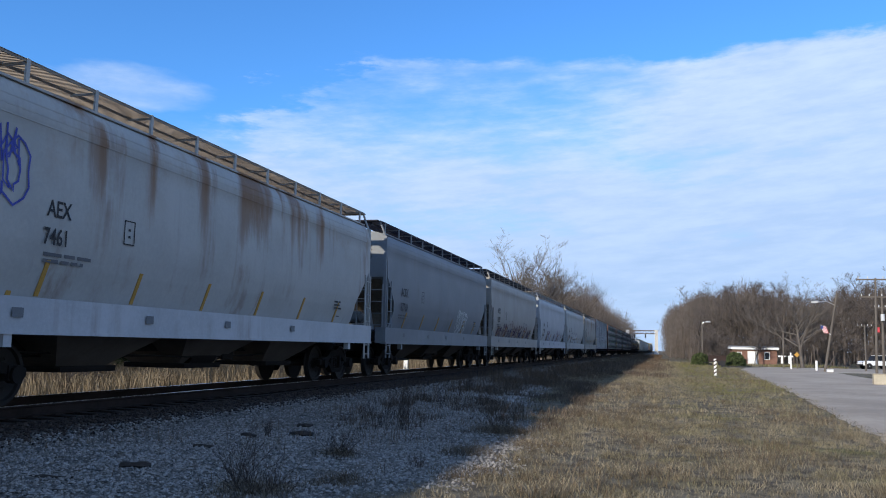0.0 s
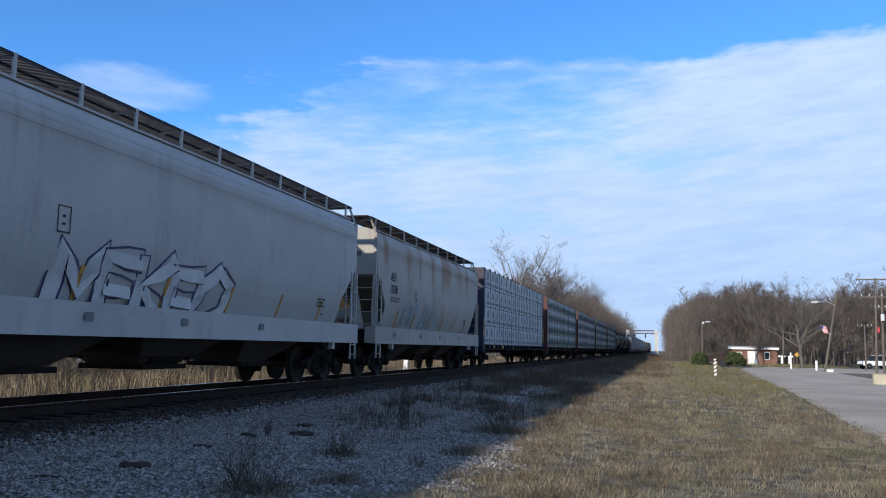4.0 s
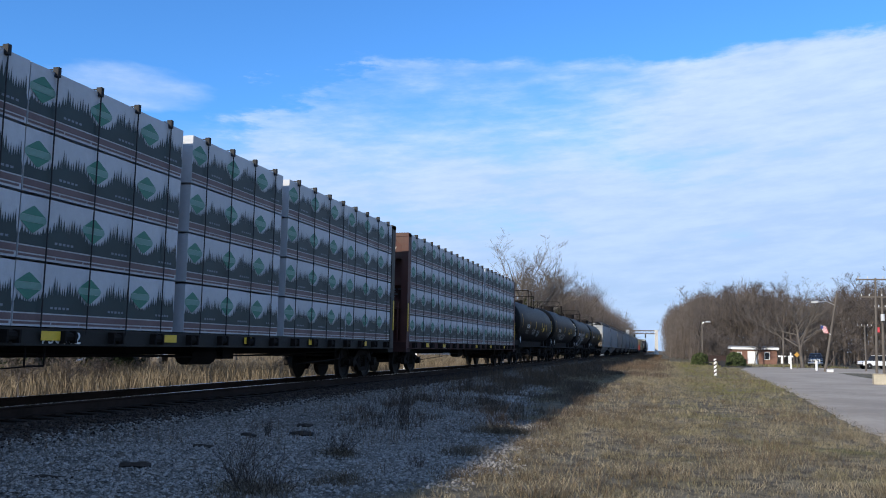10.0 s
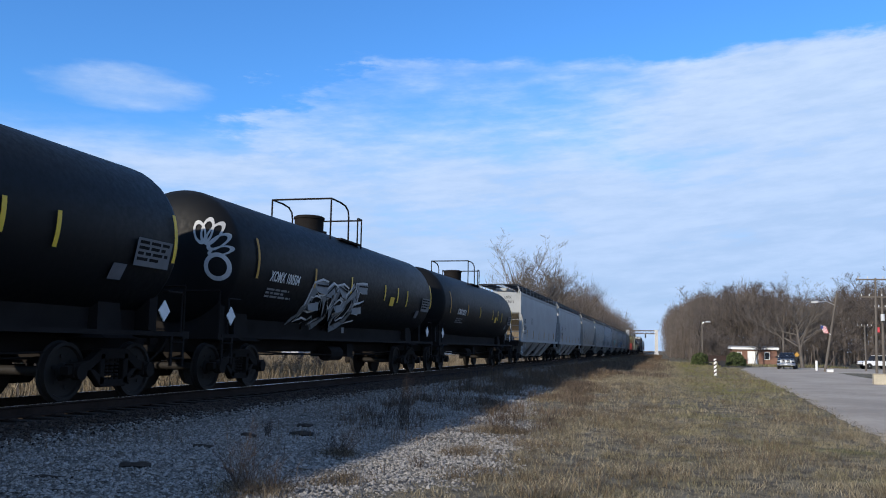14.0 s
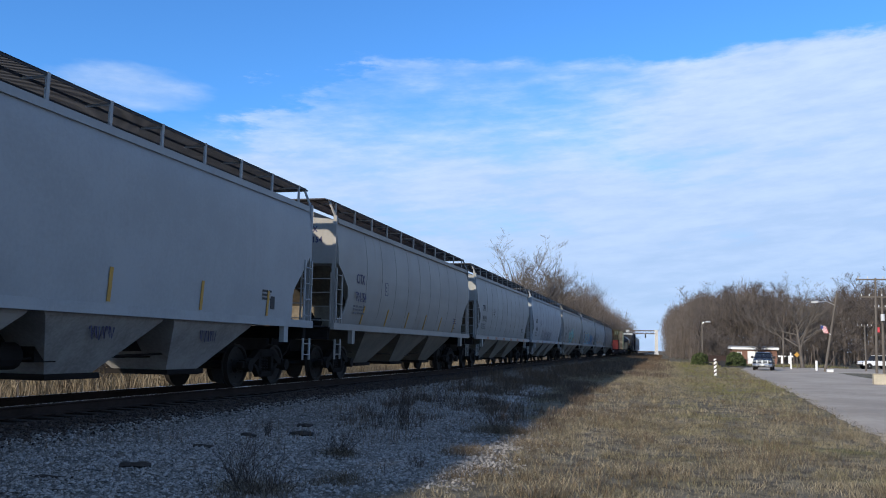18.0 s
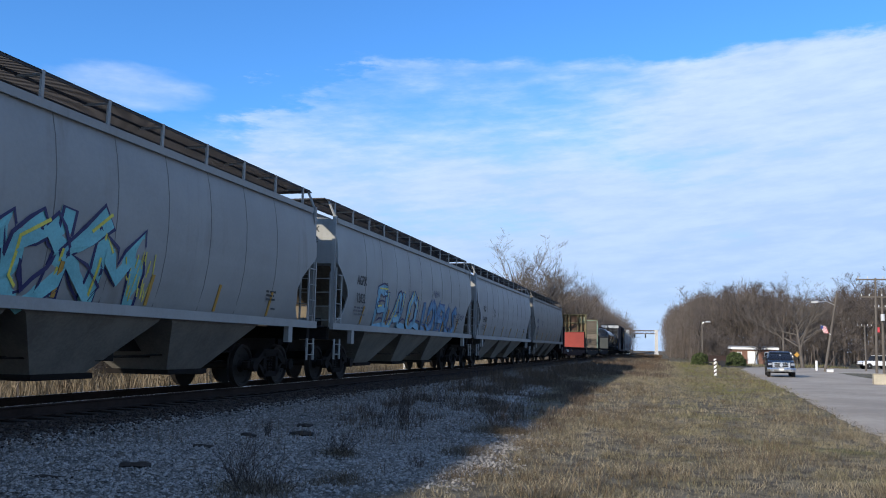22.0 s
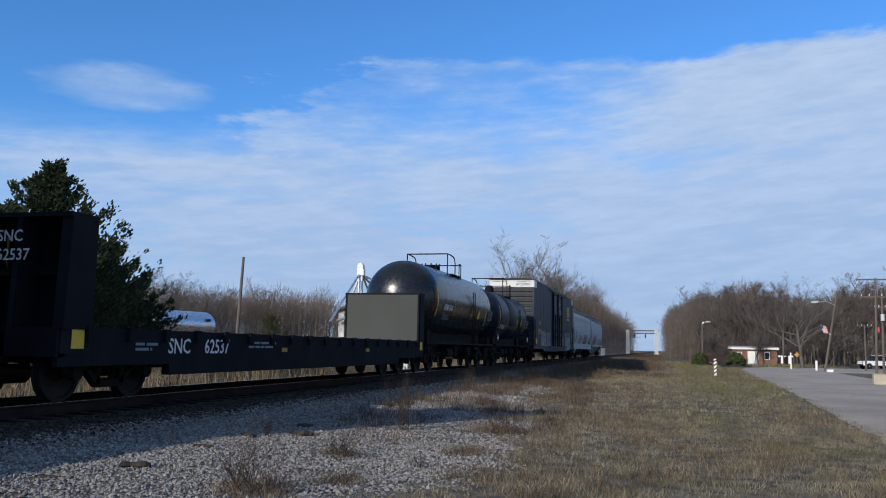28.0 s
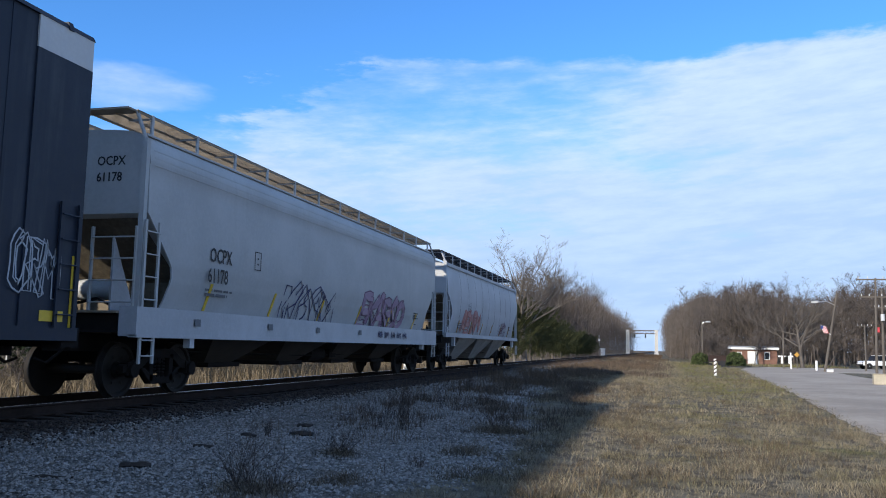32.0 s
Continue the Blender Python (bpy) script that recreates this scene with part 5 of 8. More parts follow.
    if mark:
        words(mark, 0.40, M_WHITE, car, Matrix.Translation((1.468, 3.12, 0.60 if number else 0.56)) @ FLANK, 1.0)
        if number:
            words(number, 0.40, M_WHITE, car, Matrix.Translation((1.468, 4.42, 0.60)) @ FLANK, 1.0)
            words(mark, 0.26, M_WHITE, car, Matrix.Translation((0.2, 0.13, 2.35)) @ FRONT, 0.95)
            words(number, 0.26, M_WHITE, car, Matrix.Translation((0.2, 0.13, 2.05)) @ FRONT, 0.95)
    bars(car, 1.47, 2.1, 0.74, (0.7, 0.5), M_GRID)
    bars(car, 1.47, 6.3, 0.80, (1.4, 1.2), M_GRID)
    for y in (8.0, 14.0):
        plate(car, 1.468, y, 0.62, 0.30, 0.10, M_AMBER)
    bars(car, 1.482, 0.25, 2.5, (0.45, 0.35, 0.4, 0.3, 0.4), M_GRID)
    bogie(car, 2.0)
    bogie(car, L - 2.0)
    couplers(car, L)
    return car


bulkhead_flat(480.3, 502.0, (0.026, 0.0115, 0.011), "empty maroon bulkhead flat car with red end linings", False, mat("lining_red", (0.27, 0.040, 0.028), 0.6, vary=0.25, scale=3), "LW62107")
bulkhead_flat(503.0, 521.9, (0.15, 0.13, 0.075), "empty olive bulkhead flat car with plank-lined tall ends", True, "wood")
bulkhead_flat(523.4, 544.0, (0.013, 0.014, 0.018), "empty black bulkhead flat car with grey end linings", False, mat("lining_grey", (0.050, 0.055, 0.051), 0.6, vary=0.2, scale=3), "SNC", "62537")


# ---- high boxcar ----
def boxcar(lead, end):
    L = end - lead
    car = start_car("boxcar", "dark blue high-roofed boxcar with white upper ends and graffiti", "boxcar", lead)
    blue = mat("boxcar_blue", (0.016, 0.024, 0.041), 0.55, vary=0.3, scale=3, streak=0.7, dirt=(0.052, 0.058, 0.066), spec=0.3)
    endm = mat("boxcar_end", (0.034, 0.037, 0.043), 0.42, vary=0.3, scale=4, streak=0.3)
    white = mat("boxcar_white", (0.66, 0.66, 0.64), 0.55, vary=0.12, scale=5)
    part("body", box(bmesh.new(), -1.46, 1.46, 0.30, L - 0.30, 0.95, 5.60), blue, car)
    part("roof", rings(bmesh.new(), [[(-1.5, y, 5.58), (1.5, y, 5.58), (1.46, y, 5.66), (0, y, 5.74), (-1.46, y, 5.66)] for y in (0.22, L - 0.22)]), blue, car)
    for i in range(16):
        part("roof_rib", shared("roof_rib", lambda: mesh_of("roof_rib", rings(bmesh.new(), [[(-1.52, y, 5.56), (1.52, y, 5.56), (1.48, y, 5.69), (0, y, 5.78), (-1.48, y, 5.69)] for y in (-0.05, 0.05)]), blue)), None, car, at=Matrix.Translation((0, 0.8 + (L - 1.6) * i / 15, 0)))
    for s in (1, -1):
        bm = box(bmesh.new(), s * 1.42, s * 1.50, 0.2, L - 0.2, 0.80, 1.00)
        box(bm, s * 1.40, s * 1.49, L * 0.2, L * 0.8, 0.62, 0.82)
        part("side_sill", bm, blue, car)
    # side sheet joints, one by one
    for i in range(17):
        y = 0.35 + (L - 0.7) * i / 16
        if 10.1 < y < 16.2:
            continue
        part("side_post", shared("side_post", lambda: mesh_of("side_post", box(bmesh.new(), 1.455, 1.467, -0.03, 0.03, 1.0, 5.58), blue)), None, car, at=Matrix.Translation((0, y, 0)))
    # corrugated ends, white above
    for y, s in ((0.30, -1), (L - 0.30, 1)):
        bm = bmesh.new()
        pts = []
        for k in range(73):
            z = 1.0 + 4.08 * k / 72
            pts.append((y + s * (0.02 + 0.075 * max(0.0, math.sin(k / 72 * math.pi * 24)) ** 0.6), z))
        rings(bm, [[(x, p, z) for p, z in pts] for x in (-1.36, -1.28, 1.28, 1.36)], close=False, cap=False)
        part("end_panel", bm, endm, car, smooth=True)
        part("end_cap", box(bmesh.new(), -1.46, 1.46, *sorted((y - s * 0.01, y + s * 0.06)), 5.09, 5.60), white, car, "white upper end")
        for sx in (1, -1):
            part("corner_post", box(bmesh.new(), sx * 1.34, sx * 1.485, *sorted((y - s * 1.15, y + s * 0.075)), 0.95, 5.09), blue, car)
            part("white_corner", box(bmesh.new(), sx * 1.46, sx * 1.488, *sorted((y - s * 1.15, y + s * 0.062)), 5.09, 5.58), white, car)
            part("ladder", ladder_mesh(1.9, 0.40, 0.40, blue, "bl"), None, car, at=pose(sx * 1.52, y - s * (0.45 if s > 0 else 0.0) + (0.04 if s < 0 else 0), 1.0))
            part("ladder", ladder_mesh(1.9, 0.40, 0.40, endm, "ble", False), None, car, at=pose(sx * 1.0 - 0.2, y + s * 0.16, 1.0))
            part("reflector_bar", box(bmesh.new(), sx * 1.49, sx * 1.50, *sorted((y - s * 0.02, y - s * 0.12)), 1.0, 2.1), M_YELLOW, car)
        part("end_sill", box(bmesh.new(), -1.46, 1.46, *sorted((y - s * 0.2, y + s * 0.2)), 0.70, 1.0), M_UNDER, car)
        part("brake_step", box(bmesh.new(), -0.9, 0.9, *sorted((y + s * 0.08, y + s * 0.35)), 1.25, 1.29), M_UNDER, car)
    words("EXCESS HEIGHT CAR", 0.12, M_BLACK, car, Matrix.Translation((0.35, 0.2375, 5.45)) @ FRONT, 0.85)
    words("NO RUNNING BOARDS", 0.11, M_BLACK, car, Matrix.Translation((-1.30, 0.2375, 5.45)) @ FRONT, 0.85)
    words("NYC 297909", 0.20, M_BLACK, car, Matrix.Translation((0.28, 0.2375, 5.22)) @ FRONT, 0.9)
    def rivets():
        bm = bmesh.new()
        for k in range(26):
            rod(bm, (-1.40 + 2.8 * k / 25, 0.2405, 5.57), (-1.40 + 2.8 * k / 25, 0.230, 5.57), 0.014, 6)
        return bm
    part("rivet_row", rivets(), white, car, kind="stuff")
    # sliding doors, each with its frame bars
    for a, b in ((10.3, 13.1), (13.22, 16.0)):
        d = part("door", box(bmesh.new(), 1.47, 1.53, a, b, 1.02, 5.40), blue, car)
        for y in (a, (a + b) / 2 - 0.35, b - 0.09):
            part("door_bar", box(bmesh.new(), 1.53, 1.60, y, y + 0.12, 1.02, 5.38 if y != (a + b) / 2 - 0.35 else 3.55), M_UNDER, d)
        for z in (5.20, 3.55, 3.05, 2.2, 1.75, 1.05):
            part("door_rail", box(bmesh.new(), 1.53, 1.565, a, b, z, z + 0.075), M_UNDER, d)
        part("lock_bar", pipe(bmesh.new(), [(1.60, b - 0.4, 1.05), (1.60, b - 0.4, 5.3)], 0.022, 6), M_UNDER, d)
        part("lock_bar", pipe(bmesh.new(), [(1.60, b - 0.65, 1.05), (1.60, b - 0.65, 3.4)], 0.022, 6), M_UNDER, d)
        for k, (y, z, w, h) in enumerate(((a + 0.3, 2.45, 0.7, 0.3), (a + 0.5, 2.0, 0.3, 0.35), (b - 1.1, 1.9, 0.5, 0.2))):
            plate(d, 1.532, y, z, w, h, mat("door_notice", (0.10, 0.11, 0.12), 0.6), "door_notice")
    plate(car, 1.545, 14.8, 2.6, 0.8, 0.9, mat("door_patch", (0.15, 0.12, 0.035), 0.7, vary=0.6, scale=9), "worn_patch")
    part("door_track", box(bmesh.new(), 1.47, 1.60, 8.0, 19.5, 0.92, 1.0), blue, car)
    part("door_track", box(bmesh.new(), 1.47, 1.56, 8.0, 19.5, 5.40, 5.47), blue, car)
    words("NYC", 0.46, M_GOLD, car, Matrix.Translation((1.478, 2.85, 2.50)) @ FLANK, 0.85)
    words("297909", 0.54, M_GOLD, car, Matrix.Translation((1.478, 2.15, 1.86)) @ FLANK, 0.92)
    # company emblem as three plain blocks with a bar under each
    for k in range(3):
        y = 20.6 + k * 0.72
        bm = box(bmesh.new(), 0, 0.004, 0.03, 0.56, 0, 0.95)
        part("emblem", bm, M_GOLD, car, at=Matrix.Translation((1.478, y, 3.75)))
        plate(car, 1.478, y - 0.05, 3.45, 0.66, 0.16, M_GOLD, "emblem_bar")
    plate(car, 1.492, 0.7, 1.15, 0.95, 0.38, M_YELLOW, "warning_panel")
    for y in (4.6, 11.6, 14.6, 23.2, 25.0):
        plate(car, 1.545 if 10 < y < 16.5 else 1.492, y, 1.08, 0.5, 0.16, M_YELLOW)
    flat = lambda z: 1.478
    lilac, pale = paint("lilac", (0.10, 0.125, 0.19)), paint("pale", (0.42, 0.45, 0.48))
    graffiti(car, 301, 3.7, 6.7, 0.95, 2.05, flat, paint("sand", (0.30, 0.24, 0.18)), pale, paint("rust", (0.22, 0.10, 0.06)), letters=4)
    graffiti(car, 302, 6.9, 8.9, 1.05, 2.15, flat, lilac, pale, letters=3)
    tag_scrawl(car, 303, 1.6, 1.2, 0.9, 0.7, flat, lilac)
    tag_scrawl(car, 304, 3.1, 2.05, 1.2, 0.3, flat, lilac)
    graffiti(car, 305, 16.6, 18.0, 1.05, 1.9, flat, None, pale, letters=3)
    graffiti(car, 306, 19.0, 23.0, 0.82, 1.95, lambda z: 1.505, paint("fog", (0.30, 0.33, 0.38)), pale, letters=6)
    for k in range(4):
        tag_scrawl(car, 320 + k, 13.9 + (k % 2) * 0.8, 3.7 + (k // 2) * 0.62, 0.7, 0.45, lambda z: 1.56, pale, 0.010)
    for k in range(5):
        tag_scrawl(car, 310 + k, 18.9 + k * 0.85, 2.0, 0.6, 0.35, flat, pale, 0.012)
    graffiti(car, 307, 24.4, 25.3, 1.5, 2.4, flat, None, pale, letters=2, width=0.014)
    # excess-width body: spread everything built so far sideways
    done = set()
    for ob in car.children_recursive:
        ob.location.x *= 1.08
        if ob.data.name not in done and abs(ob.matrix_basis[0][0] - 1) < 1e-5 and abs(ob.matrix_basis[1][1] - 1) < 1e-5 and ob.data.users == 1:
            done.add(ob.data.name)
            ob.data.transform(Matrix.Diagonal((1.08, 1, 1, 1)))
        elif ob.data.users > 1 and ob.location.x < 0.5 and ob.data.name not in done and ob.name.split(".")[0] in ("side_post", "roof_rib"):
            done.add(ob.data.name)
            ob.data.transform(Matrix.Diagonal((1.08, 1, 1, 1)))
    underframe(car, L, 0.55, 0.95, 0.35)
    bogie(car, 2.6)
    bogie(car, L - 2.6)
    couplers(car, L)
    return car


boxcar(571.1, 597.15)

# ---- track bed ----
M_TIE = mat("creosoted_wood", (0.030, 0.022, 0.017), 0.95, vary=0.5, scale=8, rnd=0.3, bump=0.004, bscale=25)
track = thing("railway_track", "creosoted timber ties carrying the rails in ballast", "railway track")
tie = mesh_of("tie", box(bmesh.new(), XC - 1.3, XC + 1.3, -0.115, 0.115, 0.21, 0.382), M_TIE)
plates = [mesh_of("tie_plate", box(bmesh.new(), XC + a, XC + a + 0.31, -0.09, 0.09, 0.382, 0.394), steel) for a in (0.60, -0.91)]
for i in range(230):
    t = part("tie", tie, None, track, at=pose(random.uniform(-0.04, 0.04), 3.0 + i * 0.53 + random.uniform(-0.03, 0.03), 0))
    if i < 70:
        for me in plates:
            part("tie_plate", me, None, t)


# ---- loose ground cover ----
def soup(name, verts, faces, material, label, category):
    me = bpy.data.meshes.new(name)
    me.from_pydata(verts, [], faces)
    me.materials.append(material)
    return tagged(new(name, me), label, category, "", "stuff")


def island_mat(name, lo, hi, green=None, rough=0.9, patch=0.0):
    m = bpy.data.materials.new(name)
    m.use_nodes = True
    n = Nodes(m.node_tree)
    r = n.add("ShaderNodeNewGeometry").outputs["Random Per Island"]
    tc = n.add("ShaderNodeTexCoord").outputs["Object"]
    c = n.mix(r, lo, hi)
    if patch:
        # matted brown and bleached patches through the stand
        spot = n.span(n.noise(n.add("ShaderNodeMapping", {0: tc, 3: (1.0, 0.7, 0.1)}).outputs[0], 1.1, 5.0, 0.65), 0.36, 0.64)
        c = n.mix(1.0, c, n.mix(spot, (1 - patch, 1 - patch * 1.08, 1 - patch * 1.15), (1 + patch * 0.55, 1 + patch * 0.50, 1 + patch * 0.42)), "MULTIPLY")
    if green:
        xyz = n.add("ShaderNodeSeparateXYZ", {0: tc})
        near = n.math("MULTIPLY", n.span(n.noise(tc, 0.35, 4.0), 0.44, 0.60), n.span(xyz.outputs[0], -2.5, 1.0))
        verge = n.math("MULTIPLY", n.span(n.noise(tc, 0.20, 3.0), 0.36, 0.56), n.math("MULTIPLY", n.span(xyz.outputs[1], 22.0, 40.0), n.span(xyz.outputs[0], 0.0, 2.5)))
        c = n.mix(n.math("MULTIPLY", n.math("MAXIMUM", n.math("MULTIPLY", near, 0.42), verge), n.span(r, 0.15, 0.6)), c, green)
    bs = n.add("ShaderNodeBsdfPrincipled", {"Base Color": c, "Roughness": rough, "Specular IOR Level": 0.2})
    n.add("ShaderNodeOutputMaterial", {0: bs.outputs[0]})
    return m


M_BLADE = island_mat("dry_grass", (0.088, 0.074, 0.050), (0.335, 0.290, 0.202), (0.155, 0.148, 0.056), patch=0.38)
M_TALL = island_mat("tall_dry_grass", (0.085, 0.066, 0.044), (0.27, 0.22, 0.15), patch=0.35)
M_DEAD = island_mat("brown_tufts", (0.062, 0.048, 0.034), (0.215, 0.170, 0.115), patch=0.3)
M_RUSTWEED = island_mat("rusty_weeds", (0.054, 0.043, 0.034), (0.165, 0.127, 0.094), patch=0.35)
M_STALK = island_mat("dead_weeds", (0.055, 0.038, 0.026), (0.17, 0.115, 0.07))
M_STONE = island_mat("crushed_stone", (0.104, 0.097, 0.088), (0.32, 0.298, 0.27))
M_BALLAST = island_mat("oiled_ballast", (0.016, 0.012, 0.010), (0.07, 0.053, 0.042))


def blades(name, label, count, xr, yr, hr, width, material, keep, lean=0.5, seed=1, droop=False):
    rng = np.random.default_rng(seed)
    xs, ys = rng.uniform(*xr, count), rng.uniform(*yr, count)
    V, F = [], []
    for x, y in zip(xs, ys):
        k = keep(x, y)
        if rng.random() > k:
            continue
        z = ground_z(x, y) - 0.01
        h = rng.uniform(*hr) * (0.6 + 0.4 * k)
        a, b = rng.uniform(0, 6.283), rng.normal(0, lean, 2) * h
        dx, dy = width * math.cos(a), width * math.sin(a)
        i = len(V)
        if droop:
            V += [(x - dx, y - dy, z), (x + dx, y + dy, z), (x + b[0] * 0.3 - dx * 0.7, y + b[1] * 0.3 - dy * 0.7, z + h * 0.6), (x + b[0] * 0.3 + dx * 0.7, y + b[1] * 0.3 + dy * 0.7, z + h * 0.6), (x + b[0], y + b[1], z + h)]
            F += [(i, i + 1, i + 3, i + 2), (i + 2, i + 3, i + 4)]
        else:
            V += [(x - dx, y - dy, z), (x + dx, y + dy, z), (x + b[0], y + b[1], z + h)]
            F.append((i, i + 1, i + 2))
    return soup(name, V, F, material, label, "grass")


def tufts(name, label, count, xr, yr, hr, width, material, keep, seed, per=16, spread=0.07, lean=0.7):
    """Clumps of bent blades that fan out from their foot."""
    rng = np.random.default_rng(seed)
    xs, ys = rng.uniform(*xr, count), rng.uniform(*yr, count)
    keeps = np.array([keep(x, y) for x, y in zip(xs, ys)])
    pick = rng.random(count) < keeps
    xs, ys, keeps = xs[pick], ys[pick], keeps[pick]
    zs = np.array([ground_z(x, y) for x, y in zip(xs, ys)]) - 0.012
    m = len(xs)
    size = rng.uniform(0.55, 1.25, m) * (0.6 + 0.4 * keeps)
    c = np.repeat(np.stack((xs, ys, zs), 1), per, 0)
    k = np.repeat(size, per)
    n = m * per
    off = rng.normal(0, spread, (n, 2)) * k[:, None]
    h = rng.uniform(*hr, n) * k
    fan = off / max(spread, 1e-6) * 0.45 + rng.normal(0, 0.6, (n, 2))
    bend = fan * (lean * h)[:, None]
    a = rng.uniform(0, np.pi, n)
    side = np.stack((np.cos(a), np.sin(a), np.zeros(n)), 1) * width
    foot = c.copy()
    foot[:, :2] += off
    mid, tip = foot.copy(), foot.copy()
    mid[:, :2] += bend * 0.35
    mid[:, 2] += h * 0.62
    tip[:, :2] += bend
    tip[:, 2] += h * rng.uniform(0.75, 1.0, n)
    V = np.stack((foot - side, foot + side, mid + side * 0.7, mid - side * 0.7, tip), 1).reshape(-1, 3)
    i = np.arange(n) * 5
    F = np.stack((i, i + 1, i + 2, i + 3), 1).tolist() + np.stack((i + 3, i + 2, i + 4), 1).tolist()
    return soup(name, V.tolist(), F, material, label, "grass")


def gravel_edge(x, y):
    """How far x lies on the grass side of the gravel's ragged edge."""
    reach = lerp_rows([(7.5, -3.2), (11.5, -2.5), (14.5, -2.5), (24, -3.8), (46, -6.2)], max(7.5, y))
    return x - reach + 0.9 * noise.noise((x * 0.5, y * 0.4, 9.0)) + 0.5 * noise.noise((x * 2.0, y * 1.6, 5.0))


def lawn(x, y):
    over = x - road_left(y)
    if over > 0.30:
        return 0.0
    if over > -0.2:
        return 0.30 - 0.6 * max(0.0, over)
    tuft = 0.55 + 0.9 * noise.noise((x * 1.3, y * 1.0, 2.0))
    return max(0.0, min(1.0, gravel_edge(x, y) * 1.2 + 0.15)) * max(0.38, min(1.0, tuft))


def patchy(x, y):
    return lawn(x, y) * max(0.30, min(1.0, 0.6 + 1.4 * noise.noise((x * 0.9, y * 0.6, 31.0))))


def weed_bank(x, y):
    """Brown weeds between the gravel and the grass, thickening with distance."""
    e = gravel_edge(x, y)
    band = max(0.0, min(1.0, (x + 7.6) * 1.5)) * max(0.0, min(1.0, (2.6 - e) * 0.7))
    return band * max(0.0, min(1.0, (y - 14) / 16)) * max(0.0, min(1.0, 0.50 + 1.7 * noise.noise((x * 0.55, y * 0.22, 41.0))))


blades("grass_near", "short dry winter grass, straw with olive patches", 90000, (-5.5, 6.0), (6.5, 20), (0.03, 0.11), 0.0036, M_BLADE, lawn, 0.9, 1, True)
tufts("grass_mat", "matted dry grass in bent clumps", 11500, (-4.5, 6.0), (6.8, 22), (0.05, 0.17), 0.0036, M_BLADE, patchy, 51, 14, 0.055, 0.9)
tufts("grass_mat_far", "matted dry grass clumps beside the road", 9000, (-6.5, 7.0), (21, 60), (0.06, 0.20), 0.009, M_BLADE, patchy, 52, 9, 0.12, 0.8)
blades("grass_middle", "short dry winter grass beside the road", 50000, (-7.5, 7.0), (19, 46), (0.04, 0.12), 0.008, M_BLADE, lawn, 0.8, 2)
blades("grass_far", "dry grass verge along the track", 40000, (-8.0, 9.0), (44, 110), (0.08, 0.22), 0.02, M_BLADE, lawn, 0.7, 3)
tufts("weed_bank", "rusty brown weeds between gravel and grass", 8200, (-7.6, 0.0), (14, 62), (0.10, 0.36), 0.006, M_RUSTWEED, weed_bank, 53, 22, 0.13, 0.5)
tufts("weed_bank_far", "rusty brown weeds along the far verge", 3600, (-7.8, 1.5), (58, 190), (0.18, 0.50), 0.022, M_RUSTWEED, lambda x, y: max(0.0, min(1.0, 0.55 + 1.2 * noise.noise((x * 0.3, y * 0.08, 43.0)))) * max(0.0, min(1.0, (1.0 - x) * 0.5)), 54, 12, 0.30, 0.5)
tufts("gravel_grass", "straw tufts spreading into the gravel", 2600, (-5.5, -0.8), (7.2, 20), (0.05, 0.16), 0.0034, M_DEAD,
      lambda x, y: max(0.0, 1.0 - abs(gravel_edge(x, y)) * 0.9) * max(0.0, min(1.0, 0.35 + 2.0 * noise.noise((x * 0.8, y * 0.8, 47.0)))), 55, 18, 0.07, 0.9)
tufts("verge_litter", "dead leaves and stalks along the asphalt's edge", 5000, (2.0, 8.0), (14, 75), (0.02, 0.08), 0.008, M_DEAD, lambda x, y: math.exp(-((x - road_left(y) + 0.08) / 0.16) ** 2), 56, 8, 0.07, 1.2)
blades("grass_back", "dry grass behind the hedges and the house", 16000, (-8.0, 24.0), (108, 150), (0.12, 0.35), 0.05, M_BLADE, lambda x, y: 0.0 if x > 6.5 and y < 125 else 1.0, 0.6, 25)
blades("weed_stalks", "brown dead weeds on the ballast shoulder", 24000, (-8.4, -3.2), (20, 75), (0.2, 0.8), 0.006, M_STALK,
       lambda x, y: max(0.0, min(1.0, (y - 18) / 22)) * max(0.0, 0.55 + noise.noise((x * 0.7, y * 0.35, 3.0))) * (1.0 if x < -5 else 0.45), 0.35, 4)
blades("weed_stalks_far", "brown dead weeds far along the track", 12000, (-8.6, -1.0), (75, 320), (0.3, 0.8), 0.022, M_STALK, lambda x, y: max(0.0, 0.6 + noise.noise((x * 0.4, y * 0.1, 3.0))), 0.4, 5)
blades("tall_grass_beyond", "tall straw-coloured grass beyond the track", 42000, (-24, -13.4), (8, 70), (0.35, 0.95), 0.010, M_TALL,
       lambda x, y: max(0.15, min(1.0, 0.7 + noise.noise((x * 0.5, y * 0.3, 7.0)))), 0.35, 6, True)
blades("field_grass_beyond", "pale dry field grass behind the railway", 26000, (-75, -22), (20, 150), (0.3, 0.7), 0.03, M_TALL, lambda x, y: 0.9, 0.4, 7)
blades("grass_tufts", "longer brown grass tufts through the lawn", 60000, (-5.0, 6.0), (7, 30), (0.06, 0.26), 0.0042, M_DEAD,
       lambda x, y: lawn(x, y) * max(0.0, min(1.0, 2.6 * noise.noise((x * 0.45, y * 0.30, 14.0)) + 0.15)), 0.7, 9, True)
blades("grass_tufts_far", "brown grass patches along the verge", 26000, (-7.0, 8.0), (28, 90), (0.10, 0.35), 0.014, M_DEAD,
       lambda x, y: lawn(x, y) * max(0.0, min(1.0, 2.4 * noise.noise((x * 0.25, y * 0.10, 17.0)) + 0.2)), 0.6, 10)
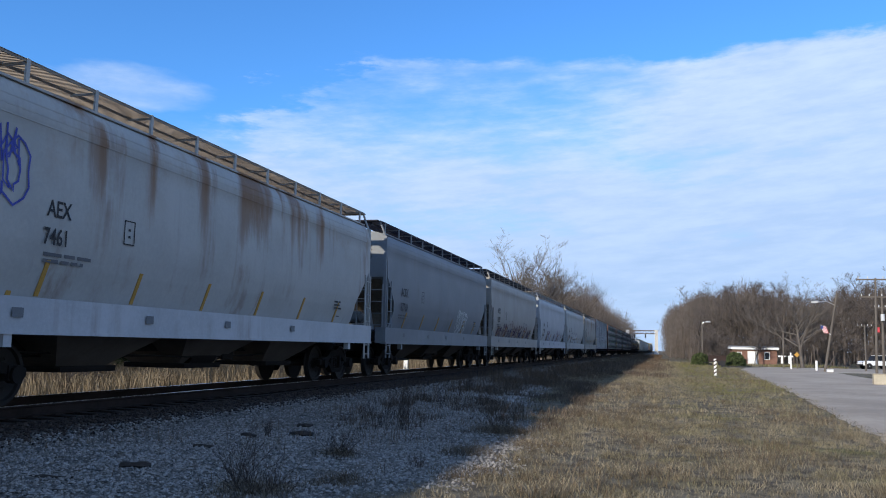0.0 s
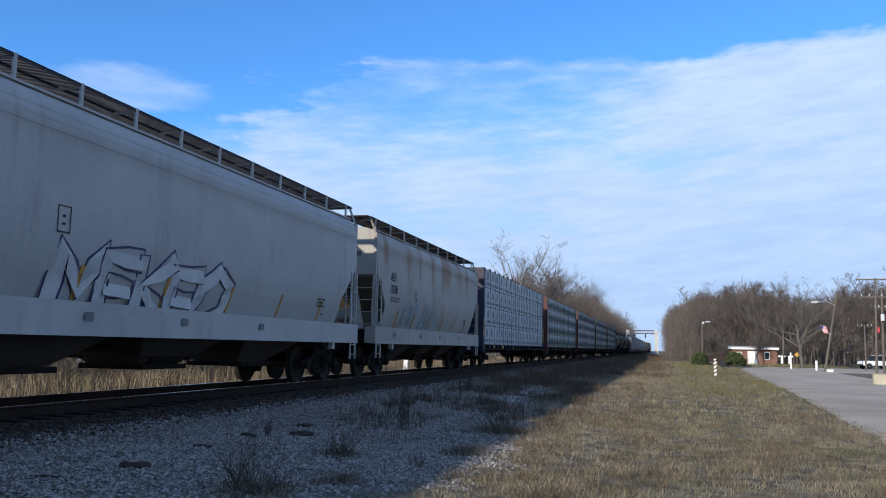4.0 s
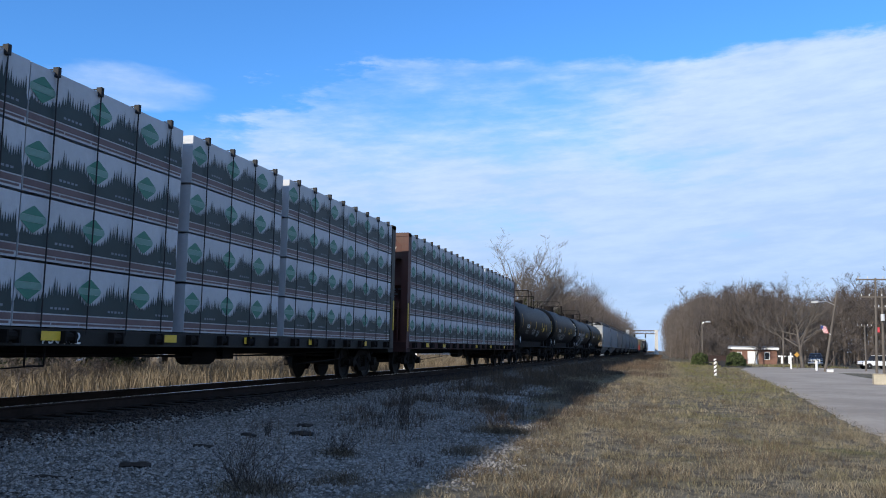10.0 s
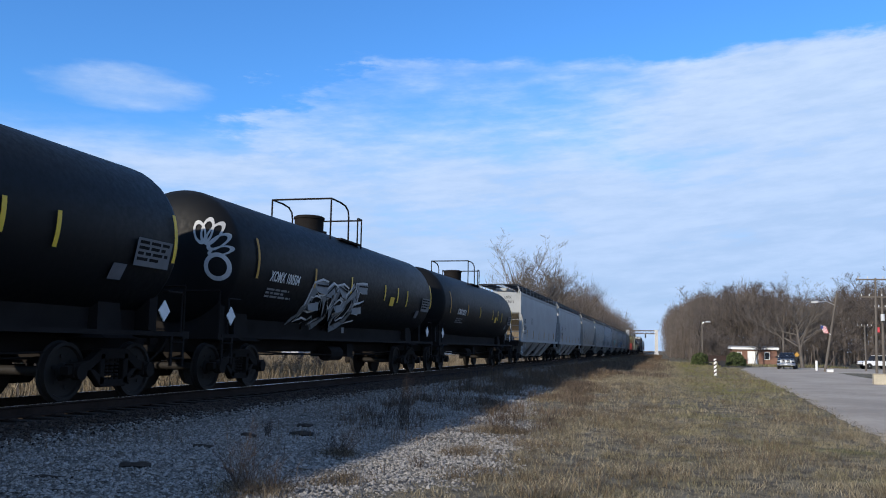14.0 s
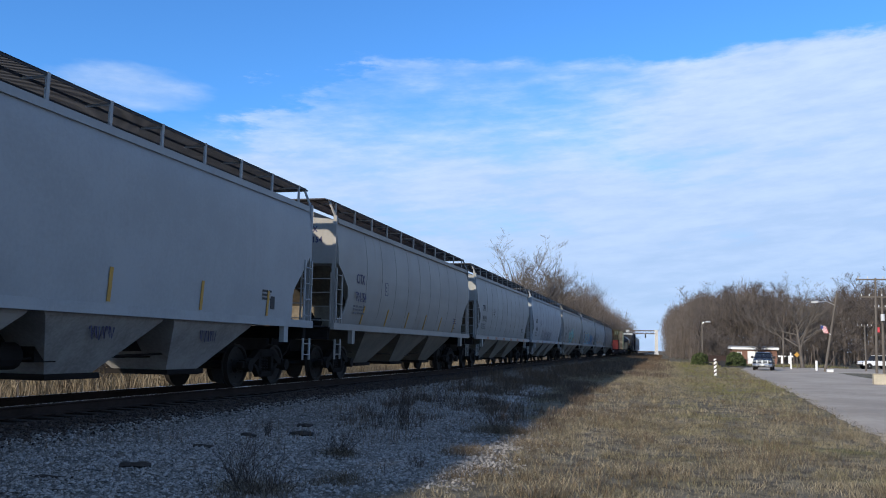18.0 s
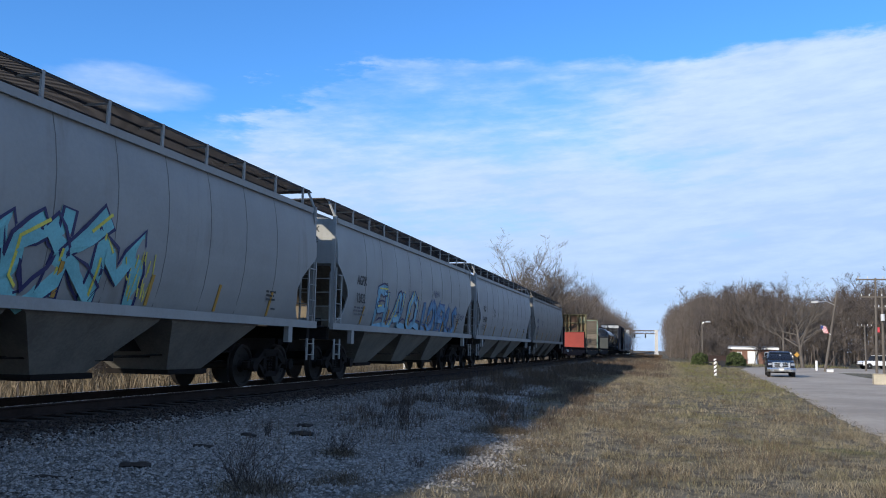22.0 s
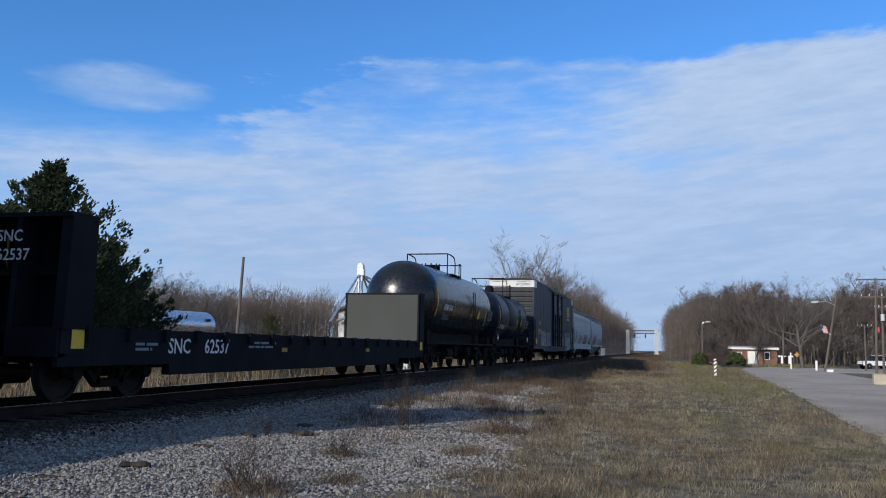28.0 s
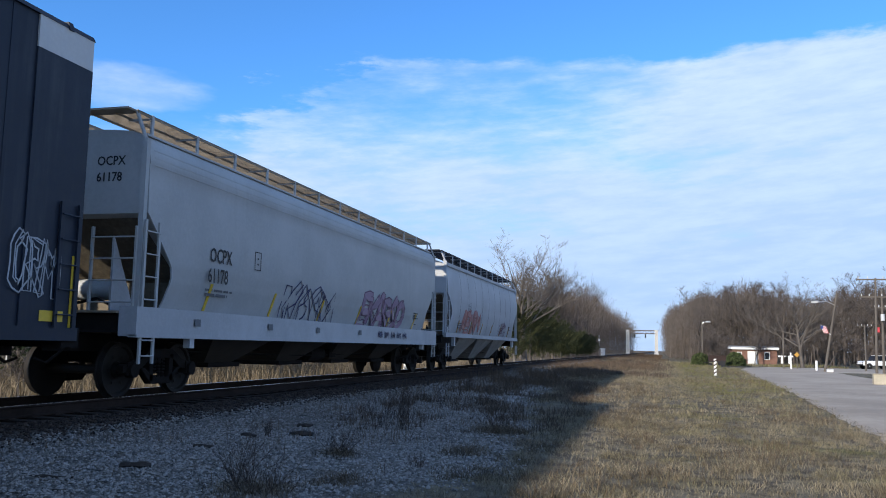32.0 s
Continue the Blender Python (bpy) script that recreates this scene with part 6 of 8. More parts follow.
FEET = ((-4.3, 8.45, 0.55), (-4.55, 11.7, 0.4), (-3.1, 16.2, 0.7), (-3.7, 9.6, 0.4), (-2.9, 12.6, 0.5))
blades("grass_clumps", "dry straw clumps at the foot of the bushes", 60000, (-5.2, -2.2), (7.6, 17.2), (0.06, 0.22), 0.003, M_DEAD,
       lambda x, y: max(0.0, max(1 - math.hypot(x - a, (y - b) * 0.8) / r for a, b, r in FEET)), 0.8, 19, True)
blades("weed_clumps", "thin dead weeds standing in the gravel", 5200, (-8.2, -3.4), (8.5, 24), (0.08, 0.38), 0.003, M_STALK,
       lambda x, y: max(0.0, min(1.0, 3.0 * noise.noise((x * 0.8, y * 0.55, 21.0)) - 0.25)), 0.5, 8, True)


def stones(name, label, count, xr, yr, sr, material, keep, seed):
    rng = np.random.default_rng(seed)
    V, F = [], []
    octa = ((0, 2, 4), (2, 1, 4), (1, 3, 4), (3, 0, 4), (2, 0, 5), (1, 2, 5), (3, 1, 5), (0, 3, 5))
    for _ in range(count):
        x, y = rng.uniform(*xr), rng.uniform(*yr)
        if rng.random() > keep(x, y):
            continue
        s = rng.uniform(*sr) * (1.5 if rng.random() < 0.06 else 1.0)
        z = ground_z(x, y) + s * 0.25
        j = rng.uniform(0.55, 1.25, 6) * s
        a = rng.uniform(0, 3.14)
        ca, sa = math.cos(a), math.sin(a)
        i = len(V)
        V += [(x - ca * j[0], y - sa * j[0], z), (x + ca * j[1], y + sa * j[1], z + s * 0.2), (x + sa * j[2], y - ca * j[2], z), (x - sa * j[3], y + ca * j[3], z + s * 0.15),
              (x + s * 0.3 * ca, y, z + j[4] * 0.75), (x, y, z - j[5] * 0.7)]
        F += [(i + p, i + q, i + r) for p, q, r in octa]
    return soup(name, V, F, material, label, "gravel")


stones("gravel", "loose grey crushed stone beside the track", 76000, (-8.55, -1.4), (6.5, 26), (0.012, 0.030), M_STONE,
       lambda x, y: max(0.0, min(1.0, 0.55 - gravel_edge(x, y))) * (1.0 if y < 14 else 0.6), 11)
stones("gravel_far", "grey crushed stone farther along the track", 14000, (-8.4, -4.0), (25, 60), (0.03, 0.06), M_STONE, lambda x, y: max(0.0, min(1.0, 0.4 - gravel_edge(x, y))), 12)
stones("ballast", "dark oily ballast on the track shoulder", 16000, (-9.2, -7.9), (6, 45), (0.018, 0.04), M_BALLAST, lambda x, y: max(0.0, min(1.0, (-8.2 - x) * 2.5)), 13)

# broken tie pieces and sticks lying on the gravel
M_ROT = mat("rotten_wood", (0.05, 0.04, 0.032), 0.95, vary=0.5, scale=9)
for x, y, w, l, a in ((-6.27, 9.29, 0.12, 0.36, 30), (-6.68, 8.27, 0.04, 0.55, 18), (-6.3, 7.75, 0.035, 0.5, 5), (-6.66, 12.96, 0.11, 0.3, -20), (-6.0, 13.6, 0.15, 0.40, 10), (-6.6, 15.1, 0.12, 0.3, 30), (-6.54, 11.34, 0.09, 0.3, 8), (-6.9, 17.6, 0.03, 0.7, 160)):
    n = 7
    loops = []
    for k in range(n):
        f = k / (n - 1) - 0.5
        q = w * (0.55 + 0.45 * math.cos(f * 2.6)) * random.uniform(0.6, 1.0)
        loops.append([(f * l, q * math.cos(6.2832 * j / 6) * random.uniform(0.7, 1.1) + 0.03 * math.sin(k), w * 0.25 + 0.5 * q * math.sin(6.2832 * j / 6)) for j in range(6)])
    tagged(new("wood_scrap", mesh_of("wood_scrap", rings(bmesh.new(), loops), M_ROT)), "dark rotten scrap of timber on the gravel", "wood scrap", "timber scraps").matrix_basis = pose(x, y, ground_z(x, y) - 0.005, 0, 0, a)


# ---- plants ----
def tube(V, F, pts, radii, k):
    base = len(V)
    for i, (p, r) in enumerate(zip(pts, radii)):
        d = (pts[min(i + 1, len(pts) - 1)] - pts[max(i - 1, 0)])
        d = d.normalized() if d.length > 1e-9 else Vector((0, 0, 1))
        u = d.orthogonal().normalized()
        w = d.cross(u)
        V.extend(tuple(p + (u * math.cos(6.2832 * j / k) + w * math.sin(6.2832 * j / k)) * r) for j in range(k))
    for i in range(len(pts) - 1):
        for j in range(k):
            a, b = base + i * k + j, base + i * k + (j + 1) % k
            F.append((a, b, b + k, a + k))


def grow(V, F, rng, p, d, length, radius, level, plan):
    """One limb and all that grows from it. plan: per level (children, share of length, spread, wander)."""
    if level + 1 >= len(plan) and len(plan[level]) > 4:
        w = plan[level][4]
        q = p + d.normalized() * length
        u = Vector((rng.gauss(0, 1), rng.gauss(0, 1), 0)).normalized() * w
        i = len(V)
        V.extend((tuple(p - u), tuple(p + u), tuple(q + Vector((rng.gauss(0, 0.15), rng.gauss(0, 0.15), rng.gauss(0, 0.1))) * length)))
        F.append((i, i + 1, i + 2))
        return
    n = 5 if level == 0 else (4 if level == 1 else 2)
    pts, radii, q = [p], [radius], p.copy()
    d = d.normalized()
    for i in range(n):
        d = (d + Vector((rng.gauss(0, 1), rng.gauss(0, 1), rng.gauss(0.25, 0.8))) * plan[level][3]).normalized()
        q = q + d * (length / n)
        pts.append(q.copy())
        radii.append(radius * (1 - 0.78 * (i + 1) / n))
    tube(V, F, pts, radii, (6, 5, 4, 3, 3)[level])
    if level + 1 >= len(plan):
        return
    kids, share, spread, _ = plan[level][:4]
    for c in range(kids):
        f = (0.30 + 0.70 * (c + rng.random()) / kids) if level == 0 else (0.15 + 0.85 * (c + rng.random()) / kids)
        i = min(n - 1, int(f * n))
        s = f * n - i
        o = pts[i].lerp(pts[i + 1], s)
        side = Vector((rng.gauss(0, 1), rng.gauss(0, 1), rng.gauss(0, 0.35))).normalized()
        e = (d * (1 - spread) + side * spread + Vector((0, 0, 0.22))).normalized()
        grow(V, F, rng, o, e, length * share * rng.uniform(0.7, 1.15) * (1.15 - 0.55 * f), max(0.0022 if radius < 0.01 else 0.006, radii[i] * 0.55), level + 1, plan)


def bark(name, lo, hi):
    return mat(name, hi, 0.95, vary=0.4, scale=5, dark=lo, rnd=0.25)


M_BARK = bark("grey_bark", (0.080, 0.068, 0.058), (0.17, 0.148, 0.128))
M_TWIG = bark("brown_twigs", (0.062, 0.051, 0.044), (0.130, 0.108, 0.094))


def bare_tree_mesh(seed, height, plan, radius, material, lean=0.05, stem=0.8):
    rng = random.Random(seed)
    V, F = [], []
    grow(V, F, rng, Vector((0, 0, -0.1)), Vector((rng.gauss(0, lean), rng.gauss(0, lean), 1)), height * stem, radius, 0, plan)
    me = bpy.data.meshes.new("branches")
    me.from_pydata(V, [], F)
    me.materials.append(material)
    return me


FULL = [(13, 1.15, 0.62, 0.08), (7, 0.55, 0.55, 0.14), (6, 0.52, 0.6, 0.18), (9, 0.6, 0.6, 0.2), (0, 0, 0, 0.22, 0.012)]
LIGHT = [(11, 0.60, 0.55, 0.06), (7, 0.52, 0.55, 0.12), (6, 0.55, 0.6, 0.18), (7, 0.7, 0.6, 0.2), (0, 0, 0, 0.2, 0.015)]
BRUSHY = [(14, 0.6, 0.6, 0.08), (8, 0.5, 0.6, 0.15), (8, 0.7, 0.6, 0.2), (0, 0, 0, 0.22, 0.02)]


def tree(name, me, x, y, scale, turn, label, category="tree", group="", wide=1.0):
    t = thing(name, label, category, group, Matrix.Translation((x, y, ground_z(x, y))) @ Matrix.Rotation(turn, 4, "Z"))
    b = part("crown", me, None, t)
    b.scale = (scale * wide, scale * wide, scale)
    return t


OAK = [bare_tree_mesh(s, 12.0, FULL, 0.26, M_BARK, 0.05, 0.52) for s in (31, 34)]
WOOD = [bare_tree_mesh(s, 12.0, LIGHT, 0.17, M_TWIG) for s in (41, 42, 43, 44, 45)]
SCRUB = [bare_tree_mesh(s, 5.0, BRUSHY, 0.07, M_TWIG, 0.2) for s in (51, 52, 53)]
tree("bare_tree", OAK[0], -15.6, 97.0, 1.34, 0.4, "large bare winter tree with spreading grey limbs", "tree", "trees by the track", 1.02)
tree("bare_tree", OAK[1], -18.0, 160.0, 1.85, 5.0, "tall bare winter tree with an open crown", "tree", "trees by the track")
tree("bare_tree", OAK[1], -20.5, 124.0, 0.95, 4.0, "bare winter tree beyond the railway", "tree", "trees by the track")
tree("bare_tree", OAK[0], 17.6, 122.0, 1.12, 1.0, "broad bare tree beside the road sign", "tree", "", 1.0)
rng = random.Random(5)
# woods along the far side of the line
for i in range(46):
    y = 132 + 330 * (i / 46) ** 1.3 + rng.uniform(-6, 6)
    x = -17.5 - rng.uniform(0, 7) - 0.004 * y - (5.5 if y > 230 else 0.0)
    h = max(7.0, min(19.0, 1.6 + y * lerp_rows([(130, 0.088), (230, 0.077), (350, 0.050), (560, 0.026)], y))) * rng.uniform(0.75, 1.0)
    tree("bare_tree", WOOD[i % 5], x, y, h / 12.0, rng.uniform(0, 6.28), "slender bare tree in the trackside wood", "tree", "trackside wood")
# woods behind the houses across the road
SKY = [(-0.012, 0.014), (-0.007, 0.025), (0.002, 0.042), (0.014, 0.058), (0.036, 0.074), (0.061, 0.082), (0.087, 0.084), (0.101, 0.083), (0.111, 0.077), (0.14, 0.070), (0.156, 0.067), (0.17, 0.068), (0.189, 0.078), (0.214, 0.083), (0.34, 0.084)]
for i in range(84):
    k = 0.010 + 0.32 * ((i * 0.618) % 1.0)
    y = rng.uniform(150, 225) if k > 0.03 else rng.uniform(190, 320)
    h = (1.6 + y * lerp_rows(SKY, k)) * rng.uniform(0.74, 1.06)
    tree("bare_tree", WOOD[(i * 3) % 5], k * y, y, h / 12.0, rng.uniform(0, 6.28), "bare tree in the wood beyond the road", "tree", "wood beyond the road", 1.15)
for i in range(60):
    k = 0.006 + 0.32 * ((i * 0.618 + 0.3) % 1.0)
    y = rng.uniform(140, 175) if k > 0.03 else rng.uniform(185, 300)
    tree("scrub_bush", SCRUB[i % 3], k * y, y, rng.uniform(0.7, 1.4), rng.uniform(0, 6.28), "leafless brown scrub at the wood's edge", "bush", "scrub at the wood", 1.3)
# low scrub in the tall grass just beyond the rails
for i in range(14):
    tree("scrub_bush", SCRUB[i % 3], -14.6 - rng.uniform(0, 4), 9 + 0.9 * i + rng.uniform(-0.6, 0.6), rng.uniform(0.18, 0.30), rng.uniform(0, 6.28), "low leafless scrub in the tall grass beyond the rails", "bush", "scrub beyond the rails", 1.7)
for i in range(16):
    tree("scrub_bush", SCRUB[i % 3], -15.2 - rng.uniform(0, 5), 11 + 2.6 * i + rng.uniform(-1, 1), rng.uniform(0.13, 0.26), rng.uniform(0, 6.28), "low leafless scrub in the tall grass beyond the rails", "bush", "scrub beyond the rails", 1.6)
# tree line behind the fields on the other side
for i in range(54):
    k = -1.55 + 1.4 * ((i * 0.618) % 1.0)
    far = rng.uniform(150, 185) + (60 if -0.50 < k < -0.25 else 0)
    y = far / math.sqrt(1 + k * k)
    h = rng.uniform(10.5, 14.0)
    tree("bare_tree", WOOD[(i * 2) % 5], k * y, y, h / 12.0, rng.uniform(0, 6.28), "bare tree in the far field hedge", "tree", "far tree line", 1.25)
for i in range(50):
    k = -1.5 + 1.35 * ((i * 0.618 + 0.2) % 1.0)
    far = rng.uniform(140, 170) + (75 if -0.50 < k < -0.25 else 0)
    y = far / math.sqrt(1 + k * k)
    tree("scrub_bush", SCRUB[i % 3], k * y, y, rng.uniform(0.8, 1.4), rng.uniform(0, 6.28), "leafless scrub along the far fields", "bush", "far scrub", 1.5)


def far_woods(name, spots, label):
    """Rounded bare crowns of fine twigs on slim stems, too far off to tell apart."""
    rg = np.random.default_rng(len(spots))
    V, F, base = [], [], 0
    for x, y, h in spots:
        k = 150
        d = rg.normal(0, 1, (k, 3))
        d /= np.linalg.norm(d, axis=1)[:, None]
        d[:, 2] = np.where(d[:, 2] < -0.4, -d[:, 2], d[:, 2])
        r = rg.uniform(0.15, 1.0, k)[:, None] ** 0.45
        wide = h * rg.uniform(0.20, 0.30)
        c = np.array((x, y, h * 0.58)) + d * r * np.array((wide, wide, h * 0.40))
        c[: k // 3, 2] = rg.uniform(0.0, 0.5, k // 3) * h
        l = rg.uniform(0.03, 0.085, k)[:, None] * h
        tip = c + (d * 0.8 + rg.normal(0, 0.45, (k, 3)) + np.array((0, 0, 0.75))) * l
        w = np.zeros((k, 3))
        w[:, 0] = (0.010 + 0.00010 * y) * rg.uniform(0.6, 1.4, k)
        V.append(np.stack((c - w, c + w, tip), 1).reshape(-1, 3))
        i = base + np.arange(k) * 3
        F += list(zip(i.tolist(), (i + 1).tolist(), (i + 2).tolist()))
        base += 3 * k
        q, lean = 0.07, rg.normal(0, 0.05, 2) * h
        V.append(np.array(((x - q, y, -0.2), (x + q, y, -0.2), (x + lean[0] + q * 0.3, y + lean[1], h * 0.8), (x + lean[0] - q * 0.3, y + lean[1], h * 0.8))))
        F.append((base, base + 1, base + 2, base + 3))
        base += 4
    return soup(name, np.concatenate(V).tolist(), F, island_mat(name + "_bark", (0.060, 0.050, 0.043), (0.150, 0.126, 0.110)), label, "woods")


rg = random.Random(8)
spots = []
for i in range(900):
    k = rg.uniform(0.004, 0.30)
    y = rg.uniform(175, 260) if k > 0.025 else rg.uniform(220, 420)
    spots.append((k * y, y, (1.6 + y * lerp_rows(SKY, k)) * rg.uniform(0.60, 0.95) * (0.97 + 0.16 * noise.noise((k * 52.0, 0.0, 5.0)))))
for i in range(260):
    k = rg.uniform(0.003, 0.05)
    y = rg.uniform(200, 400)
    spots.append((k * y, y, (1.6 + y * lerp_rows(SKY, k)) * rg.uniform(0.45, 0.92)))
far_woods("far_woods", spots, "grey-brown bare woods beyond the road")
spots = []
for i in range(420):
    k = rg.uniform(-1.2, -0.14)
    far = rg.uniform(160, 230) + (60 if -0.50 < k < -0.25 else 0)
    y = far / math.sqrt(1 + k * k)
    spots.append((k * y, y, rg.uniform(7.5, 13.0)))
for i in range(620):
    k = rg.uniform(-0.80, -0.40)
    y = rg.uniform(165, 205) / math.sqrt(1 + k * k)
    spots.append((k * y, y, rg.uniform(8.5, 13.5)))
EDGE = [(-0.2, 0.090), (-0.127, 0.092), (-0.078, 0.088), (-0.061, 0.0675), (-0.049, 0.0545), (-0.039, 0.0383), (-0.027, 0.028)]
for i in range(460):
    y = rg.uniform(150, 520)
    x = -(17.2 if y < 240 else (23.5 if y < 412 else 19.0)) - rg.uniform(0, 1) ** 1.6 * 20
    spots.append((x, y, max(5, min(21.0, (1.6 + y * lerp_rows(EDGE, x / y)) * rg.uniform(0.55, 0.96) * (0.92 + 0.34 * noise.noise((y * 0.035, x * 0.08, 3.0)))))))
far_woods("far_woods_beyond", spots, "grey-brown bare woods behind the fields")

M_NEEDLE = island_mat("cedar_needles", (0.012, 0.020, 0.010), (0.050, 0.065, 0.028))
M_BRONZE = island_mat("bronzed_cedar", (0.022, 0.030, 0.012), (0.085, 0.085, 0.035))


def conifer(seed, height, radius, material, count, shape=1.0, up=0.6):
    """A cedar crown: upswept ragged branches clothed in small needle sprays."""
    rg = random.Random(seed)
    V, F = [], []
    limbs = max(36, count // 44)
    for b in range(limbs):
        f = (b + rg.random()) / limbs
        a = b * 2.39996 + rg.gauss(0, 0.3)
        reach = radius * max(0.05, (1 - f)) ** shape * rg.uniform(0.35, 1.30)
        base = Vector((0, 0, 0.3 + f * (height - 0.5) * 0.93))
        tip = base + Vector((math.cos(a) * reach, math.sin(a) * reach, reach * rg.uniform(0.40, 0.95) + 0.30))
        mid = base.lerp(tip, 0.55) - Vector((0, 0, reach * 0.10))
        for k in range(count // limbs):
            t = rg.random() ** 0.75
            c = base.lerp(mid, min(1, t * 2)) if t < 0.5 else mid.lerp(tip, t * 2 - 1)
            s = (0.02 + 0.09 * (1 - t)) * (0.4 + reach * 0.40) + 0.025
            c = c + Vector((rg.gauss(0, s), rg.gauss(0, s), rg.gauss(0, s * 0.9)))
            lift = Vector((math.cos(a) * 0.5, math.sin(a) * 0.5, up + rg.uniform(-0.2, 0.6))).normalized()
            for _ in range(6):
                d = (lift + Vector((rg.gauss(0, 0.42), rg.gauss(0, 0.42), rg.gauss(0, 0.35)))).normalized()
                o = c + Vector((rg.gauss(0, 0.07), rg.gauss(0, 0.07), rg.gauss(0, 0.07)))
                l = rg.uniform(0.08, 0.22)
                u = d.orthogonal().normalized() * l * 0.15
                i = len(V)
                V += [tuple(o - u), tuple(o + d * l * 0.5 + u * 1.3), tuple(o + d * l), tuple(o + d * l * 0.4 - u * 1.6)]
                F.append((i, i + 1, i + 2, i + 3))
    me = bpy.data.meshes.new("foliage")
    me.from_pydata(V, [], F)
    me.materials.append(material)
    return me


def cedar(x, y, h, r, seed, label, material=M_NEEDLE, count=4200, shape=0.8, group=""):
    t = thing("cedar_tree", label, "tree", group, pose(x, y, ground_z(x, y)))
    part("trunk", rod(bmesh.new(), (0, 0, -0.1), (0.05, 0.05, h * 0.85), 0.03 * h, 7, 0.02), M_BARK, t)
    part("foliage", conifer(seed, h, r, material, count, shape), None, t)
    return t


cedar(-22.0, 26.4, 8.4, 4.2, 61, "dark green cedar standing beyond the track", count=6400, shape=0.95)
cedar(-22.8, 30.6, 5.6, 3.2, 62, "smaller dark cedar beside the tall one", count=4600, shape=0.62, group="cedars")
cedar(-23.2, 33.2, 3.6, 2.4, 63, "low dark cedar beside the tall one", count=2600, shape=0.6, group="cedars")
cedar(-21.6, 23.0, 6.0, 3.4, 64, "dark cedar at the edge of the group", count=4600, shape=0.62, group="cedars")
for i, (x, y, h, r) in enumerate(((-16.6, 96, 6.4, 3.4), (-15.9, 103, 7.2, 3.6), (-15.7, 111, 6.4, 3.4), (-15.4, 120, 5.4, 3.2), (-15.4, 130, 4.6, 3.0), (-15.6, 141, 4.2, 2.8), (-15.4, 153, 4.2, 2.8), (-15.4, 166, 4.0, 2.8), (-15.6, 181, 3.6, 2.8))):
    cedar(x, y, h, r, 70 + i, "rounded olive-green cedar bush beside the rails", M_BRONZE, 3400, 0.42, "trackside cedars")
cedar(-58, 119, 6.0, 2.6, 80, "olive cedar in front of the far woods", M_BRONZE, 1500, 0.6)
cedar(-52, 172, 5.5, 2.4, 81, "olive cedar near the grain elevator", M_BRONZE, 1200, 0.6)


def hedge(x, y, w, h, seed):
    rg = random.Random(seed)
    V, F = [], []
    for b in range(2600):
        a, e = rg.uniform(0, 6.2832), math.asin(rg.uniform(-0.1, 1))
        r = 0.9 + 0.12 * noise.noise((math.cos(a) * 2, math.sin(a) * 2, e * 2 + seed)) + rg.uniform(-0.05, 0.05)
        c = Vector((math.cos(a) * math.cos(e) * r * w / 2, math.sin(a) * math.cos(e) * r * w / 2, math.sin(e) * r * h))
        u, v = Vector((rg.gauss(0, 1), rg.gauss(0, 1), rg.gauss(0, 1))).normalized() * 0.09, Vector((rg.gauss(0, 1), rg.gauss(0, 1), rg.gauss(0, 1))).normalized() * 0.09
        i = len(V)
        V += [tuple(c - u), tuple(c + v), tuple(c + u), tuple(c - v)]
        F.append((i, i + 1, i + 2, i + 3))
    me = bpy.data.meshes.new("leaves")
    me.from_pydata(V, [], F)
    me.materials.append(island_mat("hedge_leaf_%d" % seed, (0.025, 0.040, 0.014), (0.095, 0.115, 0.045)))
    t = thing("round_hedge", "clipped dark green evergreen hedge before the brick house", "hedge", "hedges", pose(x, y, -0.02))
    part("core", mesh_of("core", rings(bmesh.new(), [[(w * 0.40 * q * math.cos(k * 0.5236), w * 0.40 * q * math.sin(k * 0.5236), z * h) for k in range(12)] for z, q in ((0, 0.9), (0.5, 0.85), (0.8, 0.45))]), mat("hedge_core", (0.012, 0.018, 0.008), 0.95)), None, t)
    part("leaves", me, None, t)


hedge(4.5, 121, 2.5, 1.55, 1)
hedge(9.05, 122, 3.0, 1.75, 2)

# bare bushes and weeds standing in the gravel


def gravel_bush(x, y, h, seed, spread=0.5, stems=9):
    rg = random.Random(seed)
    V, F = [], []
    for k in range(stems):
        a = rg.uniform(0, 6.28)
        d = Vector((math.cos(a) * spread * rg.random(), math.sin(a) * spread * rg.random(), 1))
        grow(V, F, rg, Vector((rg.gauss(0, 0.06), rg.gauss(0, 0.06), -0.03)), d, h * rg.uniform(0.5, 1.1), 0.0042, 2, [(0,) * 4, (0,) * 4, (5, 0.45, 0.5, 0.10), (3, 0.4, 0.5, 0.15), (0, 0, 0, 0.2)])
    me = bpy.data.meshes.new("stem_clump")
    me.from_pydata(V, [], F)
    me.materials.append(M_TWIG2)
    t = thing("bare_bush", "small leafless brown bush growing in the gravel", "bush", "bushes in the gravel", pose(x, y, ground_z(x, y)))
    part("stem_clump", me, None, t)


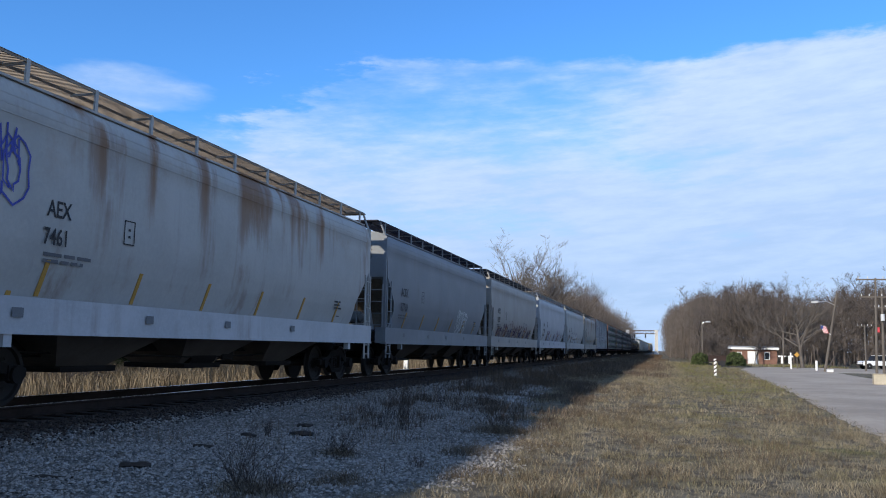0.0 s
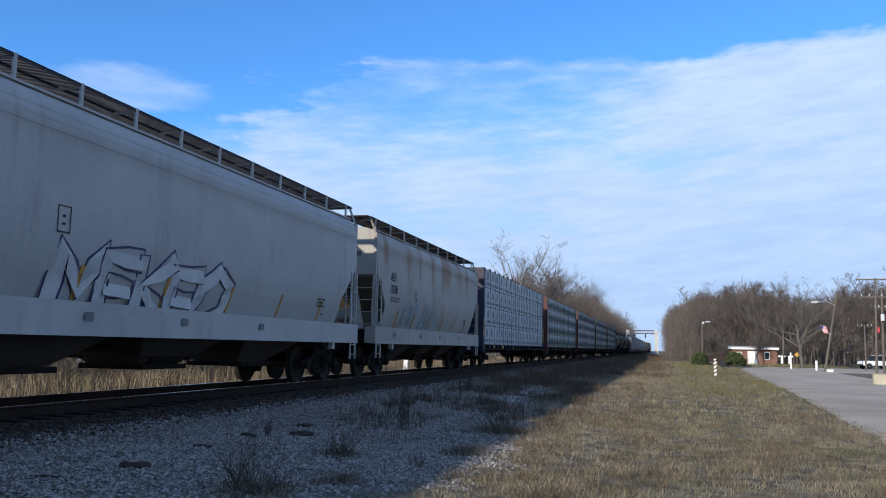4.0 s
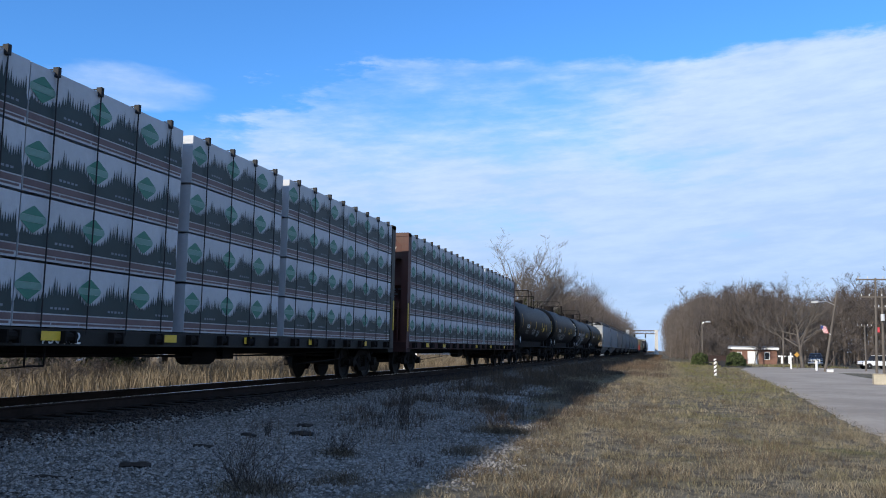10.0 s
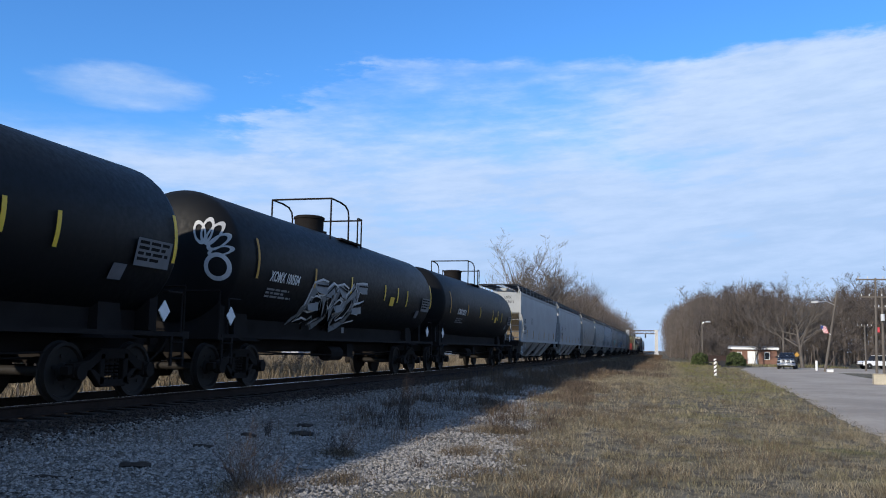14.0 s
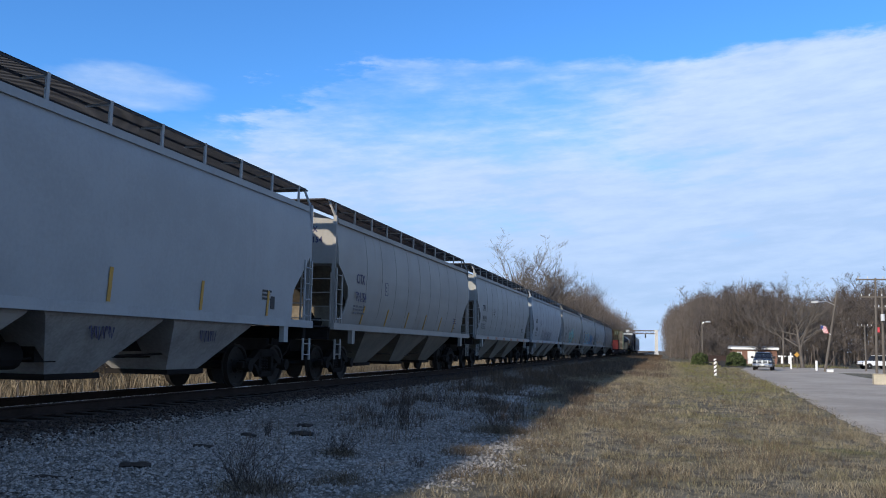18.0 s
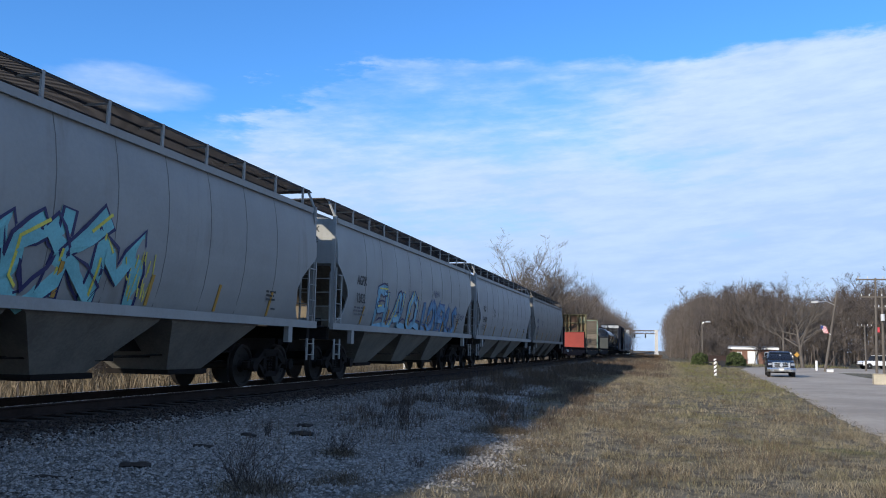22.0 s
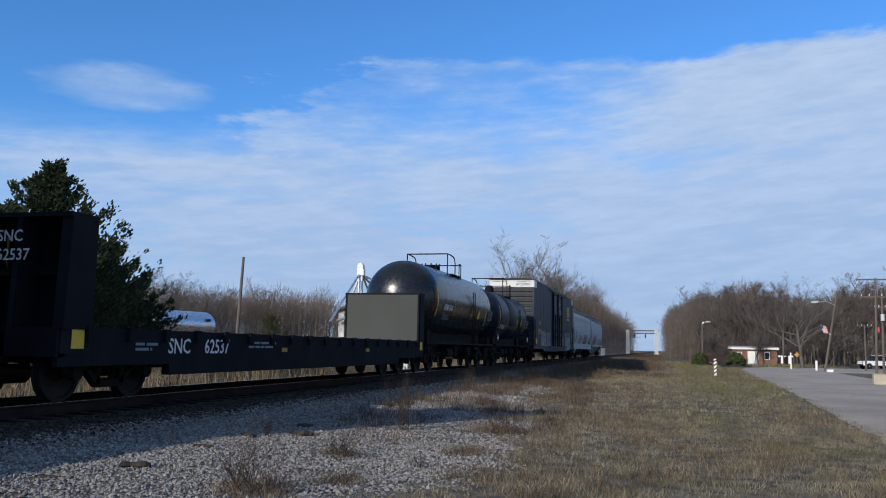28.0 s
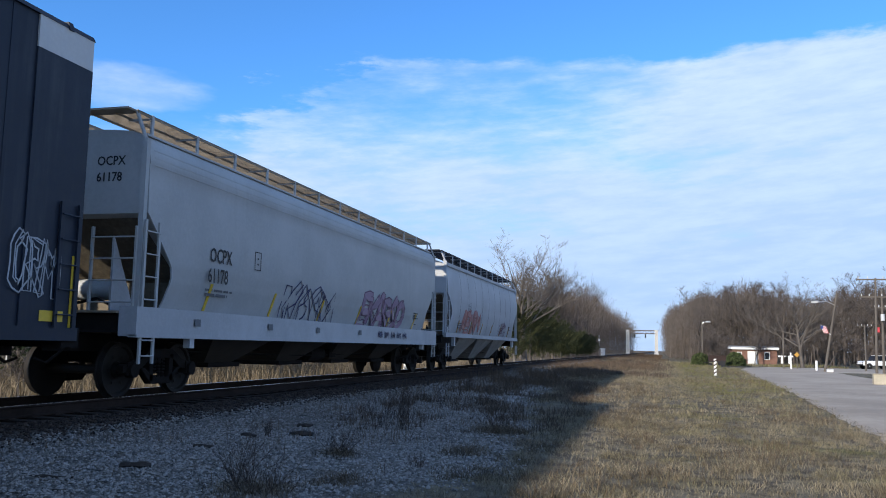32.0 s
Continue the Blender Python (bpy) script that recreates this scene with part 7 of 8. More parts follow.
M_TWIG2 = bark("dark_twigs", (0.03, 0.022, 0.018), (0.09, 0.065, 0.05))
for i, (x, y, h, sp) in enumerate(((-4.36, 8.41, 0.62, 1.3), (-4.55, 8.6, 0.75, 0.9), (-4.1, 8.5, 0.5, 1.4), (-4.53, 11.6, 0.55, 1.4), (-4.70, 11.8, 0.45, 1.2), (-3.14, 16.15, 0.62, 1.2), (-2.95, 16.3, 0.5, 1.3), (-5.75, 17.5, 0.6, 0.4), (-5.2, 15.4, 0.4, 0.8),
                                   (-5.6, 21.5, 0.6, 0.5), (-5.0, 24.0, 0.5, 0.6), (-6.2, 26.0, 0.75, 0.4), (-3.2, 11.0, 0.22, 0.9), (-6.4, 13.2, 0.3, 0.6))):
    gravel_bush(x, y, h, 500 + i, sp, 11)
for i, (x, y, h, sp, st) in enumerate(((-4.82, 15.57, 1.0, 0.35, 26), (-6.20, 17.63, 0.45, 1.2, 16), (-6.78, 29.76, 0.8, 0.5, 20))):
    gravel_bush(x, y, h, 540 + i, sp, st)

# ---- buildings and roadside things ----
M_BRICK = mat("brick_red", (0.22, 0.118, 0.086), 0.85, vary=0.35, scale=9, bump=0.004, bscale=30)
M_PAINT = mat("white_paint", (0.78, 0.78, 0.76), 0.55, vary=0.1, scale=5)
M_POLE = mat("weathered_pole", (0.145, 0.125, 0.105), 0.9, vary=0.35, scale=4, streak=0.3)
M_GALV = mat("galvanized_sheet", (0.62, 0.63, 0.64), 0.28, 0.9, vary=0.15, scale=3)
M_GLASS = mat("dark_glass", (0.015, 0.018, 0.022), 0.08, 0.0, vary=0.2, spec=0.9)
M_LAMP = mat("lamp_cover", (0.55, 0.56, 0.56), 0.6, vary=0.1)


def brick_house():
    h = thing("brick_house", "low red-brick building with white doors and fascia", "house", "", pose(13.55, 145.5, ground_z(13.5, 145)))
    w, d, t = 3.3, 3.0, 0.22
    # front wall in pieces round its openings
    holes = [(-2.6, -1.9, 0.95, 2.0), (-1.05, 0.55, 0.05, 2.15), (1.45, 2.25, 0.85, 2.05)]
    xs = [-w]
    for a, b, z0, z1 in holes:
        part("wall", box(bmesh.new(), xs[-1], a, -d, -d + t, 0, 2.45), M_BRICK, h)
        part("wall", box(bmesh.new(), a, b, -d, -d + t, z1, 2.45), M_BRICK, h)
        part("wall", box(bmesh.new(), a, b, -d, -d + t, 0, z0), M_BRICK, h)
        xs.append(b)
    part("wall", box(bmesh.new(), xs[-1], w, -d, -d + t, 0, 2.45), M_BRICK, h)
    for x in (-w, w - t):
        part("wall", box(bmesh.new(), x, x + t, -d + t, d, 0, 2.45), M_BRICK, h)
    part("wall", box(bmesh.new(), -w + t, w - t, d - t, d, 0, 2.45), M_BRICK, h)
    part("fascia", box(bmesh.new(), -w - 0.2, w + 0.2, -d - 0.4, -d - 0.3, 2.40, 2.78), M_PAINT, h, "white painted fascia")
    part("roof", rings(bmesh.new(), [[(-w - 0.22, y, 2.70), (w + 0.22, y, 2.70), (w + 0.22, y, z), (-w - 0.22, y, z)] for y, z in ((-d - 0.42, 2.82), (d + 0.3, 3.0))]), mat("roof_felt", (0.33, 0.33, 0.33), 0.9), h)
    part("soffit", box(bmesh.new(), -w - 0.3, w + 0.3, -d - 0.3, d, 2.45, 2.69), M_PAINT, h)
    for a, b, z0, z1 in holes:
        door = z0 < 0.5
        fr = part("door_frame" if door else "window_frame", box(box(box(bmesh.new(), a, a + 0.09, -d - 0.03, -d + 0.1, z0, z1), b - 0.09, b, -d - 0.03, -d + 0.1, z0, z1), a + 0.09, b - 0.09, -d - 0.03, -d + 0.1, z1 - 0.09, z1), M_PAINT, h)
        if door:
            m = (a + b) / 2
            for p, q in ((a + 0.1, m - 0.01), (m + 0.01, b - 0.1)):
                lf = part("door_leaf", box(bmesh.new(), p, q, -d + 0.02, -d + 0.07, z0, z1 - 0.1), M_PAINT, h)
                for z in (0.3, 1.2):
                    part("door_panel", box(bmesh.new(), p + 0.12, q - 0.12, -d + 0.005, -d + 0.02, z, z + 0.7), M_PAINT, lf)
            part("door_handle", rod(bmesh.new(), (m + 0.08, -d + 0.02, 1.05), (m + 0.08, -d - 0.05, 1.05), 0.03, 8), M_GALV, h)
        else:
            part("pane", box(bmesh.new(), a + 0.09, b - 0.09, -d + 0.05, -d + 0.06, z0 + 0.06, z1 - 0.09), M_GLASS, fr)
            part("sill", box(bmesh.new(), a - 0.05, b + 0.05, -d - 0.08, -d + 0.05, z0, z0 + 0.06), M_PAINT, fr)


brick_house()


def lamp_post(x, y, h, arm, label):
    t = thing("street_lamp", label, "street lamp", "street lamps", pose(x, y, ground_z(x, y)))
    part("pole", rod(bmesh.new(), (0, 0, -0.2), (0, 0, h), 0.13, 8, 0.09), M_POLE, t)
    part("arm", pipe(bmesh.new(), [(0, 0, h - 0.3), (arm * 0.5, 0, h + 0.05), (arm, 0, h)], 0.04, 6), M_GALV, t)
    hd = rings(bmesh.new(), [[(arm + a, b, h + c) for b, c in ((-q, 0), (q, 0), (q * 0.7, 0.12), (-q * 0.7, 0.12))] for a, q in ((0, 0.08), (0.15, 0.16), (0.55, 0.16), (0.65, 0.06))])
    part("lamp_head", hd, M_LAMP, t, "pale grey lamp head")


lamp_post(5.2, 130, 6.2, 0.5, "wooden street lamp beside the round hedges")


def utility_pole(x, y, h, lean, arms, label, r=0.15):
    t = thing("utility_pole", label, "utility pole", "utility poles", pose(x, y, ground_z(x, y)))
    top = Vector((lean, 0, h))
    part("pole", rod(bmesh.new(), (0, 0, -0.3), top, r, 10, r * 0.65), M_POLE, t)
    for f, w in arms:
        c = top * f
        a = part("crossarm", box(bmesh.new(), c.x - w / 2, c.x + w / 2, -0.045, 0.045, c.z - 0.045, c.z + 0.045), M_POLE, t)
        for k in (-0.45, -0.2, 0.2, 0.45):
            part("insulator", rod(bmesh.new(), (c.x + k * w, 0, c.z + 0.06), (c.x + k * w, 0, c.z + 0.20), 0.035, 8, 0.02), M_LAMP, a)
    return t


p = utility_pole(16.6, 100.0, 8.6, 1.5, (), "leaning wooden pole carrying a lamp and a flag")
part("lamp_arm", pipe(bmesh.new(), [(1.25, 0, 7.2), (0.4, 0, 7.65), (-0.5, 0, 7.55)], 0.05, 6), M_GALV, p)
part("lamp_head", box(bmesh.new(), -1.1, -0.45, -0.15, 0.15, 7.46, 7.62), M_LAMP, p, "pale lamp head")
part("flag_staff", pipe(bmesh.new(), [(0.70, -0.12, 4.0), (-0.25, -0.12, 5.05)], 0.025, 6), M_LAMP, p)
flag_cols = (mat("flag_red", (0.50, 0.06, 0.07), 0.8), mat("flag_white", (0.75, 0.73, 0.72), 0.8), mat("flag_blue", (0.05, 0.07, 0.22), 0.8))
fl = part("flag", box(bmesh.new(), -0.30, 0.15, -0.14, -0.125, 4.15, 4.95), flag_cols[1], p, "hanging red, white and blue striped flag")
for v in fl.data.vertices:
    v.co.x += (4.95 - v.co.z) * 0.45
for k in range(4):
    st = part("flag_stripe", box(bmesh.new(), -0.10 + k * 0.13, -0.03 + k * 0.13, -0.15, -0.142, 4.15, 4.90), flag_cols[0], fl)
    for v in st.data.vertices:
        v.co.x += (4.95 - v.co.z) * 0.40 - 0.12
part("flag_canton", box(bmesh.new(), -0.27, 0.0, -0.158, -0.152, 4.62, 4.97), flag_cols[2], fl)
utility_pole(12.6, 58.0, 6.6, 0.15, ((0.985, 2.2), (0.82, 1.8)), "tall wooden utility pole with two crossarms at the lot", 0.09)
utility_pole(22.5, 108.5, 5.4, 0.0, ((0.97, 1.6),), "shorter wooden utility pole behind the lot", 0.11)
utility_pole(14.6, 65.0, 6.4, 0.05, ((0.80, 1.0),), "wooden utility pole with a transformer", 0.10)
M_SIGN = mat("sign_yellow", (0.45, 0.25, 0.05), 0.5, vary=0.12)
tr = thing("transformer", "grey pole transformer with a red flag below it", "transformer", "", pose(14.6, 64.75, ground_z(14.6, 65) + 4.2))
part("drum", rod(bmesh.new(), (0, 0, 0.0), (0, 0, 0.45), 0.13, 14), M_LAMP, tr)
part("banner", box(bmesh.new(), -0.5, -0.2, 0.1, 0.115, -0.8, -0.45), flag_cols[0], tr, "small red banner")


def post_sign(x, y, h, label, plate_bm, material, name):
    t = thing(name, label, "sign", "", pose(x, y, ground_z(x, y)))
    part("post", box(bmesh.new(), -0.05, 0.05, -0.05, 0.05, -0.2, h), M_POLE, t)
    part("face", plate_bm, material, t)
    return t


s = post_sign(15.8, 114.0, 2.2, "yellow diamond warning sign on a post by the tree", rings(bmesh.new(), [[(0, yy, 2.08), (0.33, yy, 1.75), (0, yy, 1.42), (-0.33, yy, 1.75)] for yy in (-0.08, -0.06)]), M_SIGN, "warning_sign")
for dx, h in ((0.0, 3.6), (0.85, 3.4)):
    t = thing("sign_post", "white sign post with a crosspiece beside the street", "sign", "white sign posts", pose(14.1 + dx, 113.0, ground_z(14.1, 113)))
    part("post", box(bmesh.new(), -0.07, 0.07, -0.07, 0.07, -0.2, h if dx == 0 else 2.0), M_PAINT if dx else M_POLE, t)
    part("crosspiece", box(bmesh.new(), -0.62, 0.55 - dx * 0.3, -0.05, 0.05, 1.45, 1.62), M_PAINT, t)
    part("hanging_board", box(bmesh.new(), -0.28, 0.02, -0.04, 0.04, 0.65, 1.45), M_PAINT, t)
t = thing("bollard", "plain white painted post at the roadside", "bollard", "", pose(16.6, 105.0, ground_z(16.6, 105)))
part("post", rod(bmesh.new(), (0, 0, -0.1), (0.02, 0, 1.15), 0.13, 10), M_PAINT, t)
t = thing("crate", "white box lying at the leaning pole's foot", "box", "", pose(16.9, 98.4, ground_z(16.9, 98)))
part("body", box(bmesh.new(), -0.33, 0.27, -0.25, 0.25, 0, 0.26), M_PAINT, t)
part("lid", box(bmesh.new(), -0.36, 0.30, -0.28, 0.28, 0.26, 0.31), M_LAMP, t)
t = thing("utility_box", "beige cabinet standing at the pole's foot", "cabinet", "", pose(12.65, 57.2, ground_z(12.6, 57)))
part("body", box(bmesh.new(), -0.42, 0.42, -0.2, 0.2, 0, 0.62), mat("beige_box", (0.48, 0.42, 0.31), 0.7, vary=0.15), t)
part("lid", box(bmesh.new(), -0.46, 0.46, -0.24, 0.24, 0.62, 0.68), mat("beige_lid", (0.40, 0.35, 0.26), 0.7), t)
part("door", box(bmesh.new(), -0.34, 0.34, -0.215, -0.2, 0.06, 0.56), mat("beige_door", (0.50, 0.44, 0.33), 0.7), t)

# striped marker post
t = thing("marker_post", "white post with dark slanting stripes at the verge", "marker", "", pose(3.73, 70.0, ground_z(3.73, 70)))
part("post", box(bmesh.new(), -0.10, 0.10, -0.04, 0.04, -0.1, 1.32), M_PAINT, t)
for k in range(4):
    z = 0.12 + k * 0.30
    part("stripe", rings(bmesh.new(), [[(-0.10, yy, z), (0.10, yy, z + 0.14), (0.10, yy, z + 0.26), (-0.10, yy, z + 0.12)] for yy in (-0.046, -0.042)]), mat("stripe_dark", (0.06, 0.035, 0.03), 0.6), t)

# small black trailer on the verge
t = thing("utility_trailer", "small rust-brown farm trailer parked by the hedges", "trailer", "", pose(6.6, 118.0, ground_z(6.6, 118)))
M_TRAIL = mat("trailer_black", (0.018, 0.018, 0.02), 0.6, vary=0.3)
M_RUSTY = mat("trailer_rust", (0.045, 0.026, 0.021), 0.8, vary=0.4)
part("bed", box(bmesh.new(), -1.1, 1.0, -0.8, 0.8, 0.60, 0.72), M_TRAIL, t)
part("side", box(bmesh.new(), -1.1, 1.0, -0.82, -0.76, 0.72, 1.45), M_RUSTY, t)
part("side", box(bmesh.new(), -1.1, 1.0, 0.76, 0.82, 0.72, 1.45), M_RUSTY, t)
part("side", box(bmesh.new(), -1.16, -1.1, -0.8, 0.8, 0.72, 1.55), M_RUSTY, t)
part("drawbar", pipe(bmesh.new(), [(-1.1, 0, 0.52), (-1.9, 0, 0.42)], 0.05, 6), M_TRAIL, t)
for yy in (-0.92, 0.92):
    part("wheel", rod(bmesh.new(), (0.5, yy - 0.09, 0.42), (0.5, yy + 0.09, 0.42), 0.42, 16), M_TRAIL, t)
part("jockey_wheel", rod(bmesh.new(), (-0.95, -0.86, 0.25), (-0.95, -0.74, 0.25), 0.25, 14), M_TRAIL, t)


# ---- signal bridge over the line ----
def signal_bridge(y):
    g = thing("signal_bridge", "dark truss signal bridge on pale piers over the railway", "signal bridge", "", pose(-10.45, y, 0))
    m = mat("bridge_concrete", (0.70, 0.69, 0.65), 0.85, vary=0.25, scale=1)
    dark = mat("bridge_steel", (0.11, 0.095, 0.085), 0.8, vary=0.3, scale=1)
    for x in (-6.4, 6.4):
        leg = part("leg", rings(bmesh.new(), [[(x - w, -w, z), (x + w, -w, z), (x + w, w, z), (x - w, w, z)] for z, w in ((-0.5, 0.95), (0.6, 0.95), (0.7, 0.78), (10.6, 0.70), (10.7, 0.85), (11.0, 0.85))]), m, g, "pale weathered pier")
        for k in range(8):
            part("lattice", rod(bmesh.new(), (x - 0.5, -0.84, 0.8 + k * 1.2), (x + 0.5, -0.84, 0.8 + (k + 1) * 1.2), 0.07, 4), dark, leg)
    part("top_chord", box(bmesh.new(), -5.7, 5.7, -0.5, 0.5, 10.5, 10.95), dark, g)
    part("bottom_chord", box(bmesh.new(), -5.7, 5.7, -0.5, 0.5, 9.1, 9.5), dark, g)
    for k in range(10):
        x = -5.7 + k * 1.14
        part("brace", rod(bmesh.new(), (x, -0.4, 9.3 if k % 2 else 10.7), (x + 1.14, -0.4, 10.7 if k % 2 else 9.3), 0.16, 4), dark, g)
    for x in (-3.2, 1.6):
        sg = part("signal_head", box(bmesh.new(), x - 0.3, x + 0.3, -0.9, -0.5, 7.4, 9.1), M_TRAIL, g)
        for z in (7.7, 8.2, 8.7):
            part("lens_hood", rod(bmesh.new(), (x, -0.9, z), (x, -1.15, z), 0.17, 10), M_TRAIL, sg)


signal_bridge(402.0)
t = thing("relay_cabinet", "white relay cabinet and mast beside the rails", "cabinet", "", pose(-15.0, 214, 0.1))
part("body", box(bmesh.new(), -0.5, 0.5, -0.5, 0.5, 0, 1.7), M_PAINT, t)
part("roof", box(bmesh.new(), -0.6, 0.6, -0.6, 0.6, 1.7, 1.85), M_PAINT, t)
part("mast", rod(bmesh.new(), (-0.9, 0, 0), (-0.9, 0, 5.2), 0.07, 8), M_GALV, t)
part("mast_head", box(bmesh.new(), -1.15, -0.65, -0.1, 0.1, 3.6, 4.2), M_PAINT, t)
t = thing("marker_stake", "plain white stake beyond the rails", "marker", "", pose(-13.6, 44.3, 0.15))
part("stake", box(bmesh.new(), -0.11, 0.11, -0.11, 0.11, 0, 1.25), M_PAINT, t)


# ---- farm yard beyond the railway ----
def grain_elevator():
    """White shed, gable end to the south, its dark timbers outside the sheeting."""
    g = thing("grain_shed", "white gabled seed shed with dark timber ribs and grey roof", "barn", "", pose(0, 160, -0.1))
    skin = mat("shed_white", (0.82, 0.82, 0.80), 0.5, vary=0.1, scale=2, streak=0.15)
    rib = mat("shed_rib", (0.12, 0.095, 0.075), 0.8, vary=0.4)
    slate = mat("shed_roof", (0.085, 0.085, 0.088), 0.8, vary=0.3, scale=1)
    x0, xa, x1, deep = -63.8, -52.4, -46.7, 36.0
    top = lambda x: lerp_rows([(x0, 8.6), (xa, 12.4), (x1, 9.0)], x)
    n = 10
    for i in range(n):
        a, b = x0 + (x1 - x0) * i / n, x0 + (x1 - x0) * (i + 1) / n
        pts = [(a, 0), (b, 0), (b, top(b))] + ([(xa, 12.4)] if a < xa < b else []) + [(a, top(a))]
        part("panel", rings(bmesh.new(), [[(x, y, z - (0.25 if z else 0)) for x, z in pts] for y in (0.0, 0.25)]), skin, g)
    for i in range(n + 1):
        x = x0 + (x1 - x0) * i / n
        part("rib", box(bmesh.new(), x - 0.17, x + 0.17, -0.22, 0.0, 0, top(x) - 0.1), rib, g)
    part("opening", box(bmesh.new(), -57.3, -55.7, -0.05, -0.004, 8.6, 10.4), M_TRAIL, g, "dark loft opening")
    part("side_wall", box(bmesh.new(), x1 - 0.25, x1 - 0.01, 0.26, deep, 0, 8.9), skin, g)
    part("side_wall", box(bmesh.new(), x0 + 0.01, x0 + 0.25, 0.26, deep, 0, 8.5), skin, g)
    part("rear_wall", rings(bmesh.new(), [[(x0 + 0.3, y, 0), (x1 - 0.3, y, 0), (x1 - 0.3, y, 8.8), (xa, y, 12.1), (x0 + 0.3, y, 8.4)] for y in (deep - 0.3, deep)]), skin, g)
    for pts in (((xa, 12.4), (x1 + 0.6, 8.64)), ((xa, 12.4), (x0 - 0.6, 8.4))):
        (xp, zp), (xq, zq) = pts
        part("roof", rings(bmesh.new(), [[(xp, y, zp - 0.02), (xq, y, zq - 0.02), (xq, y, zq + 0.26), (xp, y, zp + 0.26)] for y in (-0.7, deep + 0.5)]), slate, g)
        part("barge_board", rings(bmesh.new(), [[(xp, y, zp - 0.28), (xq, y, zq - 0.28), (xq, y, zq + 0.22), (xp, y, zp + 0.22)] for y in (-0.80, -0.71)]), rib if xq < xa else skin, g)
    part("conveyor", pipe(bmesh.new(), [(-63.5, -1.2, 6.4), (-56.6, -1.2, 8.6)], 0.30, 8), mat("conveyor_grey", (0.34, 0.33, 0.31), 0.7, vary=0.3), g)
    part("conveyor_drive", rod(bmesh.new(), (-56.4, -1.9, 8.6), (-56.4, -0.25, 8.6), 0.75, 14), M_GALV, g)
    e = thing("elevator_leg", "white grain elevator leg with sloping spouts", "grain elevator", "", pose(-57.6, 156, -0.1))
    for x in (-0.38, 0.22):
        part("leg", box(bmesh.new(), x, x + 0.22, -0.3, 0.3, 0, 16.4), M_PAINT, e)
    part("head", rings(bmesh.new(), [[(0.62 * math.cos(a * math.pi / 8), y, 16.4 + 1.3 * math.sin(a * math.pi / 8) ** 0.6) for a in range(9)] for y in (-0.5, 0.5)]), M_PAINT, e)
    part("head_box", box(bmesh.new(), -0.62, 0.75, -0.5, 0.5, 15.3, 16.4), M_PAINT, e)
    for q, m in (((4.9, 4.2, 12.9), M_PAINT), ((2.6, 4.0, 12.0), M_GALV), ((0.9, 4.0, 11.0), M_GALV), ((-3.4, 4.0, 11.0), M_PAINT), ((-2.0, -10.0, 6.0), M_GALV)):
        part("spout", rod(bmesh.new(), (0.2 if q[0] > 0 else -0.2, 0.3 if q[1] > 0 else -0.3, 15.4), q, 0.20, 8), m, e)
    for k in range(8):
        part("ladder_ring", box(bmesh.new(), -0.40, 0.46, 0.3, 0.4, 1.5 + k * 1.8, 1.6 + k * 1.8), M_GALV, e)


grain_elevator()
t = thing("fuel_tank", "shiny galvanised horizontal tank on stands", "storage tank", "", pose(-40.2, 64.0, -0.1, 0, 0, -8))
n = 24
part("shell", rings(bmesh.new(), [[(q * math.cos(6.2832 * i / n), y, 3.05 + q * math.sin(6.2832 * i / n)) for i in range(n)] for y, q in ((-3.9, 0.9), (-3.8, 1.28), (3.8, 1.28), (3.9, 0.9))]), M_GALV, t, smooth=True)
for y in (-2.6, 2.6):
    part("stand", box(bmesh.new(), -0.9, 0.9, y - 0.12, y + 0.12, 0, 2.3), M_POLE, t)
part("hatch", box(bmesh.new(), 0.6, 1.30, 2.6, 3.1, 3.5, 3.7), M_TRAIL, t)
t = thing("wooden_post", "old leaning wooden pole beyond the railway", "pole", "", pose(-35.0, 65.0, -0.1))
part("pole", rod(bmesh.new(), (0, 0, -0.3), (0.1, 0.55, 9.0), 0.17, 9, 0.11), M_POLE, t)
# low farm machines seen under the cars
for x, y, l in ((-33, 52, 4.0), (-36, 78, 5.0), (-30, 40, 3.0)):
    t = thing("farm_trailer", "pale flat farm trailer standing in the field", "trailer", "farm trailers", pose(x, y, 0.0))
    part("bed", box(bmesh.new(), -0.9, 0.9, 0, l, 0.75, 0.95), M_LAMP, t)
    part("drawbar", pipe(bmesh.new(), [(0, 0, 0.8), (0, -1.4, 0.5)], 0.06, 6), M_GALV, t)
    for yy in (0.7, l - 0.7):
        part("wheel", rod(bmesh.new(), (0.75, yy, 0.38), (1.0, yy, 0.38), 0.38, 14), M_TRAIL, t)
        part("wheel", rod(bmesh.new(), (-1.0, yy, 0.38), (-0.75, yy, 0.38), 0.38, 14), M_TRAIL, t)

# ---- vehicles ----
M_TYRE = mat("tyre", (0.022, 0.022, 0.023), 0.9, vary=0.2)
M_CHROME = mat("chrome", (0.66, 0.66, 0.66), 0.30, 1.0, vary=0.1)
M_NAVY = mat("truck_paint", (0.006, 0.008, 0.015), 0.25, 0.0, vary=0.15, spec=0.4)
M_HEAD = mat("headlight", (0.32, 0.34, 0.37), 0.12, 0.3, vary=0.1)
M_GLASS2 = mat("tinted_glass", (0.010, 0.012, 0.015), 0.08, 0.0, vary=0.2, spec=0.4)


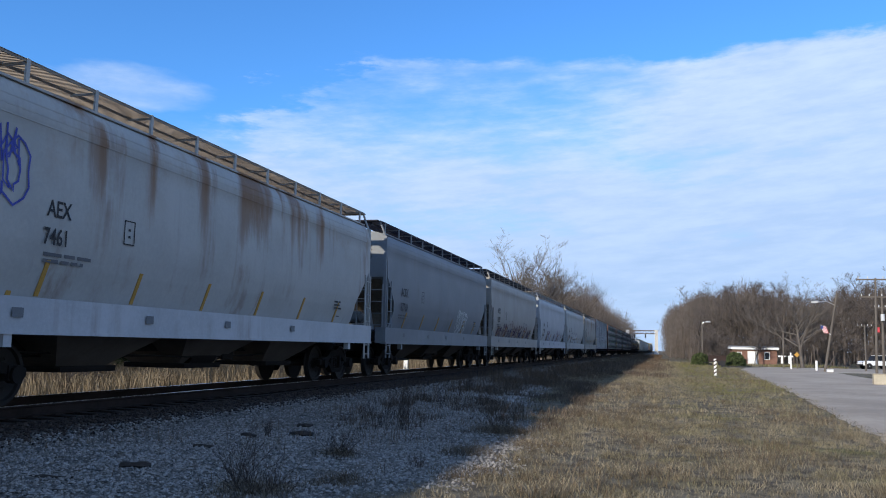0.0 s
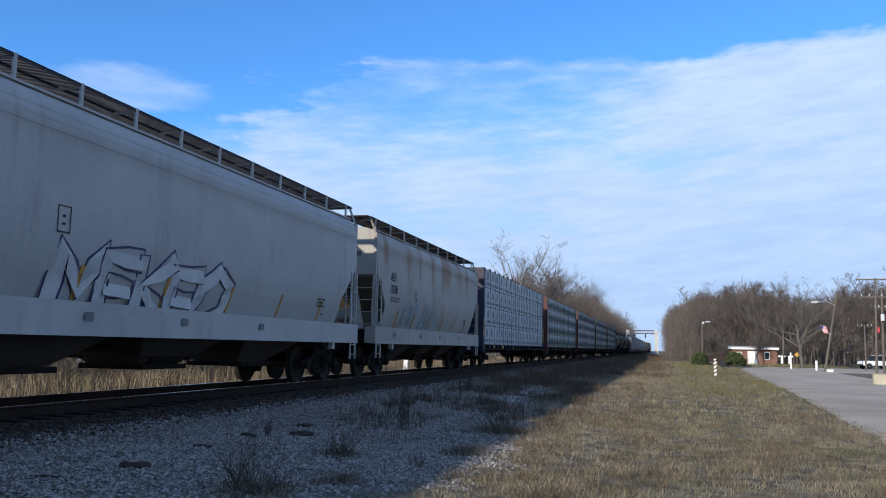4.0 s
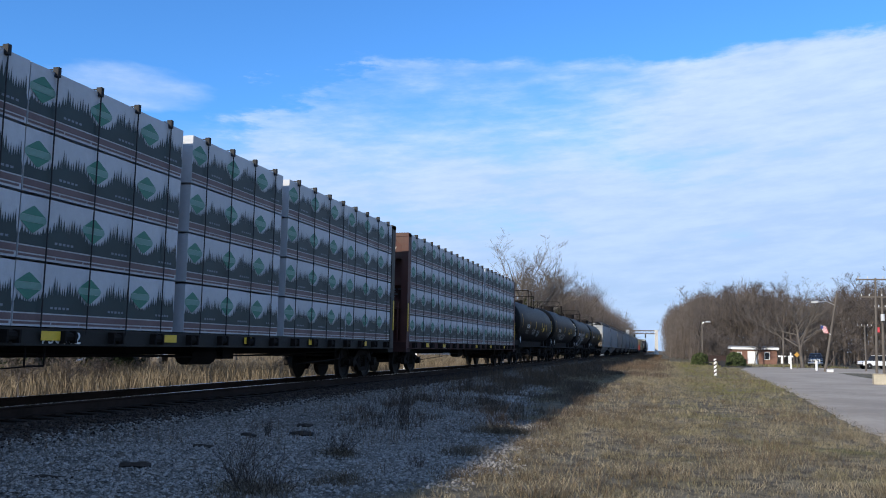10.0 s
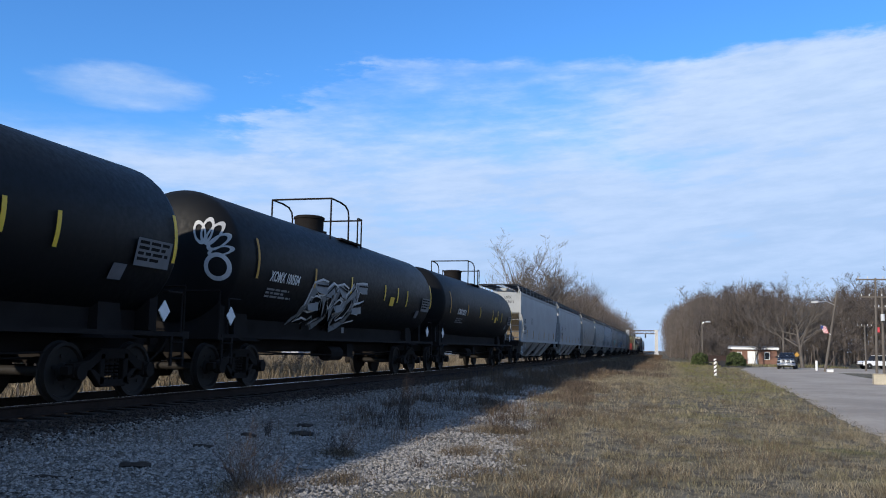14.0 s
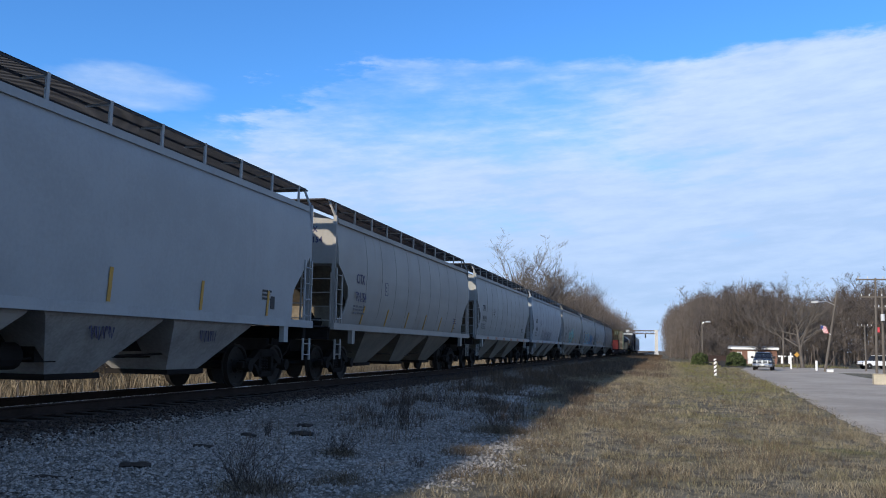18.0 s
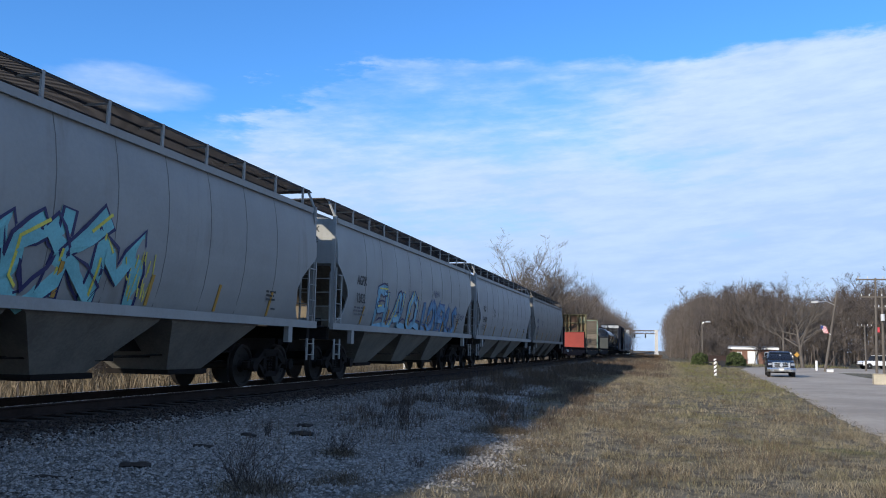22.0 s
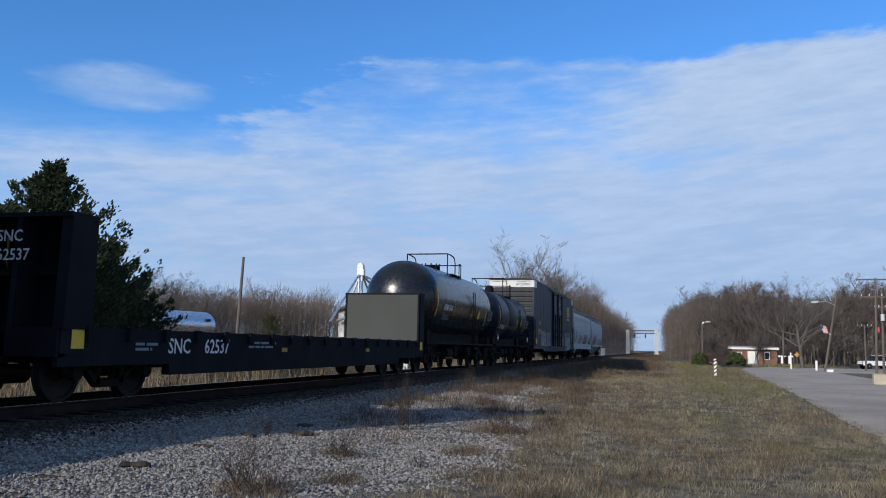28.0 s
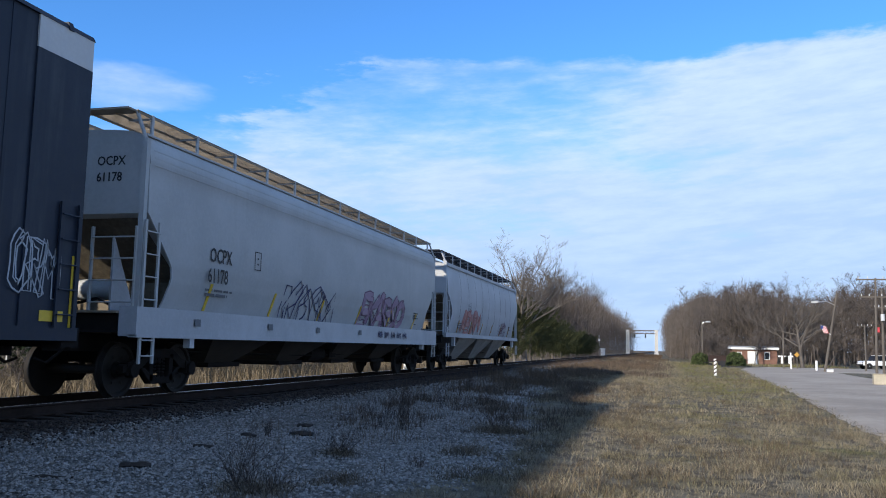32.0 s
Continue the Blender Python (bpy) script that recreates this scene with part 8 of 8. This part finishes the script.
def car_wheel(v, x, y, r, w=0.26):
    wheel = part("wheel", rings(bmesh.new(), [[(xx, q * math.cos(6.2832 * i / 24), q * math.sin(6.2832 * i / 24)) for i in range(24)] for xx, q in ((-w / 2, r * 0.7), (-w / 2, r * 0.94), (-w * 0.35, r), (w * 0.35, r), (w / 2, r * 0.94), (w / 2, r * 0.7))]), M_TYRE, v, at=pose(x, y, r))
    s = 1 if x > 0 else -1
    rim = rings(bmesh.new(), [[(s * xx, q * math.cos(6.2832 * i / 20), q * math.sin(6.2832 * i / 20)) for i in range(20)] for xx, q in ((w * 0.36, r * 0.68), (w * 0.50, r * 0.66), (w * 0.44, r * 0.2), (w * 0.56, r * 0.14))])
    part("rim", rim, M_CHROME, wheel)
    return wheel


def pickup():
    """Crew-cab pickup, nose towards -y."""
    v = thing("pickup_truck", "dark navy pickup truck with chrome grille and bumper", "pickup truck")
    def skin(rows, name="body", m=M_NAVY):
        bm = rings(bmesh.new(), [[(-w, y, z0), (w, y, z0), (w * 1.02, y, (z0 + z1) / 2), (w * k, y, z1), (-w * k, y, z1), (-w * 1.02, y, (z0 + z1) / 2)] for y, w, z0, z1, k in rows])
        bmesh.ops.bevel(bm, geom=[e for e in bm.edges if e.calc_face_angle(0) > 0.3], offset=0.05, segments=2, affect="EDGES", clamp_overlap=True)
        return part(name, bm, m, v, smooth=True)
    skin([(0.12, 0.88, 0.55, 1.05, 0.95), (0.3, 0.96, 0.50, 1.16, 0.95), (1.0, 1.0, 0.48, 1.24, 0.93), (1.75, 1.0, 0.48, 1.28, 0.92), (2.0, 1.0, 0.48, 1.30, 0.95), (5.75, 1.0, 0.50, 1.32, 0.96), (5.82, 0.97, 0.55, 1.30, 0.96)])
    skin([(1.75, 0.90, 1.26, 1.32, 0.98), (2.45, 0.90, 1.26, 1.86, 0.82), (2.75, 0.90, 1.26, 1.94, 0.80), (3.6, 0.90, 1.26, 1.95, 0.80), (4.15, 0.90, 1.26, 1.90, 0.82), (4.3, 0.90, 1.26, 1.36, 0.97)], "cab")
    # screens and side windows a little proud of the cab
    part("windscreen", rings(bmesh.new(), [[(-0.80, 1.86, 1.34), (0.80, 1.86, 1.34), (0.70, 2.46, 1.84), (-0.70, 2.46, 1.84)], [(-0.80, 1.83, 1.35), (0.80, 1.83, 1.35), (0.70, 2.43, 1.855), (-0.70, 2.43, 1.855)]]), M_GLASS2, v)
    for s in (1, -1):
        for a, b in ((2.35, 3.15), (3.25, 4.05)):
            part("side_window", rings(bmesh.new(), [[(s * 0.905, a, 1.36), (s * 0.905, b, 1.36), (s * 0.775, b - 0.05, 1.82), (s * 0.775, a + 0.15, 1.82)], [(s * 0.925, a, 1.36), (s * 0.925, b, 1.36), (s * 0.795, b - 0.05, 1.82), (s * 0.795, a + 0.15, 1.82)]]), M_GLASS2, v)
        mr = part("mirror", box(bmesh.new(), min(s * 1.02, s * 1.26), max(s * 1.02, s * 1.26), 2.10, 2.22, 1.28, 1.52), M_TRAIL, v)
        part("mirror_arm", box(bmesh.new(), min(s * 0.92, s * 1.04), max(s * 0.92, s * 1.04), 2.12, 2.20, 1.32, 1.40), M_TRAIL, mr)
        part("headlight", box(bmesh.new(), min(s * 0.66, s * 0.93), max(s * 0.66, s * 0.93), 0.08, 0.30, 0.90, 1.06), M_HEAD, v, "clear headlight")
        part("fog_lamp", box(bmesh.new(), min(s * 0.62, s * 0.78), max(s * 0.62, s * 0.78), -0.07, 0.02, 0.50, 0.60), M_HEAD, v)
        part("wheel_arch", rings(bmesh.new(), [[(s * xx, 1.02 + 0.52 * math.cos(a * math.pi / 10), 0.42 + 0.52 * math.sin(a * math.pi / 10)) for a in range(11)] for xx in (0.9, 1.025)]), M_TRAIL, v)
        part("wheel_arch", rings(bmesh.new(), [[(s * xx, 4.75 + 0.52 * math.cos(a * math.pi / 10), 0.42 + 0.52 * math.sin(a * math.pi / 10)) for a in range(11)] for xx in (0.9, 1.025)]), M_TRAIL, v)
        part("door_handle", box(bmesh.new(), min(s * 1.0, s * 1.035), max(s * 1.0, s * 1.035), 2.95, 3.12, 1.12, 1.16), M_CHROME, v)
        part("tail_light", box(bmesh.new(), min(s * 0.84, s * 0.97), max(s * 0.84, s * 0.97), 5.80, 5.86, 0.85, 1.22), M_RED, v)
    g = part("grille", box(bmesh.new(), -0.62, 0.62, 0.02, 0.2, 0.73, 1.11), M_CHROME, v, "chrome crosshair grille")
    for s in (1, -1):
        for z in (0.78, 0.94):
            part("grille_slot", box(bmesh.new(), min(s * 0.05, s * 0.48), max(s * 0.05, s * 0.48), 0.005, 0.022, z, z + 0.12), M_TRAIL, g)
    part("badge", rings(bmesh.new(), [[(0.13 * math.cos(a * 0.785), y, 0.93 + 0.13 * math.sin(a * 0.785)) for a in range(8)] for y in (0.0, -0.02)]), M_CHROME, g)
    bp = part("bumper", rings(bmesh.new(), [[(x, y0, 0.42), (x, y0 - 0.02, 0.60), (x, y0 + 0.05, 0.70), (x, 0.35, 0.70), (x, 0.35, 0.42)] for x, y0 in ((-1.0, 0.12), (-0.7, -0.03), (0.7, -0.03), (1.0, 0.12))]), M_CHROME, v, "chrome front bumper")
    part("number_plate", box(bmesh.new(), -0.16, 0.16, -0.07, -0.052, 0.50, 0.66), M_PAINT, bp)
    part("intake", box(bmesh.new(), -0.5, 0.5, -0.058, -0.03, 0.45, 0.50), M_TRAIL, bp)
    part("dash_ornament", rod(bmesh.new(), (0.02, 2.2, 1.60), (0.02, 2.2, 1.68), 0.04, 8), M_PAINT, v)
    part("bed_liner", box(bmesh.new(), -0.86, 0.86, 4.4, 5.72, 1.315, 1.33), M_TRAIL, v)
    part("rear_bumper", box(bmesh.new(), -0.95, 0.95, 5.80, 5.95, 0.50, 0.68), M_CHROME, v)
    part("chassis", box(bmesh.new(), -0.75, 0.75, 0.3, 5.6, 0.32, 0.55), M_UNDER, v)
    part("antenna", rod(bmesh.new(), (0.85, 1.6, 1.28), (0.87, 1.7, 2.0), 0.008, 4), M_TRAIL, v)
    wheels = [car_wheel(v, s * 0.88, y, 0.42) for s in (1, -1) for y in (1.02, 4.75)]
    return v, wheels


TRUCK, TRUCK_WHEELS = pickup()

SUV = thing("parked_jeep", "white and black off-road car parked at the lot", "car", "", pose(25.4, 126.0, ground_z(25, 126), 0, 0, -75))
M_CARWHITE = mat("car_white", (0.74, 0.75, 0.76), 0.25, vary=0.08, spec=0.6)
part("body", rings(bmesh.new(), [[(-w, y, 0.5), (w, y, 0.5), (w, y, z), (-w, y, z)] for y, w, z in ((0, 0.85, 0.95), (0.3, 0.9, 1.08), (1.5, 0.93, 1.12), (4.3, 0.93, 1.14), (4.4, 0.9, 1.1))]), M_CARWHITE, SUV)
part("cabin", rings(bmesh.new(), [[(-w, y, 1.12), (w, y, 1.12), (w * 0.86, y, z), (-w * 0.86, y, z)] for y, w, z in ((1.45, 0.88, 1.2), (1.8, 0.88, 1.78), (4.2, 0.88, 1.82), (4.35, 0.88, 1.3))]), M_TRAIL, SUV)
for s in (1, -1):
    for a, b in ((1.9, 2.7), (2.8, 3.5), (3.6, 4.15)):
        part("side_window", box(bmesh.new(), min(s * 0.80, s * 0.90), max(s * 0.80, s * 0.90), a, b, 1.2, 1.66), M_GLASS2, SUV)
    part("headlight", box(bmesh.new(), min(s * 0.6, s * 0.8), max(s * 0.6, s * 0.8), -0.04, 0.02, 0.75, 0.93), M_HEAD, SUV)
    for y in (0.8, 3.5):
        car_wheel(SUV, s * 0.86, y, 0.40)
part("bumper", box(bmesh.new(), -0.85, 0.85, -0.15, 0.02, 0.48, 0.66), M_TRAIL, SUV)
part("roof", box(bmesh.new(), -0.74, 0.74, 1.9, 4.2, 1.82, 1.87), M_CARWHITE, SUV)



def truck_path():
    """Seconds, x and y of the pickup's nose, coming round from the side street and down the road."""
    return [(0, 66.0, 141.0), (6.5, 34.5, 141.0), (7.5, 28.0, 140.5), (8, 25.6, 139.5), (9, 22.6, 136.5), (10, 20.6, 131.0), (11, 18.8, 123.0), (12, 16.8, 116.0), (13, 15.1, 111.0), (14, 13.8, 108.5), (16.5, 11.0, 104.0), (17.5, 10.3, 100.0), (19, 9.65, 93.0),
            (20, 9.15, 86.0), (21, 8.75, 78.0), (22, 8.45, 69.0), (23, 8.2, 60.0), (24, 7.8, 51.0), (25, 7.5, 43.0), (25.5, 7.4, 39.5), (27.5, 6.9, 23.5), (29.5, 6.4, 7.0), (32, 5.8, -14.0)]


def motions():
    for car, a in MOVING:
        walk(car, [(0, pose(XC, a, ZB)), (CLIP, pose(XC, a - SPEED * CLIP, ZB))])
    # wheelsets roll while their car passes close by
    for w, car, along, off in WHEELSETS:
        lead = car.matrix_basis.translation.y if car.animation_data is None else dict((c, a) for c, a in MOVING)[car]
        t0 = max(0.0, (lead + along - 34.0) / SPEED)
        t1 = min(CLIP, (lead + along - 8.0) / SPEED)
        if t1 - t0 < 0.1:
            continue
        f0, f1 = frame(t0), frame(t1)
        rows = [(0.0, pose(0, off, WR))] if f0 > 1 else []
        turn = 0.0
        for f in range(f0, f1 + 1):
            t = (f - 1) / FPS
            turn = math.degrees(SPEED * (t - t0) / WR)
            rows.append((t, Matrix.Translation((0, off, WR)) @ Matrix.Rotation(radians(turn), 4, "X")))
        if t1 < CLIP - 0.05:
            rows.append((CLIP, Matrix.Translation((0, off, WR)) @ Matrix.Rotation(radians(turn), 4, "X")))
        walk(w, rows)
    path = truck_path()
    rows, spun, last = [], 0.0, None
    spins = [(0.0, 0.0)]
    for i, (t, x, y) in enumerate(path):
        a, b = path[max(0, i - 1)], path[min(len(path) - 1, i + 1)]
        d = Vector((b[1] - a[1], b[2] - a[2]))
        heading = math.degrees(math.atan2(d.x, -d.y)) - (2.5 if t > 17 else 0.0)
        if 9.5 < t < 17:
            heading = 0.12 * heading - 0.88 * math.degrees(math.atan2(x, y))
        rows.append((t, pose(x, y, ground_z(x, y) + 0.035, 0, 0, heading)))
        if i:
            spins.append((t, spins[-1][1] + math.hypot(x - path[i - 1][1], y - path[i - 1][2]) / 0.42))
    walk(TRUCK, rows)
    for wheel in TRUCK_WHEELS:
        c = wheel.matrix_basis.translation.copy()
        turns = []
        for (ta, sa), (tb, sb) in zip(spins, spins[1:]):
            k = max(1, math.ceil(math.degrees(sb - sa) / 80))
            turns += [(ta + (tb - ta) * j / k, sa + (sb - sa) * j / k) for j in range(k)]
        turns.append(spins[-1])
        walk(wheel, [(t, Matrix.Translation(c) @ Matrix.Rotation(s, 4, "X")) for t, s in turns])


motions()
